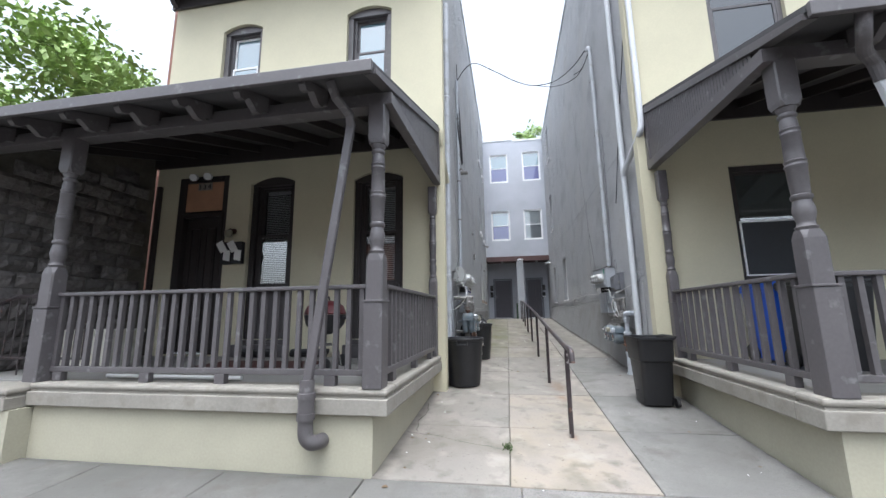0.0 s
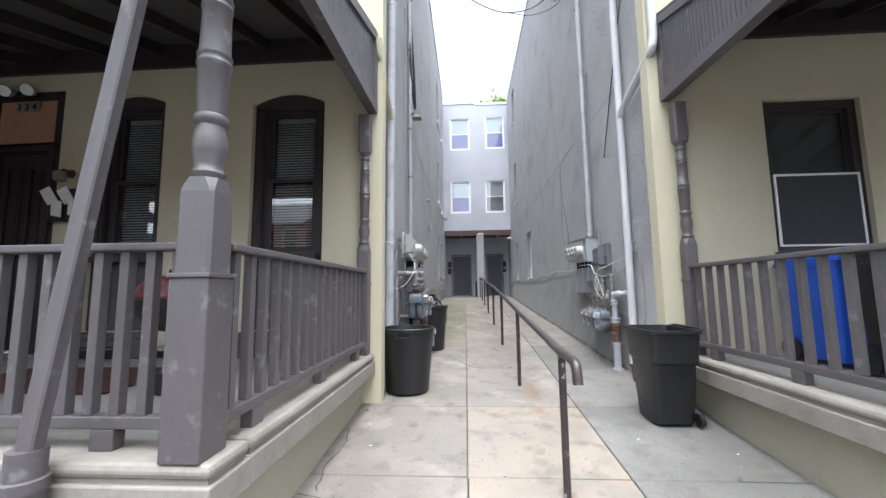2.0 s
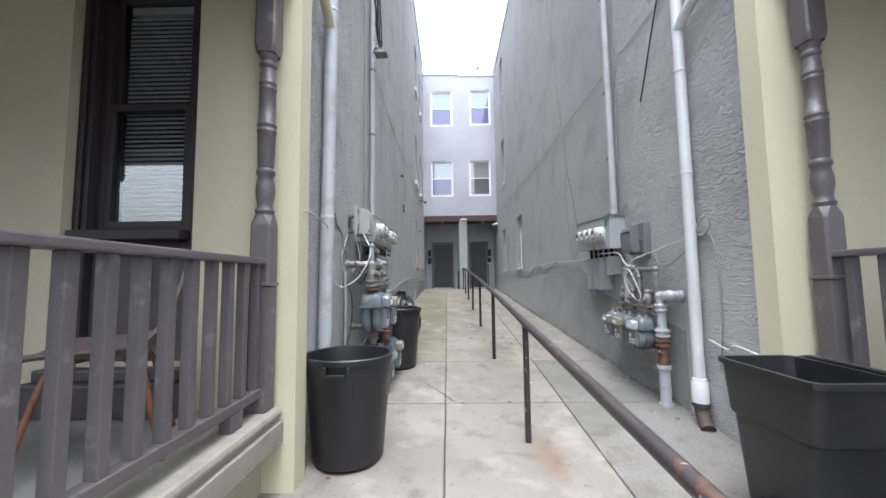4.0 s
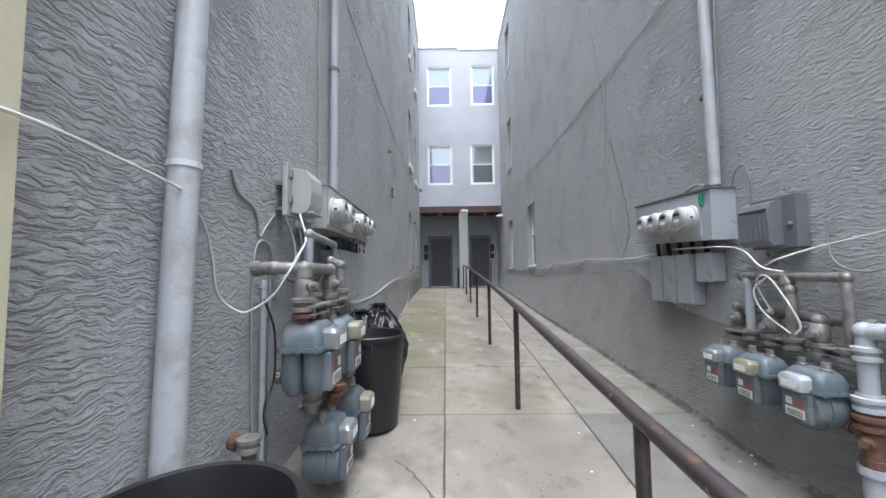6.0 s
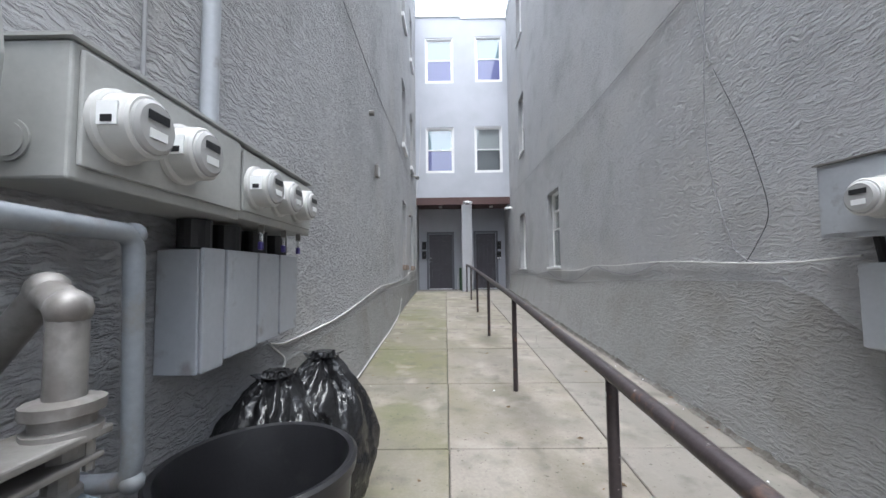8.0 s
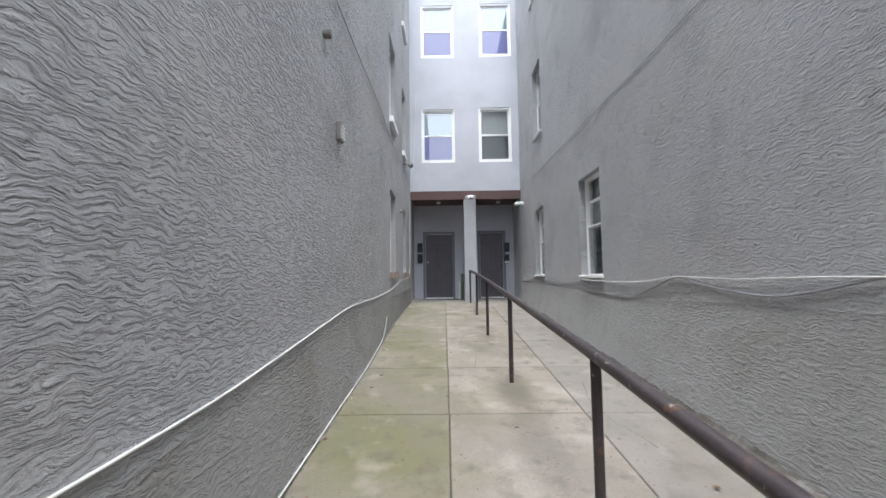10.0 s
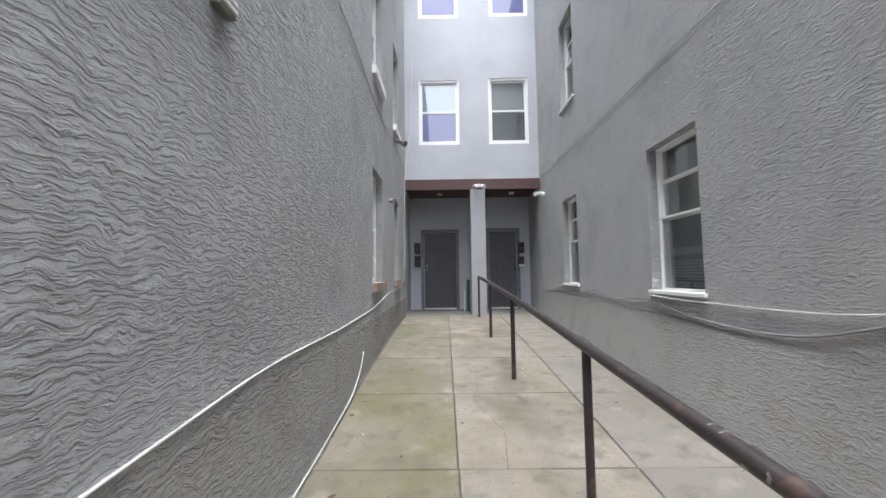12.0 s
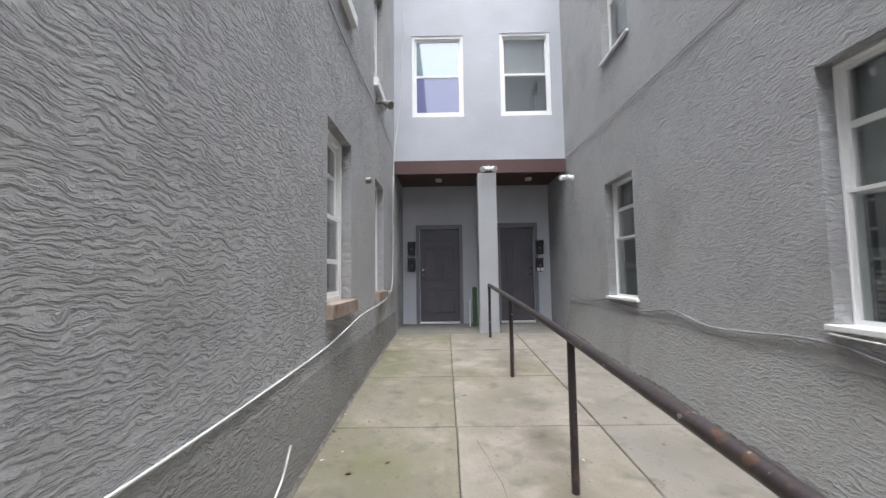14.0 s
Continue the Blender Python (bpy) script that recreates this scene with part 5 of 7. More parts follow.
bm = prism(bmesh.new(), [(-0.929, 2.105), (-0.87, 2.095), (-0.835, 2.115), (-0.818, 2.15), (-0.812, 2.23), (-0.822, 2.31), (-0.85, 2.355), (-0.929, 2.37)], "y", 7.04, 7.24)
part("lid", rel(bm, o), STEELW, t)
part("lip", rel(boxes((-0.85, -0.808, 7.05, 7.23, 2.098, 2.112), bevel=0.003), o), STEELW, t)
for z in (2.15, 2.30):
    part("standoff", rel(boxes((LX + 0.002, -0.961, 7.10, 7.20, z - 0.02, z)), o), GALV, t)
    part("hinge", rel(boxes((-0.955, -0.915, 7.005, 7.035, z, z + 0.05), bevel=0.006), o), GALV, t)
part("tab", rel(boxes((-0.90, -0.85, 7.20, 7.228, 2.07, 2.085), bevel=0.002), o), WHITE, t)

PURPLE = mat("purple_anodised_lock", (0.06, 0.045, 0.2), 0.35, metal=0.4, bump=0)
for y in (8.22, 8.44, 8.62):
    t = thing("padlock", "small purple padlock hanging under the meter cabinet", "padlock", "padlocks", at=(-0.855, y, 1.955))
    part("lock_body", boxes((-0.008, 0.008, -0.014, 0.014, 0.0, 0.034), bevel=0.004), PURPLE, t)
    part("shackle", tube(bmesh.new(), [(0, -0.009, 0.03), (0, -0.009, 0.075), (0, 0.009, 0.075), (0, 0.009, 0.03)], 0.003, 6), CHROME, t)
    part("hasp", boxes((-0.012, 0.012, -0.003, 0.003, 0.068, 0.115)), GALV, t)

c = thing("meter_cabinet", "grey enamelled electric meter cabinet under a pale conduit", "meter cabinet", "electric cabinets", at=(RX, 7.5, 1.95))
o = (RX, 7.5, 1.95)
bm = prism(bmesh.new(), [(7.50, 1.955), (7.50, 2.31), (8.53, 2.355), (8.53, 2.0)], "x", 1.79, RX - 0.005)
part("body", rel(bm, o), STEEL, c)
part("cover", rel(prism(bmesh.new(), [(7.60, 1.985), (7.60, 2.29), (8.51, 2.335), (8.51, 2.02)], "x", 1.782, 1.789), o), STEEL, c)
part("drip_edge", rel(prism(bmesh.new(), [(7.49, 2.312), (7.49, 2.320), (8.54, 2.365), (8.54, 2.357)], "x", 1.775, RX - 0.005), o), GALV, c)
part("hub", rel(lathe(bmesh.new(), [(0, 0.05), (0.03, 0.05), (0.035, 0.042)], (1.88, 7.60, 2.325), n=16), o), GALV, c)
part("tag", rel(boxes((1.775, 1.781, 7.56, 7.60, 2.21, 2.29)), o), mat("green_tag", (0.02, 0.25, 0.14), 0.6, bump=0), c, "green paper tag")
for y in (7.70, 7.88, 8.06, 8.24):
    electric_meter(1.781, y, 2.135 + (y - 7.7) * 0.03, -1)
for k, (a, b2) in enumerate(((7.86, 8.05), (8.055, 8.245), (8.25, 8.44))):
    t = thing("disconnect_box", "tall pale grey metal disconnect box under the meter cabinet", "electric box", "disconnect boxes", at=(RX, a, 1.5))
    part("body", rel(boxes((1.87, RX - 0.005, a, b2, 1.48, 1.87), bevel=0.005), (RX, a, 1.5)), STEEL, t)
    part("cover", rel(boxes((1.855, 1.869, a + 0.004, b2 - 0.004, 1.485, 1.875), bevel=0.004), (RX, a, 1.5)), STEEL, t)
    part("hasp", rel(boxes((1.86, 1.87, (a + b2) / 2 - 0.01, (a + b2) / 2 + 0.01, 1.44, 1.478)), (RX, a, 1.5)), GALV, t)
t = thing("junction_box", "small pale grey metal junction box beside the disconnect boxes", "electric box", at=(RX, 7.62, 1.66))
part("body", rel(boxes((1.87, RX - 0.005, 7.63, 7.79, 1.665, 1.87), bevel=0.005), (RX, 7.62, 1.66)), STEEL, t)
part("cover", rel(boxes((1.858, 1.869, 7.625, 7.795, 1.66, 1.875), bevel=0.003), (RX, 7.62, 1.66)), STEEL, t)
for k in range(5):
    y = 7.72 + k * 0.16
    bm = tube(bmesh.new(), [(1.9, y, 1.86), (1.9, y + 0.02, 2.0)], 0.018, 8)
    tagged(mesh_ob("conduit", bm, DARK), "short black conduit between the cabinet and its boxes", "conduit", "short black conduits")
t = thing("telephone_box", "dark grey telephone enclosure with a ribbed lid and a key lock", "telephone box", "telephone boxes", at=(RX, 7.0, 1.88))
o = (RX, 7.0, 1.88)
part("back_plate", rel(boxes((1.90, RX - 0.005, 6.98, 7.30, 1.865, 2.17), bevel=0.006), o), DARKSTEEL, t)
bm = prism(bmesh.new(), [(1.899, 1.885), (1.84, 1.88), (1.815, 1.91), (1.81, 2.07), (1.835, 2.13), (1.899, 2.15)], "y", 7.07, 7.295)
part("lid", rel(bm, o), DARKSTEEL, t)
for i in range(6):
    y = 7.09 + i * 0.033
    part("rib", rel(boxes((1.807, 1.814, y, y + 0.007, 1.92, 2.05)), o), DARKSTEEL, t)
part("lip", rel(boxes((1.805, 1.84, 7.08, 7.285, 2.09, 2.103), bevel=0.003), o), DARKSTEEL, t)
part("lock", rel(lathe(bmesh.new(), [(0, 0.014), (0.03, 0.014)], (1.90, 7.02, 2.0), (-1, 0, 0), 12), o), GALV, t)
t = thing("terminal", "small green cable terminal screwed to the grey wall", "cable terminal", at=(RX, 6.33, 2.0))
part("body", rel(boxes((1.93, RX - 0.004, 6.30, 6.36, 1.96, 2.07), bevel=0.004), (RX, 6.33, 2.0)), mat("faded_green_plastic", (0.14, 0.32, 0.24), 0.5, bump=0), t)
part("plate", rel(boxes((1.94, RX - 0.004, 6.25, 6.295, 1.98, 2.05), bevel=0.003), (RX, 6.33, 2.0)), STEEL, t)


# ---- gas meters and pipes ----
def union(bm, x, y, z, r=0.05):
    lathe(bm, [(-0.035, r * 0.8), (-0.03, r), (-0.012, r), (-0.008, r * 0.82), (0.008, r * 0.82), (0.012, r * 1.05), (0.03, r * 1.05), (0.035, r * 0.75)], (x, y, z), n=14)


LABEL = mat("white_label", (0.7, 0.7, 0.68), 0.6, vary=0.06, scale=9, bump=0)
LABELR = mat("faded_red_label", (0.24, 0.10, 0.085), 0.6, vary=0.1, scale=9, bump=0)
YELLOWED = mat("yellowed_plastic", (0.25, 0.24, 0.19), 0.5, vary=0.1, scale=9, stain=(0.17, 0.14, 0.08), stain_scale=9)
CLEARP = mat("silvered_index_cover", (0.26, 0.27, 0.28), 0.25, metal=0.3, vary=0.1, scale=12, bump=0)


def gas_meter(x, y, ztop, side, kind, cover, s=1.0):
    """Two connections on top; the index looks to the passage, which lies towards side."""
    word = "twin-lobed" if kind == "lobed" else "drum-bodied" if kind == "drum" else "square-bodied"
    m = thing("gas_meter", "weathered blue-grey %s gas meter with worn white labels" % word, "gas meter", "gas meters", at=(x, y, ztop - 0.30 * s))

    def P(name, bm, mt, parent=m, label=""):
        for v in bm.verts:
            v.co.z *= s
            v.co.y *= s
            v.co.x *= s * 0.82
        return part(name, bm, mt, parent, label)
    S = side
    # upper case
    bm = loft(bmesh.new(), [rr(-0.11, 0.11, -0.125, 0.125, 0.19, 0.04), rr(-0.11, 0.11, -0.125, 0.125, 0.235, 0.045), rr(-0.10, 0.10, -0.115, 0.115, 0.27, 0.05), rr(-0.07, 0.07, -0.09, 0.09, 0.295, 0.045)])
    smooth(P("upper_case", bm, GASBLUE), 45)
    bm = loft(bmesh.new(), [rr(-0.125, 0.125, -0.14, 0.14, 0.172, 0.045), rr(-0.125, 0.125, -0.14, 0.14, 0.189, 0.045)])
    for a in (-0.09, 0, 0.09):
        for yy in (-0.135, 0.135):
            lathe(bm, [(0.165, 0.009), (0.197, 0.009)], (a, yy, 0), n=6)
    P("flange", bm, GASBLUE)
    if kind == "drum":
        bm = lathe(bmesh.new(), [(-0.12, 0.08), (-0.115, 0.115), (-0.05, 0.13), (0.05, 0.13), (0.115, 0.115), (0.12, 0.08)], (0, 0, 0.085), (1, 0, 0), 28)
        smooth(P("lower_case", bm, GASBLUE), 40)
        bm = lathe(bmesh.new(), [(-0.012, 0.138), (0.012, 0.138)], (S * 0.03, 0, 0.085), (1, 0, 0), 28)
        P("rim", bm, GASBLUE)
    elif kind == "lobed":
        bm = bmesh.new()
        for yy in (-0.06, 0.06):
            pass
        for xx in (-0.056, 0.056):
            loft(bm, [rr(xx - 0.03, xx + 0.03, -0.09, 0.09, -0.02, 0.028), rr(xx - 0.05, xx + 0.05, -0.115, 0.115, 0.01, 0.045), rr(xx - 0.055, xx + 0.055, -0.122, 0.122, 0.06, 0.05), rr(xx - 0.055, xx + 0.055, -0.122, 0.122, 0.172, 0.05)])
        smooth(P("lower_case", bm, GASBLUE), 45)
    else:
        bm = loft(bmesh.new(), [rr(-0.08, 0.08, -0.09, 0.09, -0.01, 0.04), rr(-0.10, 0.10, -0.11, 0.11, 0.02, 0.04), rr(-0.10, 0.10, -0.11, 0.11, 0.172, 0.04)])
        smooth(P("lower_case", bm, GASBLUE), 45)
    x0, x1 = sorted((S * 0.126, S * 0.15))
    P("index_plate", boxes((S * 0.10 if S > 0 else x0, x1 if S > 0 else S * 0.10, -0.085, 0.085, 0.0, 0.165), bevel=0.006), GASBLUE)
    f0, f1 = sorted((S * 0.151, S * 0.154))
    P("label", boxes((f0, f1, -0.06, 0.06, 0.02, 0.07)), LABEL)
    P("label", boxes((f0, f1, -0.06, -0.005, 0.078, 0.12)), LABELR)
    P("label", boxes((f0, f1, 0.015, 0.055, 0.085, 0.125)), LABEL)
    P("label_bars", boxes(*[((f0 + S * 0.002, f1 + S * 0.002, -0.05, 0.05, 0.03 + i * 0.011, 0.034 + i * 0.011)) for i in range(3)]), BLACKP)
    b0, b1 = sorted((S * 0.08, S * 0.185))
    bm = loft(bmesh.new(), [rr(b0, b1, -0.075, 0.075, 0.175, 0.02), rr(b0, b1, -0.08, 0.08, 0.20, 0.02), rr(b0, b1, -0.08, 0.08, 0.245, 0.025), rr(b0 + 0.01, b1 - 0.015, -0.065, 0.065, 0.262, 0.025)])
    smooth(P("index_box", bm, cover), 40)
    g0, g1 = sorted((S * 0.1845, S * 0.1875))
    P("dial", boxes((g0, g1, -0.05, 0.05, 0.19, 0.23)), LABEL)
    for yy in (-0.075, 0.075):
        P("spigot", lathe(bmesh.new(), [(0.285, 0.03), (0.305, 0.03), (0.31, 0.024), (0.34, 0.024)], (0, yy, 0), n=12), RUST if kind == "lobed" else GALV)
    return m


def pipes(name, label, at, runs, unions=(), balls=()):
    """runs: (material, radius, points)."""
    t = thing(name, label, "gas pipe", at=at)
    for mt, rad, pts in runs:
        smooth(part("pipe", rel(tube(bmesh.new(), pts, rad, 12), at), mt, t), 50)
        for p in pts[1:-1]:
            bm = bmesh.new()
            bmesh.ops.create_icosphere(bm, subdivisions=2, radius=rad * 1.2)
            bmesh.ops.translate(bm, verts=bm.verts, vec=Vector(p))
            smooth(part("elbow", rel(bm, at), mt, t), 60)
        for p, q in ((pts[0], pts[1]), (pts[-1], pts[-2])):
            d = (Vector(q) - Vector(p)).normalized()
            bm = lathe(bmesh.new(), [(0.0, rad * 1.3), (0.035, rad * 1.3)], Vector(p) + d * 0.01, d, 12)
            part("collar", rel(bm, at), mt, t)
    for x, y, z, rad, mt in unions:
        bm = bmesh.new()
        union(bm, x, y, z, rad)
        smooth(part("union", rel(bm, at), mt, t), 35)
    for x, y, z, mt in balls:
        bm = lathe(bmesh.new(), [(-0.05, 0.028), (-0.03, 0.042), (0.03, 0.042), (0.05, 0.028)], (x, y, z), n=14)
        lathe(bm, [(0.0, 0.026), (0.05, 0.026), (0.055, 0.018), (0.08, 0.018)], (x, y, z), (1 if x < 0.5 else -1, -0.35, 0), 12)
        smooth(part("valve", rel(bm, at), mt, t), 40)
    return t


gx = -0.722
gas_meter(gx, 6.79, 1.525, 1, "lobed", CLEARP, 1.1)
gas_meter(gx + 0.02, 7.18, 1.50, 1, "square", YELLOWED, 1.05)
gas_meter(gx + 0.03, 6.98, 0.99, 1, "drum", CLEARP, 1.0)
gas_meter(gx + 0.05, 7.36, 1.02, 1, "square", YELLOWED, 1.0)
pipes("gas_pipes", "rusty and galvanised gas pipes with valves on the grey wall", (-0.9, 6.9, 1.7), [
    (GALV, 0.030, [(-0.955, 6.67, 1.775), (-0.85, 6.67, 1.775), (gx, 6.70, 1.775), (gx, 7.10, 1.775), (gx, 7.10, 1.62)]),
    (GALV, 0.034, [(gx, 6.70, 1.775), (gx, 6.70, 1.62)]),
    (RUST, 0.026, [(gx, 6.70, 1.62), (gx, 6.70, 1.56)]),
    (RUST, 0.026, [(gx, 7.10, 1.62), (gx + 0.01, 7.10, 1.53)]),
    (PAINTPIPE, 0.023, [(gx - 0.03, 6.845, 1.56), (gx - 0.03, 6.845, 1.955), (-0.83, 7.54, 1.955), (-0.83, 7.56, 1.36), (LX + 0.03, 7.58, 1.34)]),
    (GALV, 0.028, [(gx + 0.02, 7.26, 1.54), (gx + 0.02, 7.26, 1.80), (gx - 0.06, 7.30, 1.83), (LX + 0.05, 7.33, 1.60)]),
    (STEEL, 0.016, [(LX + 0.03, 6.92, 0.55), (LX + 0.03, 6.92, 1.72)]),
    (GALV, 0.026, [(gx - 0.03, 6.93, 1.16), (gx - 0.03, 6.91, 1.02)]),
    (RUST, 0.026, [(gx + 0.06, 7.06, 1.17), (gx + 0.04, 7.05, 1.02)]),
    (GALV, 0.024, [(gx + 0.05, 7.30, 1.18), (gx + 0.05, 7.29, 1.04)]),
    (GALV, 0.026, [(LX + 0.06, 7.0, 1.18), (gx - 0.03, 6.98, 1.185), (gx + 0.05, 7.30, 1.18)]),
    (RUST, 0.03, [(-0.93, 6.62, 0.80), (-0.93, 6.62, 0.98), (LX + 0.03, 6.64, 1.0)]),
    (GUTTER, 0.036, [(-0.93, 6.60, 0.90), (-0.92, 6.52, 0.84), (-0.92, 6.50, 0.48)]),
], unions=[(gx, 6.70, 1.60, 0.058, GALV), (gx - 0.03, 6.86, 1.62, 0.06, GALV), (gx, 7.10, 1.60, 0.055, GALV), (gx + 0.02, 7.26, 1.62, 0.052, GALV), (gx - 0.03, 6.92, 1.10, 0.052, GALV), (gx + 0.06, 7.06, 1.10, 0.05, RUST), (gx + 0.05, 7.30, 1.11, 0.05, GALV), (-0.93, 6.62, 0.99, 0.05, GALV), (gx, 6.70, 1.57, 0.05, RUST)],
    balls=[(gx, 6.70, 1.69, GALV), (gx, 7.10, 1.69, GALV)])
for a, b2 in ((6.66, 6.92), (7.06, 7.30)):
    bm = boxes((gx - 0.05, gx + 0.07, a, b2, 1.585, 1.60), (gx - 0.045, gx + 0.065, a + 0.01, b2 - 0.01, 1.548, 1.56), bevel=0.004)
    for u, v in ((gx - 0.035, a + 0.03), (gx + 0.055, a + 0.03), (gx - 0.035, b2 - 0.03), (gx + 0.055, b2 - 0.03)):
        lathe(bm, [(1.535, 0.008), (1.612, 0.008)], (u, v, 0), n=6)
    tagged(mesh_ob("meter_bar", bm, GALV), "galvanised meter bar clamped across the gas unions", "meter bar", "meter bars")

px = 1.84
gas_meter(px - 0.09, 6.79, 1.265, -1, "drum", STEEL, 0.84)
gas_meter(px - 0.09, 7.10, 1.265, -1, "square", YELLOWED, 0.84)
gas_meter(px - 0.07, 7.40, 1.265, -1, "square", CLEARP, 0.82)
pipes("gas_pipes", "grey painted gas pipes and valves on the grey wall", (1.86, 7.0, 1.6), [
    (GALV, 0.024, [(px + 0.05, 7.40, 1.705), (px + 0.02, 7.33, 1.705), (px, 6.69, 1.70), (px, 6.69, 1.33)]),
    (STEEL, 0.024, [(px + 0.02, 7.30, 1.70), (px + 0.02, 7.30, 1.33)]),
    (GALV, 0.028, [(px, 7.02, 1.70), (px + 0.0, 6.99, 1.63), (px, 6.985, 1.33)]),
    (GALV, 0.026, [(px + 0.06, 7.46, 1.33), (px + 0.06, 7.46, 1.50), (px + 0.07, 6.62, 1.475)]),
    (GALV, 0.026, [(px + 0.07, 7.13, 1.49), (px, 7.13, 1.49), (px, 7.13, 1.33)]),
    (GALV, 0.026, [(px + 0.07, 6.84, 1.485), (px, 6.84, 1.485), (px, 6.84, 1.33)]),
    (STEEL, 0.036, [(RX - 0.01, 6.50, 1.47), (px + 0.02, 6.52, 1.47), (px, 6.63, 1.46), (px, 6.63, 1.14)]),
    (RUST, 0.038, [(px, 6.63, 1.14), (px, 6.63, 0.86)]),
    (STEEL, 0.045, [(px, 6.63, 0.88), (px, 6.63, gz(6.6) - 0.02)]),
    (RUST, 0.03, [(px, 6.63, 1.0), (px - 0.01, 6.74, 1.03)]),
], unions=[(px, 6.69, 1.34, 0.05, GALV), (px, 6.84, 1.34, 0.05, GALV), (px, 6.985, 1.34, 0.048, GALV), (px, 7.13, 1.34, 0.048, GALV), (px + 0.02, 7.30, 1.34, 0.046, GALV), (px + 0.06, 7.46, 1.34, 0.046, GALV), (px, 6.63, 1.14, 0.06, STEEL), (px, 6.63, 1.36, 0.05, STEEL), (px, 6.63, 1.06, 0.062, RUST)],
    balls=[(px, 6.84, 1.42, GALV), (px, 7.13, 1.42, GALV), (px + 0.06, 7.46, 1.42, GALV), (px, 6.63, 0.98, RUST)])
for a, b2 in ((6.66, 6.87), (6.96, 7.16), (7.28, 7.48)):
    bm = boxes((px - 0.04, px + 0.05, a, b2, 1.35, 1.36), (px - 0.036, px + 0.046, a + 0.008, b2 - 0.008, 1.318, 1.328), bevel=0.003)
    for u, v in ((px - 0.028, a + 0.025), (px + 0.038, a + 0.025), (px - 0.028, b2 - 0.025), (px + 0.038, b2 - 0.025)):
        lathe(bm, [(1.308, 0.007), (1.369, 0.007)], (u, v, 0), n=6)
    tagged(mesh_ob("meter_bar", bm, GALV), "galvanised meter bar clamped across the gas unions", "meter bar", "meter bars")

# ---- conduits ----
s = thing("conduit", "dark grey electric conduit rising from the meter cabinet", "conduit", at=(-1.0, 8.08, 2.36))
o = (-1.0, 8.08, 2.36)
smooth(part("pipe", rel(tube(bmesh.new(), [(-1.0, 8.08, 2.35), (-1.0, 8.08, 6.9)], 0.034, 12), o), STEEL, s), 50)
for z in (2.4, 3.52, 4.4, 5.9):
    part("strap", rel(lathe(bmesh.new(), [(0, 0.042), (0.03, 0.042)], (-1.0, 8.08, z), n=12), o), GALV, s)
s = thing("conduit", "pale electric conduit rising to a service head", "conduit", at=(1.88, 7.60, 2.36))
o = (1.88, 7.60, 2.36)
smooth(part("pipe", rel(tube(bmesh.new(), [(1.88, 7.57, 2.35), (1.88, 7.62, 6.95)], 0.038, 14), o), PIPEG, s), 50)
bm = lathe(bmesh.new(), [(-0.02, 0.05), (0.03, 0.058), (0.07, 0.045), (0.09, 0.01)], (1.87, 7.66, 6.96), n=14)
part("weatherhead", rel(bm, o), GUTTER, s)
for z in (3.0, 3.8, 5.0, 6.2):
    part("strap", rel(lathe(bmesh.new(), [(0, 0.045), (0.025, 0.045)], (1.88, 7.60 + 0.06 * (z - 2.35) / 4.6, z), n=12), o), GALV, s)


# ---- cables ----
def C(pts, r, m, label):
    return cable("cable", pts, r, m, label)


def onwall(x, pts):
    return [(x, y, z) for y, z in pts]


C(onwall(LX + 0.008, [(8.72, 1.47), (9.0, 1.44), (9.95, 1.456), (10.6, 1.505), (11.5, 1.59), (12.33, 1.655), (13.6, 1.66), (14.9, 1.70)]) + [(LX + 0.075, 15.35, 1.80), (LX + 0.05, 16.0, 1.84), (LX + 0.075, 17.2, 1.90), (LX + 0.02, 17.9, 1.97), (LX + 0.015, 18.3, 2.05), (LX + 0.012, 18.45, 2.6), (LX + 0.012, 18.5, 3.6), (LX + 0.03, 18.6, 4.4), (LX + 0.12, 18.76, 5.4), (LX + 0.18, 18.78, 7.0)], 0.0065, CABLEW, "white cable stapled along the grey wall, sagging past the window sills")
C(onwall(LX + 0.008, [(8.72, 1.47), (8.9, 1.30), (8.3, 1.1), (7.9, 0.9), (7.5, 0.85)]), 0.007, CABLEW, "white cable dropping behind the bags to the meters")
C([(LX + 0.012 + foot_west(y), y, gz(y) + 0.02 + 0.008 * math.sin(y * 3)) for y in (8.9, 9.5, 10.5, 11.5, 12.5, 13.2)] + [(LX + 0.03 + foot_west(y), y, gz(y) + h) for y, h in ((13.7, 0.06), (14.1, 0.16), (14.25, 0.3))], 0.006, CABLEW, "dirty white cable lying along the foot of the wall")
C(onwall(RX - 0.02, [(8.5, 1.91), (9.05, 1.885), (10.26, 1.925), (11.2, 1.905), (11.9, 1.915), (12.5, 1.86), (13.4, 1.85)]) + [(RX - 0.06, 13.9, 1.86), (RX - 0.03, 14.3, 1.87)], 0.0058, CABLEW, "white cable running along the grey wall under the windows")
C(onwall(RX - 0.014, [(10.26, 1.925), (10.9, 1.80), (11.6, 1.86), (11.9, 1.91), (12.6, 1.72), (13.2, 1.69), (13.9, 1.74), (14.4, 1.82), (15.25, 1.775), (15.8, 1.86), (16.4, 1.80), (17.1, 1.88), (18.0, 1.80), (18.7, 1.86)]), 0.008, CABLEG, "painted grey cables sagging along the wall under the windows")
C(onwall(RX - 0.012, [(9.21, 1.9), (9.33, 2.0), (9.45, 2.3), (9.54, 2.66), (9.56, 3.1), (9.5, 3.9), (9.45, 4.17)]), 0.0035, CABLEG, "thin painted wire hanging down the grey wall")
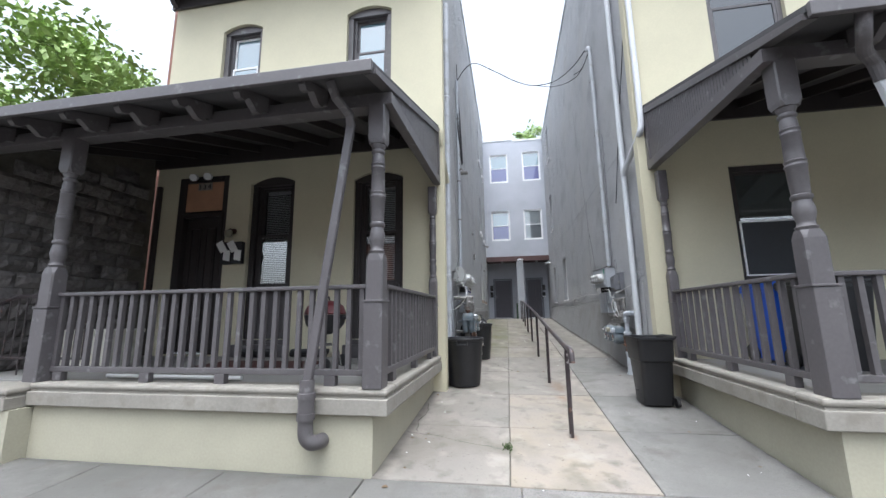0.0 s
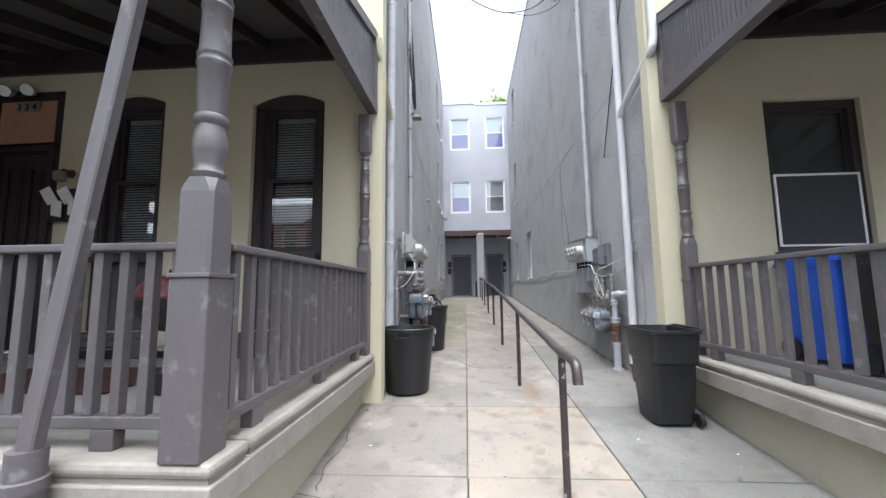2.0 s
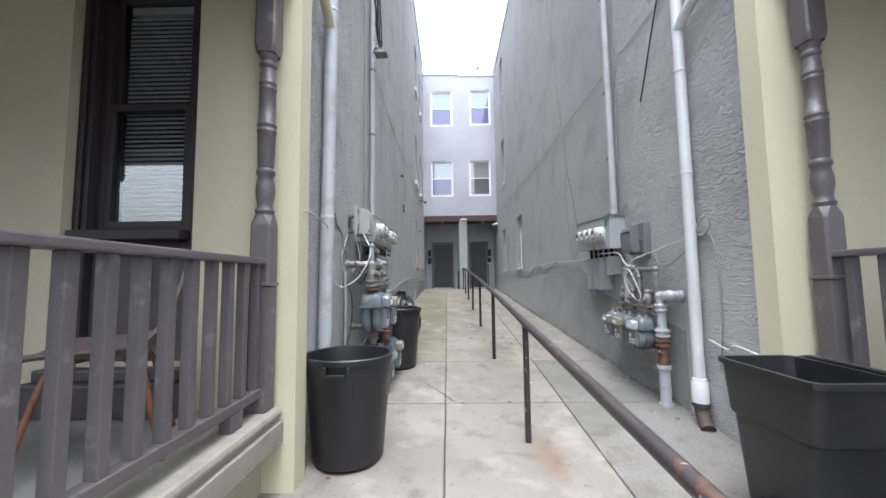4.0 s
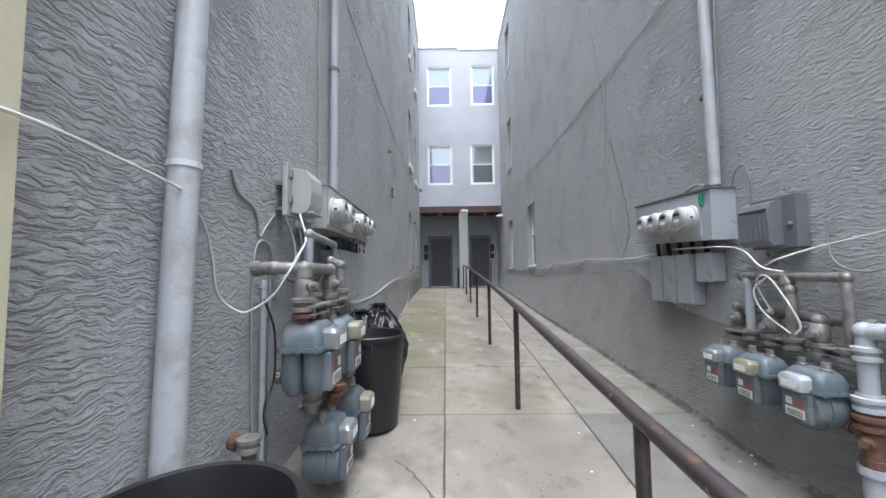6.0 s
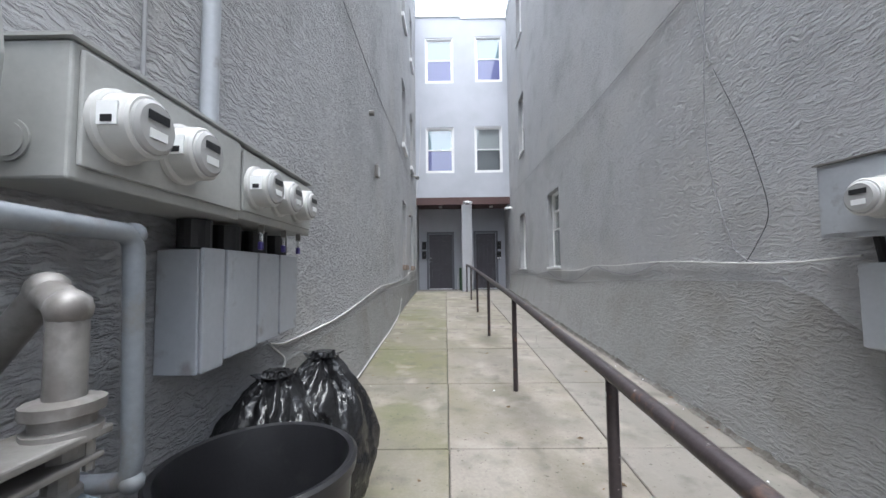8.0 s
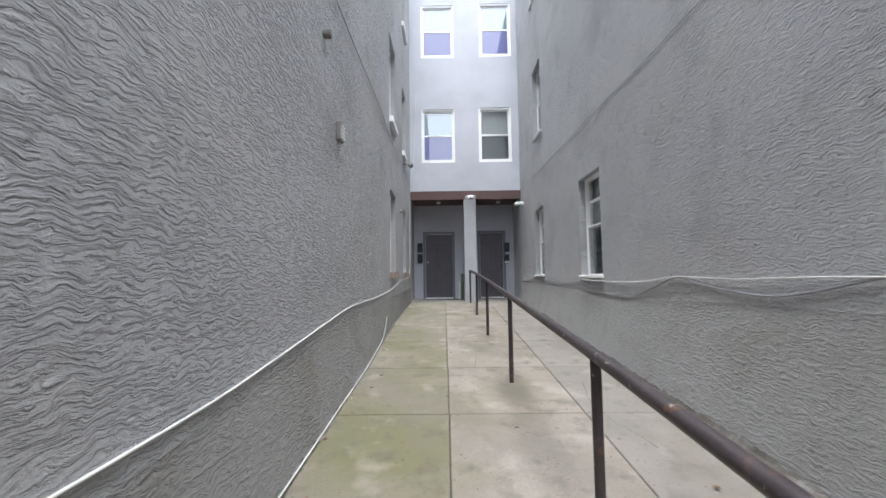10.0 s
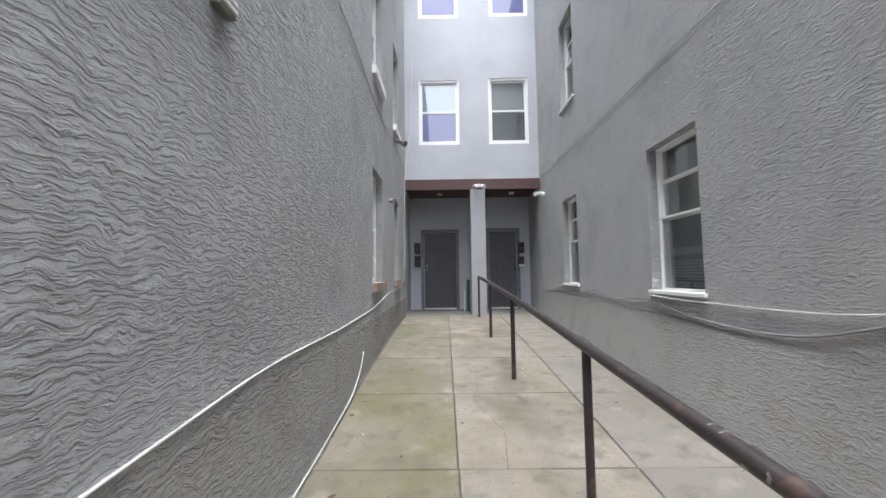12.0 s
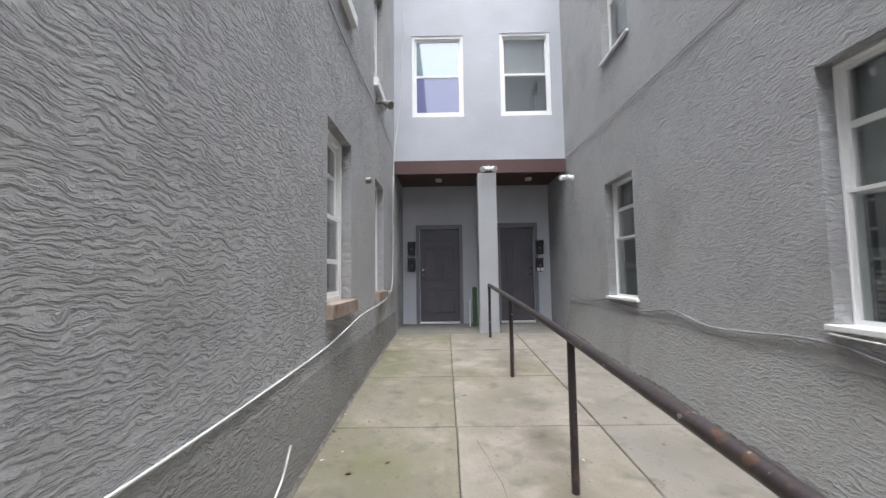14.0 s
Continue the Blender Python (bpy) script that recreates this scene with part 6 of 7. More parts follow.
C(onwall(RX - 0.012, [(9.23, 1.9), (9.13, 2.02), (9.03, 2.2), (9.09, 2.49), (9.22, 2.87), (9.44, 3.36)]), 0.0026, CABLEB, "thin dark wire end curling down the grey wall")
C(onwall(RX - 0.012, [(9.46, 3.42), (9.75, 4.6), (10.0, 5.6), (10.3, 7.0)]), 0.0035, CABLEG, "thin painted wire curving up the grey wall")
C(onwall(RX - 0.01, [(6.2, 4.16), (9.0, 4.165), (11.8, 4.11), (13.6, 4.15), (16.0, 4.18), (18.75, 4.22)]), 0.004, CABLEG, "painted cable running level along the grey wall")
C(onwall(LX + 0.01, [(8.12, 4.62), (8.8, 4.53), (10.5, 4.45), (12.26, 4.42), (13.9, 4.45), (15.3, 4.34), (17.1, 4.4), (18.7, 4.32)]), 0.004, CABLEG, "painted cable running level along the grey wall")
C(onwall(RX - 0.012, [(7.52, 2.33), (7.48, 2.42), (7.40, 2.44), (7.36, 2.3), (7.38, 2.0), (7.36, 1.92)]), 0.005, CABLEG, "painted cable looping beside the meter cabinet")
C(onwall(RX - 0.012, [(8.2, 2.36), (7.9, 2.42), (7.65, 2.42), (7.6, 3.2), (7.55, 5.0)]), 0.008, CABLEG, "painted cable rising above the meter cabinet")
C([(1.83, 8.0, 1.92), (1.80, 7.45, 1.90), (1.76, 7.2, 1.86), (1.74, 7.05, 1.76), (1.78, 6.95, 1.73)], 0.0058, CABLEW, "white cable looping out under the meter cabinet")
C([(1.80, 7.12, 1.75), (1.78, 6.98, 1.80), (1.88, 6.83, 1.86), (1.93, 6.45, 1.93), (1.94, 6.33, 1.96)], 0.0052, CABLEW, "white cable looping to the green terminal")
C([(1.84, 7.12, 1.50), (1.78, 7.14, 1.66), (1.77, 7.06, 1.71), (1.78, 6.98, 1.62), (1.80, 6.90, 1.46), (1.80, 6.93, 1.40)], 0.0052, CABLEW, "white cable loop hanging over the gas pipes")
C([(1.79, 7.08, 1.70), (1.77, 7.15, 1.62), (1.78, 7.1, 1.5), (1.80, 6.96, 1.40)], 0.0052, CABLEW, "second white cable loop hanging over the gas pipes")
C([(1.93, 6.86, 1.99), (1.93, 6.84, 1.80), (1.93, 6.72, 1.73), (1.93, 6.55, 1.76), (1.93, 6.3, 1.90), (1.94, 6.2, 2.05), (1.94, 6.12, 2.08), (1.94, 6.1, 2.0), (1.94, 6.18, 1.94), (1.94, 6.28, 1.98)], 0.006, CABLEG, "grey cable hanging in a curve below the telephone box")
C(onwall(RX - 0.01, [(6.28, 1.95), (6.1, 1.9), (6.05, 1.4), (6.1, 0.95)]), 0.006, CABLEG, "grey cable running down the wall")
C([(1.95, 6.2, 1.15), (1.95, 6.0, 1.11), (1.90, 5.86, 1.16), (1.85, 5.53, 1.14)], 0.006, CABLEW, "thin cable crossing from the grey wall to the cream corner")
# left cables
C([(-1.15, 5.40, 1.99), (-1.0, 5.50, 2.05), (-0.90, 5.58, 2.07), (-0.92, 5.9, 2.06), (-0.97, 6.28, 2.04)], 0.0052, CABLEW, "white cable tied from the porch post around the cream corner")
C(onwall(LX + 0.012, [(6.30, 2.03), (6.42, 1.97), (6.49, 1.82), (6.54, 1.66)]) + [(-0.98, 6.62, 1.575), (-0.90, 6.615, 1.60), (-0.82, 6.61, 1.66), (-0.76, 6.615, 1.755), (-0.74, 6.68, 1.84), (-0.76, 6.82, 1.93), (-0.87, 7.02, 2.09)], 0.0058, CABLEW, "white cable hanging in a deep loop beside the gas meters")
C(onwall(LX + 0.01, [(6.62, 2.24), (6.68, 2.15), (6.82, 2.10), (6.88, 2.03), (6.90, 1.95), (6.98, 2.02), (7.08, 2.10)]), 0.008, CABLEG, "painted cable snaking over the stucco to the telephone box")
C(onwall(LX + 0.014, [(6.88, 0.6), (6.84, 1.2), (6.83, 1.7), (6.85, 1.88), (6.93, 1.93), (7.02, 1.88), (7.08, 1.7), (7.1, 1.6)]), 0.008, CABLEG, "painted cable looping down behind the gas pipes")
C([(-0.98, 7.08, 2.1), (-0.94, 7.14, 1.9), (-0.95, 7.12, 1.8), (-1.0, 7.08, 1.72)], 0.0058, CABLEW, "white cable under the telephone box")
C([(-0.97, 7.2, 2.1), (-0.95, 7.26, 1.95), (-0.98, 7.26, 1.82), (-1.02, 7.22, 1.75)], 0.0052, CABLEW, "white cable under the telephone box")
C([(-0.99, 6.86, 1.62), (-0.96, 6.92, 1.45), (-0.97, 6.95, 1.2), (-0.98, 6.86, 1.05), (-0.98, 6.9, 0.92)], 0.006, CABLEB, "black cable curling down beside the gas meters")
C([(-0.93, 7.0, 1.72), (-0.70, 7.1, 1.60), (-0.78, 7.25, 1.57), (-0.70, 7.32, 1.62)], 0.006, CABLEB, "black cable end poking out from the gas meters")
C(onwall(LX + 0.01, [(7.02, 0.6), (7.03, 1.0), (7.03, 1.8)]), 0.008, CABLEG, "painted ground wire running down the wall")
C(onwall(LX + 0.012, [(7.35, 2.36), (7.6, 2.36), (7.78, 2.42), (7.8, 2.6), (7.78, 4.0), (7.75, 6.5)]), 0.008, CABLEG, "painted cable rising above the meter cabinet")
for dy, z0, z1, sag in ((0.05, 5.2, 7.3, 0.15), (0.18, 4.9, 7.2, 0.3), (0.32, 5.0, 6.9, 0.25)):
    C([(-1.0, 8.08, z1), (-0.98, 8.1 + dy, (z0 + z1) / 2), (-0.96, 8.2 + dy, z0 + 0.2), (-0.95, 8.15 + dy, z0), (-0.96, 8.05 + dy * 0.5, z0 + 0.15), (-0.99, 8.0, z0 + 0.8)], 0.011, CABLEB, "slack loop of black service cable on the conduit")
C([(-1.0, 8.06, 6.85), (-0.8, 8.0, 7.1), (-0.55, 8.0, 7.22), (-0.1, 8.0, 6.95), (0.35, 8.0, 6.65), (0.74, 8.0, 6.50), (1.2, 8.0, 6.55), (1.58, 7.9, 6.78), (1.80, 7.68, 6.97)], 0.010, CABLEB, "black service cable strung across the passage")
C([(0.78, 8.0, 6.49), (1.2, 8.0, 6.42), (1.60, 7.9, 6.50), (1.78, 7.7, 6.70), (1.86, 7.66, 6.93)], 0.007, CABLEB, "second black service cable to the service head")
C([(1.88, 7.66, 6.94), (1.78, 7.72, 6.7), (1.70, 7.8, 6.6), (1.6, 7.95, 6.62)], 0.009, CABLEB, "black service cable tail at the service head")
C([(1.95, 7.0, 3.4), (1.94, 6.4, 4.6), (1.92, 5.56, 6.2), (1.7, 5.0, 7.4)], 0.007, CABLEB, "thin black wire strung up to the roof")


# ---- lamps and cameras ----
def flood(x, y, z, side):
    t = thing("flood_light", "small grey floodlight on a bracket on the grey wall", "floodlight", "wall floodlights", at=(x, y, z))
    part("bracket", boxes((0, 0.06 * side, -0.025, 0.025, -0.03, 0.03) if side > 0 else (-0.06, 0, -0.025, 0.025, -0.03, 0.03), bevel=0.005), GALV, t)
    bm = lathe(bmesh.new(), [(0, 0.02), (0.1, 0.028), (0.14, 0.05), (0.2, 0.055), (0.2, 0.001)], (0.05 * side, 0, 0), (side * 0.8, -0.4, -0.5), 14)
    smooth(part("lamp_head", bm, GALV, t), 40)
    return t


flood(LX, 17.06, 4.53, 1)
t = thing("flood_light", "grey floodlight with a flat shade clamped to the conduit", "floodlight", "wall floodlights", at=(-0.98, 8.05, 4.60))
part("arm", tube(bmesh.new(), [(0, 0, 0.06), (0.05, -0.04, 0.10), (0.09, -0.06, 0.0)], 0.014, 8), GALV, t)
part("shade", boxes((0.04, 0.2, -0.18, -0.04, -0.07, -0.03), bevel=0.012), GALV, t)
t = thing("security_camera", "white twin-lamp security light on the pillar head", "security light", at=(0.6, BACK - 0.05, 4.05))
bm = lathe(bmesh.new(), [(0, 0.045), (0.04, 0.045), (0.05, 0.03)], (0, 0, 0.02), (0, -1, 0), 16)
part("mount", bm, WHITE, t)
for s in (-1, 1):
    bm = lathe(bmesh.new(), [(0, 0.02), (0.03, 0.045), (0.10, 0.05), (0.105, 0.001)], (s * 0.05, -0.06, 0.01), (s * 0.6, -0.7, -0.35), 16)
    smooth(part("lamp_head", bm, WHITE, t), 40)
t = thing("security_camera", "white bullet security camera on the grey wall above the recess", "security camera", at=(RX, 18.42, 3.80))
part("mount", lathe(bmesh.new(), [(0, 0.05), (0.03, 0.05), (0.035, 0.02), (0.1, 0.02)], (0, 0, 0), (-1, 0, 0), 16), WHITE, t)
smooth(part("camera_body", lathe(bmesh.new(), [(0, 0.04), (0.22, 0.045), (0.24, 0.03)], (-0.04, 0.06, 0.03), (-0.75, -0.5, -0.2), 16), WHITE, t), 40)
t = thing("vent", "small white vent cover on the grey stucco wall", "vent cover", at=(LX, 11.8, 3.24))
part("frame", boxes((0.003, 0.05, -0.06, 0.06, -0.08, 0.09), bevel=0.01), GALV, t)
for i in range(4):
    part("slat", boxes((0.05, 0.06, -0.045, 0.045, -0.06 + i * 0.033, -0.045 + i * 0.033)), WHITE, t)
for y, z in ((11.4, 3.9), (16.4, 3.3)):
    t = thing("pipe_stub", "small painted pipe stub poking out of the grey wall", "pipe stub", "pipe stubs", at=(LX, y, z))
    part("stub", lathe(bmesh.new(), [(0, 0.035), (0.06, 0.035), (0.065, 0.02)], (0, 0, 0), (1, 0, 0), 12), GALV, t)
for x in (-0.28, 1.42):
    t = thing("ceiling_light", "small square ceiling light, unlit, in the recess ceiling", "ceiling light", "recess ceiling lights", at=(x, 19.3, 4.06))
    part("base", boxes((-0.07, 0.07, -0.07, 0.07, -0.02, -0.001), bevel=0.004), BLACKP, t)
    part("diffuser", boxes((-0.055, 0.055, -0.055, 0.055, -0.075, -0.021), bevel=0.012), LABEL, t)
for x, z, n in ((-0.87, 2.63, 0), (-0.87, 2.30, 0), (1.75, 2.62, 0), (1.74, 2.26, 1)):
    t = thing("mailbox", "small black metal mailbox beside the recess door" + (", with white number stickers" if n else ""), "mailbox", "mailboxes by the recess doors", at=(x, DOORY, z))
    part("body", boxes((-0.075, 0.075, -0.09, -0.004, 0, 0.25), bevel=0.01), BLACKP, t)
    part("lid", boxes((-0.08, 0.08, -0.10, -0.004, 0.252, 0.275), bevel=0.006), BLACKP, t)
    part("badge", boxes((-0.01, 0.01, -0.094, -0.0905, 0.11, 0.14)), CHROME, t)
    if n:
        part("sticker", boxes((-0.06, 0.0, -0.094, -0.0905, 0.01, 0.08), (0.015, 0.07, -0.094, -0.0905, 0.01, 0.08)), WHITE, t)
t = thing("broom", "small green dustpan and stick leaning in the corner by the pillar", "dustpan", at=(0.36, 19.55, gz(19.5)))
part("stick", tube(bmesh.new(), [(-0.08, 0, 0.0), (-0.07, 0.1, 0.5)], 0.01, 8), WHITE, t)
part("pan", boxes((-0.02, 0.06, -0.05, 0.05, 0.0, 0.75), bevel=0.01), mat("dull_green_plastic", (0.05, 0.1, 0.05), 0.6, bump=0), t)


# ---- porch things ----
t = thing("porch_lamp", "small brass wall lamp beside the front door, unlit", "wall lamp", at=(-4.435, HY, 2.89))
part("plate", lathe(bmesh.new(), [(0, 0.05), (0.02, 0.045)], (0, 0, 0), (0, -1, 0), 16), SOFFIT, t)
part("arm", tube(bmesh.new(), [(0, -0.01, 0), (0, -0.08, 0.03), (0.0, -0.12, 0.0)], 0.012, 8), SOFFIT, t)
smooth(part("shade", lathe(bmesh.new(), [(-0.12, 0.03), (-0.10, 0.055), (-0.02, 0.06), (0.0, 0.03)], (0, -0.12, 0.0), n=14), YELLOWED, t), 40)
t = thing("door_light", "twin white floodlight heads mounted over the front door", "floodlight", at=(-4.98, HY, 3.84))
part("mount", boxes((-0.16, 0.06, -0.06, -0.002, -0.03, 0.03), bevel=0.01), BLACKP, t)
for x in (-0.22, 0.05):
    smooth(part("lamp_head", lathe(bmesh.new(), [(0, 0.03), (0.03, 0.055), (0.11, 0.06), (0.11, 0.001)], (x, -0.06, 0.02), (0.3, -0.8, -0.3), 16), WHITE, t), 40)
for x in (-4.49, -4.295):
    t = thing("mailbox", "black wall mailbox stuffed with white papers on the cream wall", "mailbox", "mailboxes on the porch", at=(x, HY, 2.34))
    part("body", boxes((-0.09, 0.09, -0.09, -0.003, 0, 0.36), bevel=0.012), BLACKP, t)
    for k, (dx, dz, tilt) in enumerate(((-0.02, 0.2, 25), (0.04, 0.05, -12))):
        p = part("paper", boxes((-0.06, 0.06, -0.004, 0.004, 0, 0.17)), LABEL, t)
        p.matrix_local = pose(dx, -0.10 - 0.01 * k, dz, 12, tilt if x < -4.5 else -tilt, 0)

t = thing("rug", "dark red woven rug on the porch floor", "rug", at=(-2.9, 4.4, 0.9))
part("mat", boxes((-0.95, 0.5, -0.4, 0.42, 0, 0.012), bevel=0.004), mat("dark_red_rug", (0.06, 0.018, 0.016), 0.95, vary=0.25, scale=9, fine=150, bump=0.6), t)
t = thing("planter", "grimy white plastic cooler tub standing on the porch", "cooler", at=(-5.05, 4.05, 0.898))
bm = loft(bmesh.new(), [rr(-0.36, 0.36, -0.17, 0.17, 0.03, 0.04), rr(-0.42, 0.42, -0.2, 0.2, 0.42, 0.04), rr(-0.45, 0.45, -0.22, 0.22, 0.425, 0.04), rr(-0.45, 0.45, -0.22, 0.22, 0.47, 0.04)])
smooth(part("tub", bm, mat("grimy_white_plastic", (0.5, 0.49, 0.43), 0.5, vary=0.1, scale=4, stain=(0.28, 0.25, 0.17), stain_scale=4, stain_lo=0.5, stain_hi=0.7), t), 35)
part("base", boxes((-0.3, 0.3, -0.15, 0.15, 0.0, 0.03)), BLACKP, t)
bm = tube(bmesh.new(), [(-4.1, 3.42, 0.925), (-2.55, 3.40, 0.925)], 0.018, 10)
tagged(mesh_ob("pole", bm, WHITE), "white plastic pole lying on the porch floor", "pole")
for x, w_, y in ((-2.95, 0.55, 5.36), (-3.75, 0.5, 5.30)):
    t = thing("rolled_mat", "rolled black rubber mat lying against the cream wall", "rolled mat", "rolled mats", at=(x, y, 0.898))
    bm = bmesh.new()
    for k in range(3):
        lathe(bm, [(-w_ / 2, 0.001), (-w_ / 2, 0.055 - 0.012 * k), (w_ / 2, 0.055 - 0.012 * k), (w_ / 2, 0.001)], (k * 0.03, -0.03 * k, 0.058 + 0.02 * k), (1, 0.05 * k, 0), 14)
    part("roll", bm, BLACKP, t)

g = thing("kettle_grill", "round kettle grill with faded red lid and black bowl", "grill", at=(-2.12, 4.2, 0.898))
RED = mat("faded_red_enamel", (0.10, 0.02, 0.024), 0.35, vary=0.2, scale=5, stain=(0.22, 0.12, 0.11), stain_scale=4, stain_lo=0.5, stain_hi=0.7)
smooth(part("lid", lathe(bmesh.new(), [(0.64, 0.275), (0.655, 0.28), (0.67, 0.27), (0.74, 0.235), (0.79, 0.16), (0.81, 0.06), (0.812, 0.001)], n=32), RED, g, "faded red enamel lid"), 40)
smooth(part("bowl", lathe(bmesh.new(), [(0.40, 0.001), (0.405, 0.08), (0.44, 0.17), (0.52, 0.245), (0.60, 0.27), (0.635, 0.275), (0.638, 0.26)], n=32), BLACKP, g, "black enamel bowl"), 40)
part("handle", tube(bmesh.new(), [(0.27, -0.06, 0.60), (0.34, -0.06, 0.60), (0.34, 0.06, 0.60), (0.27, 0.06, 0.60)], 0.016, 10), BLACKP, g)
part("lid_handle", tube(bmesh.new(), [(-0.05, 0, 0.80), (-0.05, 0, 0.85), (0.05, 0, 0.85), (0.05, 0, 0.80)], 0.01, 8), BLACKP, g)
for a in (-60, 60, 180):
    ca, sa = math.cos(radians(a)), math.sin(radians(a))
    part("leg", tube(bmesh.new(), [(ca * 0.16, sa * 0.16, 0.46), (ca * 0.28, sa * 0.28, 0.01)], 0.011, 8), CHROME, g)
for sa in (-1, 1):
    smooth(part("wheel", lathe(bmesh.new(), [(0, 0.05), (0.004, 0.075), (0.03, 0.075), (0.034, 0.05)], (0.14, sa * 0.27, 0.078), (0, 1, 0), 18), BLACKP, g), 40)
bm = lathe(bmesh.new(), [(0, 0.1), (0.03, 0.1)], (0, 0, 0.27), n=20)
part("ash_pan", bm, GALV, g)

for q in g.children:
    q.scale = (0.86, 0.86, 0.96)

c = thing("shell_chair", "worn moulded shell chair, faded reddish-grey, on bent rusty legs", "chair", at=(-1.5, 4.88, 0.898), rz=-58)
SEATC = mat("faded_red_vinyl", (0.15, 0.11, 0.112), 0.55, vary=0.15, scale=6, stain=(0.1, 0.085, 0.09), stain_scale=5)
LEGC = mat("rusty_bent_leg", (0.2, 0.085, 0.045), 0.6, vary=0.3, scale=14, fine=60, bump=0.2)
bm = bmesh.new()
line = spline([(0, -0.25, 0.425), (0, -0.18, 0.44), (0, 0.0, 0.425), (0, 0.14, 0.435), (0, 0.215, 0.50), (0, 0.255, 0.63), (0, 0.30, 0.86)], 4)
for off in (0.0, 1.0):
    rows = []
    for i, p in enumerate(line):
        u = i / (len(line) - 1)
        d = (line[min(i + 1, len(line) - 1)] - line[max(i - 1, 0)]).normalized()
        nrm = Vector((0, -d.z, d.y))
        hw = 0.215 + 0.02 * math.sin(math.pi * u) - 0.07 * max(0, u - 0.6) / 0.4
        rows.append([bm.verts.new(p + Vector((hw * k / 5 * (1 - 0.12 * max(0, u - 0.9) * 10 * (abs(k) / 5) ** 2), 0, 0)) + nrm * (0.05 * math.sin(math.pi * min(1, u * 1.1)) * abs(k / 5) ** 3 + 0.014 * off)) for k in range(-5, 6)])
    for p, q in zip(rows, rows[1:]):
        for k in range(10):
            bm.faces.new((p[k], p[k + 1], q[k + 1], q[k]))
    edge = rows[0] + [r_[-1] for r_ in rows[1:]] + rows[-1][-2::-1] + [r_[0] for r_ in rows[-2:0:-1]]
    if off:
        for k in range(len(edge)):
            bm.faces.new((first[k], first[(k + 1) % len(edge)], edge[(k + 1) % len(edge)], edge[k]))
    first = edge
smooth(part("shell", bm, SEATC, c), 60)
for sx in (-1, 1):
    for sy in (-1, 1):
        leg = spline([(sx * 0.10, sy * 0.08, 0.415), (sx * 0.155, sy * 0.13, 0.40), (sx * 0.175, sy * 0.16, 0.33), (sx * 0.21, sy * 0.20, 0.15), (sx * 0.235, sy * 0.235, 0.01)], 5)
        smooth(part("leg", tube(bmesh.new(), leg, 0.012, 8, False), LEGC, c), 60)


def recycling_bin(x, y, m, label, h=0.92):
    b = thing("wheeled_cart", label, "wheeled cart", at=(x, y, 0.898))
    bm = loft(bmesh.new(), [rr(-0.19, 0.19, -0.22, 0.22, 0.04, 0.03), rr(-0.235, 0.235, -0.28, 0.28, h - 0.12, 0.035), rr(-0.25, 0.25, -0.295, 0.295, h - 0.12, 0.035), rr(-0.25, 0.25, -0.295, 0.295, h - 0.08, 0.035)])
    smooth(part("body", bm, m, b), 30)
    bm = loft(bmesh.new(), [rr(-0.255, 0.255, -0.32, 0.30, h - 0.078, 0.04), rr(-0.255, 0.255, -0.32, 0.30, h - 0.05, 0.04), rr(-0.21, 0.21, -0.26, 0.25, h - 0.005, 0.04)])
    smooth(part("lid", bm, m, b), 30)
    for s in (-1, 1):
        part("wheel", lathe(bmesh.new(), [(0, 0.06), (0.004, 0.1), (0.04, 0.1), (0.044, 0.06)], (s * 0.21 - 0.02, 0.22, 0.1), (1, 0, 0), 18), BLACKP, b)
    part("handle", tube(bmesh.new(), [(-0.2, 0.29, h - 0.12), (-0.2, 0.36, h - 0.08), (0.2, 0.36, h - 0.08), (0.2, 0.29, h - 0.12)], 0.014, 8), m, b)
    return b


recycling_bin(3.06, 5.03, BLUEP, "bright blue wheeled recycling cart, lid shut, on the porch")
recycling_bin(3.06, 4.38, BLACKP, "black wheeled trash cart, lid shut, beside the blue cart")


# ---- fronts: cornices, roofs, neighbour ----
def cornice(name, x0, x1, z, label):
    t = thing(name, label, "cornice", "cornices", at=((x0 + x1) / 2, HY, z))
    h = (x1 - x0) / 2
    # soffit, frieze and brackets are darker than the crown
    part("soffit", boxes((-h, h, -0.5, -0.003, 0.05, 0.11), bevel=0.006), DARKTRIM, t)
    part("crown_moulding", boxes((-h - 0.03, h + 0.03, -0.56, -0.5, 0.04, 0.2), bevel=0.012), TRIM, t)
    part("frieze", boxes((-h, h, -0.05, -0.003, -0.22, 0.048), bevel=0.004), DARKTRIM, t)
    n = int(2 * h / 0.95)
    for i in range(n + 1):
        x = -h + 0.1 + i * (2 * h - 0.2) / n
        bm = prism(bmesh.new(), [(-0.052, -0.2), (-0.052, 0.045), (-0.46, 0.045), (-0.45, -0.02), (-0.36, -0.06), (-0.2, -0.08), (-0.12, -0.17)], "x", x - 0.05, x + 0.05)
        part("bracket", bm, DARKTRIM, t)
    return t


cornice("cornice", -6.1, -0.98, 7.5, "dark bracketed wooden cornice over the cream upper floor")
cornice("cornice", 1.98, 9.5, 7.5, "dark bracketed wooden cornice over the cream upper floor")
setting("mansard_west", prism(bmesh.new(), [(HY - 0.05, 7.62), (HY + 0.5, 10.5), (HY + 0.7, 10.5), (HY + 0.3, 7.62)], "x", -6.1, LX - WT), ROOFING, "dark slate mansard")
setting("mansard_east", prism(bmesh.new(), [(HY - 0.05, 7.62), (HY + 0.5, 10.3), (HY + 0.7, 10.3), (HY + 0.3, 7.62)], "x", RX + WT, 9.5), ROOFING, "dark slate mansard")
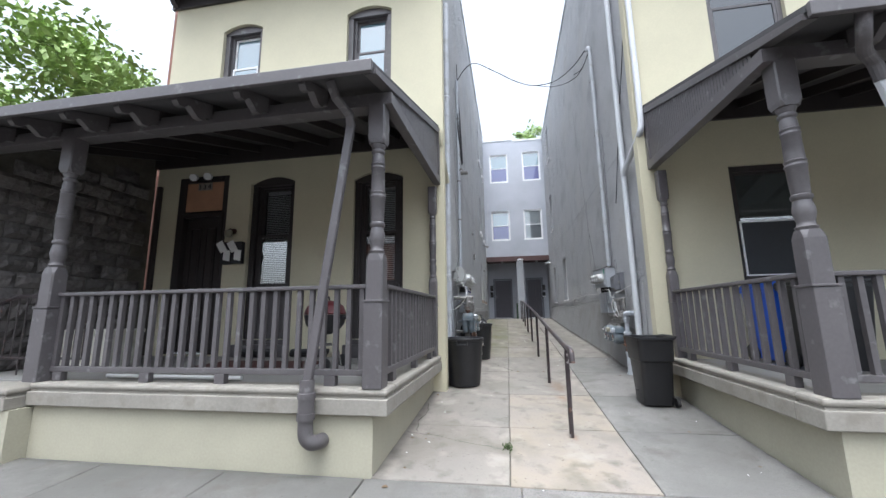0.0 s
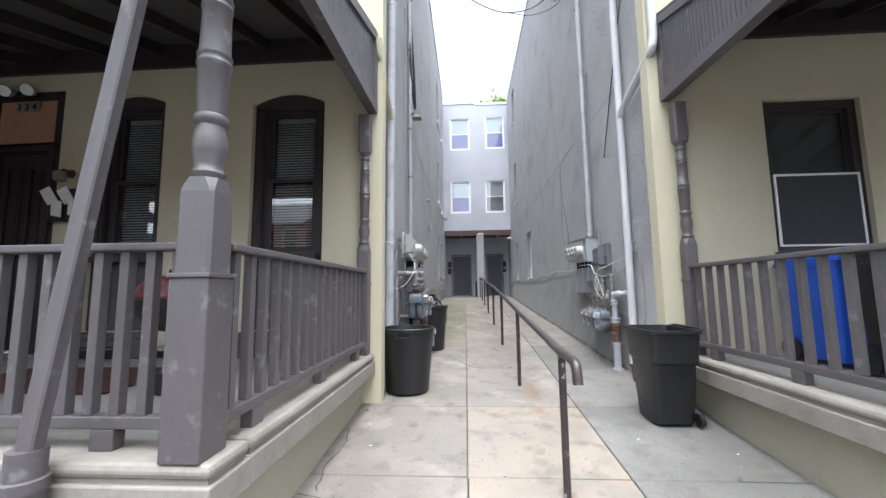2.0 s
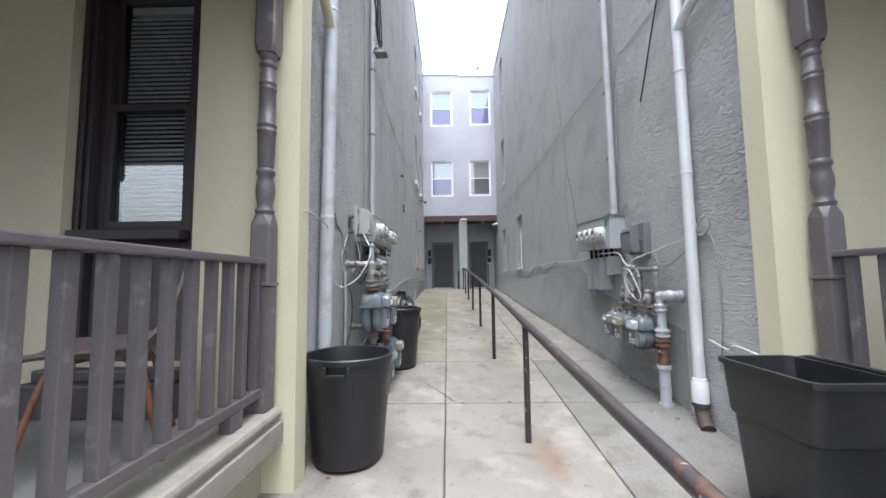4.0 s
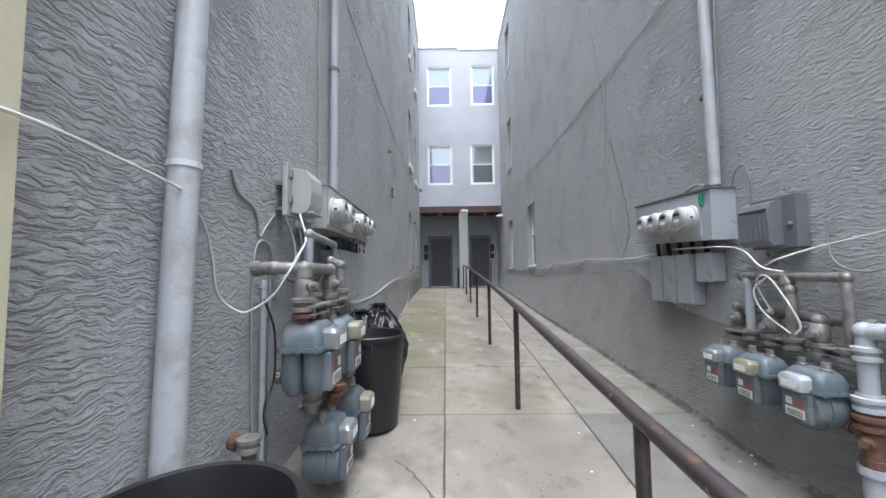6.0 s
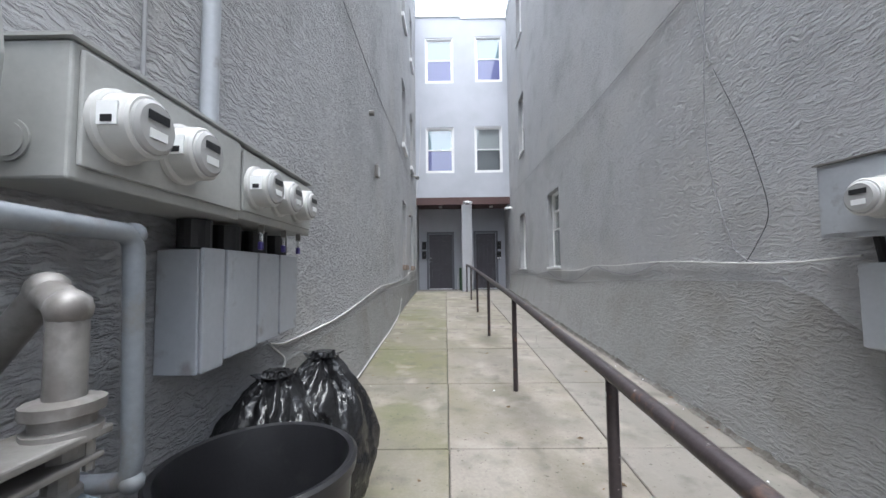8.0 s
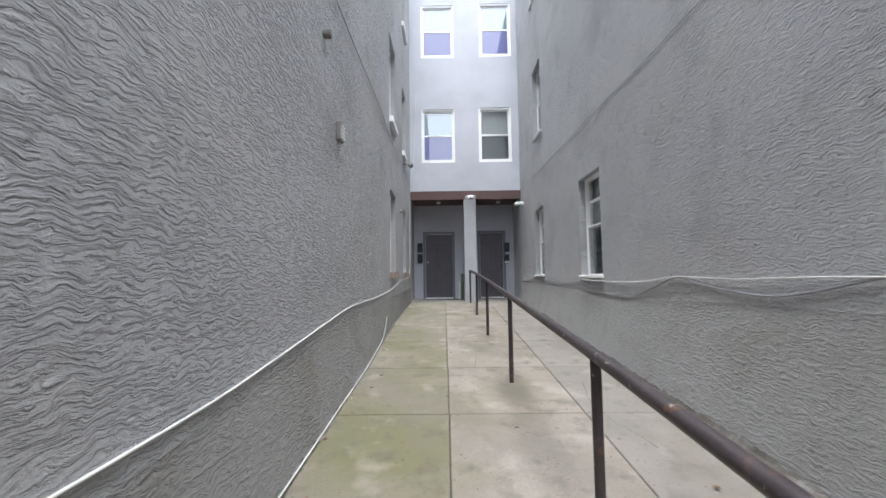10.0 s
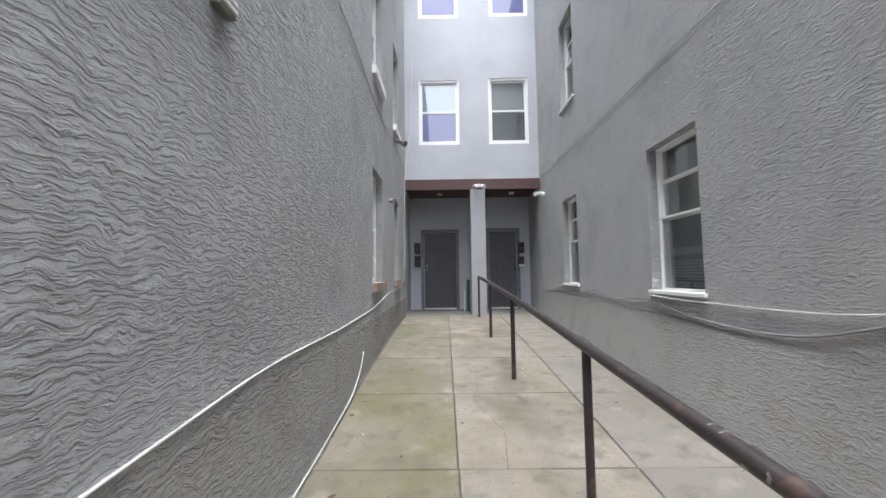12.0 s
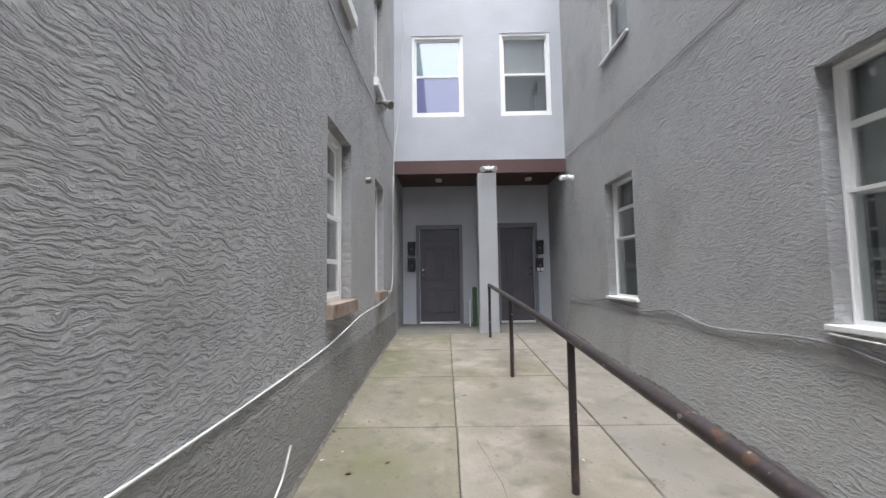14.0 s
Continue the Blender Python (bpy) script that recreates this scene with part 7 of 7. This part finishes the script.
setting("roof_west", boxes((-6.1, LX - WT - 0.002, HY + 0.7, 20.3, 10.2, 10.4)), ROOFING, "flat felt roof")
setting("roof_east", boxes((RX + WT + 0.002, 9.5, HY + 0.7, 20.3, 10.0, 10.2)), ROOFING, "flat felt roof")
setting("roof_north", boxes((LX, RX, BACK + 0.3, 26, 10.0, 10.15), (-6.1, 9.5, 20.3, 26, 0, 10.0)), ROOFING, "flat felt roof of the rear house")
setting("wall_west_outer", boxes((-6.3, -6.03, HY + 0.2, 20.3, -0.1, 10.2)), BRICK, "plain brick side wall")
setting("wall_east_outer", boxes((9.5, 9.7, HY, 20.3, -0.1, 10.0)), BRICK, "plain brick side wall")
t = thing("chimney", "small pale chimney on the rear roof", "chimney", at=(0.35, 20.0, 10.15))
part("stack", boxes((-0.12, 0.12, -0.15, 0.15, 0, 0.42), bevel=0.01), BLUEGREY, t)
part("pot", lathe(bmesh.new(), [(0.42, 0.07), (0.6, 0.06)], n=12), BRICK, t)

# rock-faced block wall closing the porch
setting("block_wall_core", prism(bmesh.new(), [(2.9, -0.1), (HY - 0.005, -0.1), (HY - 0.005, roof_z(HY) - 0.04), (2.9, roof_z(2.9) - 0.04)], "x", -6.4, -6.06), JOINT, "mortar bed of the block wall")
t = tagged(new("block_wall"), "dark rock-faced block wall at the end of the porch", "block wall")
rng = random.Random(5)
blocks = []
for k in range(4):
    bm = bmesh.new()
    n = 6
    g = [[bm.verts.new((0.0 if i in (0, n) or j in (0, 3) else 0.02 + rng.random() * 0.035, 0.392 * i / n, 0.192 * j / 3)) for j in range(4)] for i in range(n + 1)]
    for i in range(n):
        for j in range(3):
            bm.faces.new((g[i][j], g[i + 1][j], g[i + 1][j + 1], g[i][j + 1]))
    vs = [bm.verts.new((-0.05, a, b)) for a, b in ((0, 0), (0.392, 0), (0.392, 0.192), (0, 0.192))]
    bm.faces.new([g[i][0] for i in range(n + 1)][::-1] + [vs[0], vs[1]][0:2])
    bm.faces.new([g[i][3] for i in range(n + 1)] + [vs[2], vs[3]])
    bm.faces.new([g[0][j] for j in range(4)] + [vs[3], vs[0]])
    bm.faces.new([g[n][j] for j in range(4)][::-1] + [vs[1], vs[2]])
    me = bpy.data.meshes.new("block")
    bmesh.ops.recalc_face_normals(bm, faces=bm.faces)
    bm.to_mesh(me)
    bm.free()
    me.materials.append(BLOCK)
    blocks.append(me)
for r_ in range(17):
    y = 2.75 + (0.2 if r_ % 2 else 0)
    while y < HY - 0.4:
        if 0.9 + r_ * 0.2 + 0.2 > roof_z(y) - 0.16:
            y += 0.4
            continue
        ob = new("block", blocks[rng.randrange(4)])
        ob.parent = t
        ob.location = (-6.03, y, 0.9 + r_ * 0.2)
        y += 0.4

t = thing("iron_railing", "dark iron step railing beside the porch entry", "iron railing", at=(-5.9, 3.5, 0.9))
part("top_rail", tube(bmesh.new(), [(-0.1, 0, 0.72), (0.35, 0, 0.86), (1.42, 0, 0.86)], 0.02, 10), IRON, t)
part("bottom_rail", tube(bmesh.new(), [(-0.1, 0, 0.18), (1.42, 0, 0.18)], 0.014, 8), IRON, t)
for i in range(12):
    part("bar", tube(bmesh.new(), [(0.02 + i * 0.12, 0, 0.0 if i % 4 == 0 else 0.18), (0.02 + i * 0.12, 0, 0.85 if i > 2 else 0.74 + 0.05 * i)], 0.008, 6), IRON, t)


# ---- houses across the street, seen in the panes ----
def far_house(x, w, h, material, label):
    t = thing("row_house", label, "row house", "houses across the street", at=(x, -14.0, 0))
    ws = [(-w * 0.3 - 0.5, -w * 0.3 + 0.5, a, a + 1.7) for a in (1.0, 4.0)] + [(w * 0.3 - 0.5, w * 0.3 + 0.5, a, a + 1.7) for a in (1.0, 4.0)] + [(-0.5, 0.5, 4.0, 5.7), (-0.5, 0.5, 0.1, 2.4)]
    part("wall", wall_with(bmesh.new(), "y", 0, -0.3, -w / 2, w / 2, -0.2, h, ws), material, t)
    part("side_wall", boxes((-w / 2, -w / 2 + 0.25, -9, -0.301, -0.2, h), (w / 2 - 0.25, w / 2, -9, -0.301, -0.2, h)), material, t)
    bm = prism(bmesh.new(), [(0.4, h - 0.1), (-4.5, h + 2.3), (-9.3, h - 0.1)], "x", -w / 2, w / 2)
    part("roof", bm, ROOFING, t)
    for a, b, c, d in ws:
        fr = part("window_frame", boxes((a, a + 0.07, -0.2, -0.12, c, d), (b - 0.07, b, -0.2, -0.12, c, d), (a + 0.07, b - 0.07, -0.2, -0.12, c, c + 0.07), (a + 0.07, b - 0.07, -0.2, -0.12, d - 0.07, d), (a + 0.07, b - 0.07, -0.19, -0.13, (c + d) / 2 - 0.03, (c + d) / 2 + 0.03)), WHITE, t)
        part("pane", boxes((a + 0.07, b - 0.07, -0.17, -0.16, c + 0.07, d - 0.07)), GLASS, fr)
    return t


for k in range(5):
    far_house(-13.0 + k * 5.6, 5.2, 6.0 + (0.5 if k % 2 else 0), BRICK, "two-storey brick row house with a dark pitched roof across the street")
setting("pavement_far", boxes((-60, 60, -13.9, -9.2, -0.05, 0.1)), CONC, "far pavement")


# ---- trees ----
def tree(x, y, z0, cz, rx, rz, n, label, seed, size=0.2):
    t = thing("tree", label, "tree", at=(x, y, z0))
    rg = random.Random(seed)
    bm = lathe(bmesh.new(), [(0, 0.5), (1.2, 0.36), (cz - z0 - rz * 0.5, 0.24), (cz - z0, 0.08)], n=12)
    for k in range(7):
        a = k * 0.9 + seed
        b = Vector((0, 0, cz - z0 - rz * 0.75 + 0.2 * k))
        e = Vector((math.cos(a) * rx * 0.6, math.sin(a) * rx * 0.6, cz - z0 + rz * 0.1 * k - rz * 0.2))
        tube(bm, spline([b, b.lerp(e, 0.5) + Vector((0, 0, 0.3)), e], 4), 0.07, 6, False)
    part("trunk", bm, BARK, t)
    cl = []
    while len(cl) < 90:
        p = Vector((rg.uniform(-1, 1), rg.uniform(-1, 1), rg.uniform(-1, 1)))
        if 0.3 < p.length < 1:
            cl.append((Vector((p.x * rx * 0.92, p.y * rx * 0.92, p.z * rz * 0.92)), rg.uniform(0.10, 0.22) * rx))
    vs, fs = [], []
    for i in range(n):
        c, r = cl[rg.randrange(len(cl))]
        d = Vector((rg.gauss(0, 1), rg.gauss(0, 1), rg.gauss(0, 0.75)))
        p = c + d * r * 0.55 + Vector((0, 0, cz - z0))
        u = Vector((rg.gauss(0, 1), rg.gauss(0, 1), rg.gauss(0, 0.6))).normalized()
        v = u.orthogonal().normalized()
        s = size * rg.uniform(0.5, 1.2)
        k = len(vs)
        vs += [p - u * s, p + v * s * 0.45, p + u * s, p - v * s * 0.45]
        fs.append((k, k + 1, k + 2, k + 3))
    me = bpy.data.meshes.new("crown")
    me.from_pydata([tuple(v) for v in vs], [], fs)
    me.materials.append(LEAF)
    c = new("crown", me)
    c.parent = t
    return t


tree(-19.5, 10.0, 0.0, 8.0, 7.2, 5.6, 42000, "tall leafy green tree beyond the neighbouring house", 3, 0.17)
tree(2.6, 33.0, 0.0, 15.2, 2.9, 2.9, 6000, "green treetop showing over the rear roof", 8, 0.2)

# ---- litter, cracks and stains ----
rng = random.Random(11)


def crack(pts, w, name="crack"):
    bm = bmesh.new()
    line = spline([(x, y, 0) for x, y in pts], 5)
    prev = None
    for i, p in enumerate(line):
        jx, jy = rng.uniform(-0.012, 0.012), rng.uniform(-0.012, 0.012)
        ww = w * rng.uniform(0.4, 1.3)
        z = gz(p.y + jy) + 0.0035
        d = (line[min(i + 1, len(line) - 1)] - line[max(i - 1, 0)]).normalized()
        n_ = Vector((-d.y, d.x, 0)) * ww
        cur = [bm.verts.new((p.x + jx + n_.x, p.y + jy + n_.y, z)), bm.verts.new((p.x + jx - n_.x, p.y + jy - n_.y, z))]
        if prev:
            bm.faces.new((prev[0], prev[1], cur[1], cur[0]))
        prev = cur
    ob = mesh_ob(name, bm, JOINT)
    tagged(ob, "dark crack across the concrete walk", "crack", "", "stuff")


crack([(-1.08, 3.98), (-0.75, 3.9), (-0.4, 3.75), (-0.04, 3.64)], 0.006)
crack([(-0.38, 7.32), (-0.25, 7.2), (-0.12, 6.98), (0.03, 6.74), (0.14, 6.70)], 0.009)
crack([(0.05, 14.9), (0.15, 14.3), (0.1, 13.7), (0.25, 13.2), (0.2, 12.7)], 0.002)
crack([(-1.06, 4.9), (-1.0, 4.6), (-1.03, 4.3), (-0.98, 4.0)], 0.006)
crack([(1.2, 12.2), (1.1, 11.6), (1.25, 11.0)], 0.003)
for k in range(4):
    x = -1.5 - k * 0.9
    crack([(x, 2.98), (x - 0.3, 2.965), (x - 0.6, 2.985), (x - 0.9, 2.97)], 0.007)
LEAFDRY = mat("dry_leaf", (0.12, 0.08, 0.045), 0.9, vary=0.4, scale=20, bump=0)
for nm, m_, cnt, sz in (("leaf_litter", LEAFDRY, 150, 0.018), ("paper_scraps", WHITE, 70, 0.009)):
    bm = bmesh.new()
    for i in range(cnt):
        y = rng.uniform(2.6, 18.4)
        side = rng.random()
        x = rng.uniform(LX + 0.03, LX + 0.3) if side < 0.3 else rng.uniform(RX - 0.35, RX - 0.03) if side < 0.7 else rng.uniform(LX + 0.1, RX - 0.1)
        x = min(x, RX - foot_east(y) - 0.02) if y > 5.7 else x
        x = max(x, LX + foot_west(y) + 0.02)
        z = gz(y) + 0.006
        a = rng.uniform(0, 6.28)
        s = sz * rng.uniform(0.5, 1.6)
        pts = [(x + math.cos(a + q) * s * (1 if j % 2 else 0.6), y + math.sin(a + q) * s * (1 if j % 2 else 0.6), z + rng.uniform(0, s * 0.5)) for j, q in enumerate((0, 1.3, 2.5, 3.9, 5.1))]
        vv = [bm.verts.new(p) for p in pts]
        bm.faces.new(vv)
    me = bpy.data.meshes.new(nm)
    bm.to_mesh(me)
    bm.free()
    me.materials.append(m_)
    tagged(new(nm, me), "scattered dry leaves on the walk" if nm == "leaf_litter" else "tiny white scraps and grit on the walk", "litter", "", "stuff")
bm = bmesh.new()
for i in range(60):
    a, r_ = rng.uniform(0, 6.28), abs(rng.gauss(0, 0.035))
    p = Vector((-0.06 + math.cos(a) * r_, 3.70 + math.sin(a) * r_ * 2, gz(3.7) + 0.002))
    h = rng.uniform(0.01, 0.035)
    q = [p + Vector((-0.006, 0, 0)), p + Vector((0.006, 0, 0)), p + Vector((rng.uniform(-0.02, 0.02), rng.uniform(-0.02, 0.02), h))]
    bm.faces.new([bm.verts.new(v) for v in q])
me = bpy.data.meshes.new("weed")
bm.to_mesh(me)
bm.free()
me.materials.append(GRASS)
tagged(new("weed", me), "tuft of green weed growing in the joint", "weed", "", "stuff")

# dirty crumbling line where the stucco meets the slabs
def foot_strip(name, face, sgn, foot, y0, hgt):
    bm = bmesh.new()
    prev = None
    y = y0
    while y < 18.75:
        z, x = gz(y), face + sgn * foot(y)
        h = hgt * (0.7 + 0.5 * noise.noise(Vector((0, y * 1.3, 3)))) + rng.uniform(-0.012, 0.012)
        cur = [bm.verts.new(p) for p in ((x - sgn * 0.006 + sgn * 0.002, y, z + max(0.015, h)), (x + sgn * rng.uniform(0.004, 0.012), y, z + 0.014), (x + sgn * rng.uniform(0.015, 0.03), y, z + 0.002))]
        if prev:
            for i in range(2):
                bm.faces.new((prev[i], prev[i + 1], cur[i + 1], cur[i]))
        prev = cur
        y += 0.035
    setting(name, bm, DIRT, "dirty crumbling foot of the stucco")


DIRT = mat("damp_dirt", (0.11, 0.1, 0.088), 0.9, vary=0.35, scale=6, fine=60, bump=0.7, stain=(0.19, 0.185, 0.175), stain_scale=7, stain_lo=0.5, stain_hi=0.62)
foot_strip("wall_foot", LX, 1, foot_west, 8.9, 0.03)
foot_strip("wall_foot_east", RX, -1, foot_east, 6.6, 0.06)

# ---- paving ----
pav = tagged(new("pavement"), "cast concrete slabs with tooled joints, worn and stained", "", "", "structure")


def slab(x0, x1, y0, y1, m):
    g = 0.0035
    bm = bmesh.new()
    x0, x1, y0, y1 = x0 + g, x1 - g, y0 + g, y1 - g
    e = 0.006
    n = 3
    pts = [(x0, x1), (x0 + e, x1 - e)]
    rows = []
    for i in range(n + 1):
        y = y0 + (y1 - y0) * i / n
        rows.append((y, gz(y)))
    cx, cy = (x0 + x1) / 2, (y0 + y1) / 2
    cz = gz(cy)
    grid = []
    for i, (y, z) in enumerate(rows):
        yy = y + (e if i == 0 else -e if i == n else 0)
        grid.append([bm.verts.new((x - cx, q - cy, h - cz)) for x, q, h in ((x0, y, z - 0.035), (x0, y, z - e), (x0 + e, yy, z), (x1 - e, yy, z), (x1, y, z - e), (x1, y, z - 0.035))])
    for a, b in zip(grid, grid[1:]):
        for i in range(5):
            bm.faces.new((a[i], a[i + 1], b[i + 1], b[i]))
    for a in (grid[0], grid[-1]):
        bm.faces.new(a)
    ob = mesh_ob("slab", bm, m, pav)
    ob.location = (cx, cy, cz)


JY = (3.03, 4.2, 5.4, 6.71, 7.96, 9.14, 10.29, 11.53, 12.71, 13.92, 15.13, 16.33, 17.5, 18.72)
for k, (a, b) in enumerate(zip(JY, JY[1:])):
    mossy = k > 3
    slab(LX - 0.06, -0.05 - 0.005 * k, a, b, CONC_MOSS if mossy else CONC)
    slab(-0.05 - 0.005 * k, 0.985, a, b, CONC_PALE if k < 2 else CONC_MOSS2 if mossy else CONC)
    slab(0.985, RX + 0.1, a, b, CONC_DARK if k < 2 else CONC_MID if k < 4 else CONC)
slab(LX - 0.02, RX + 0.02, 18.72, 20.0, CONC_MID)
for k in range(-7, 8):
    x = -1.15 + 1.18 * k
    slab(x, x + 1.18, 1.83, 3.02, STREETC if k < 0 or k > 1 else CONC_MID)
    slab(x, x + 1.18, 0.6, 1.82, STREETC)
    slab(x, x + 1.18, -0.7, 0.59, STREETC)
    slab(x, x + 1.18, -2.0, -0.71, STREETC)
    slab(x, x + 1.18, -3.19, -2.01, STREETC)

t = tagged(mesh_ob("corner_board", boxes((-5.96, -5.88, HY - 0.06, HY - 0.004, 0.9, 3.75), bevel=0.005), DARKTRIM), "dark painted corner board beside the block wall", "corner board")
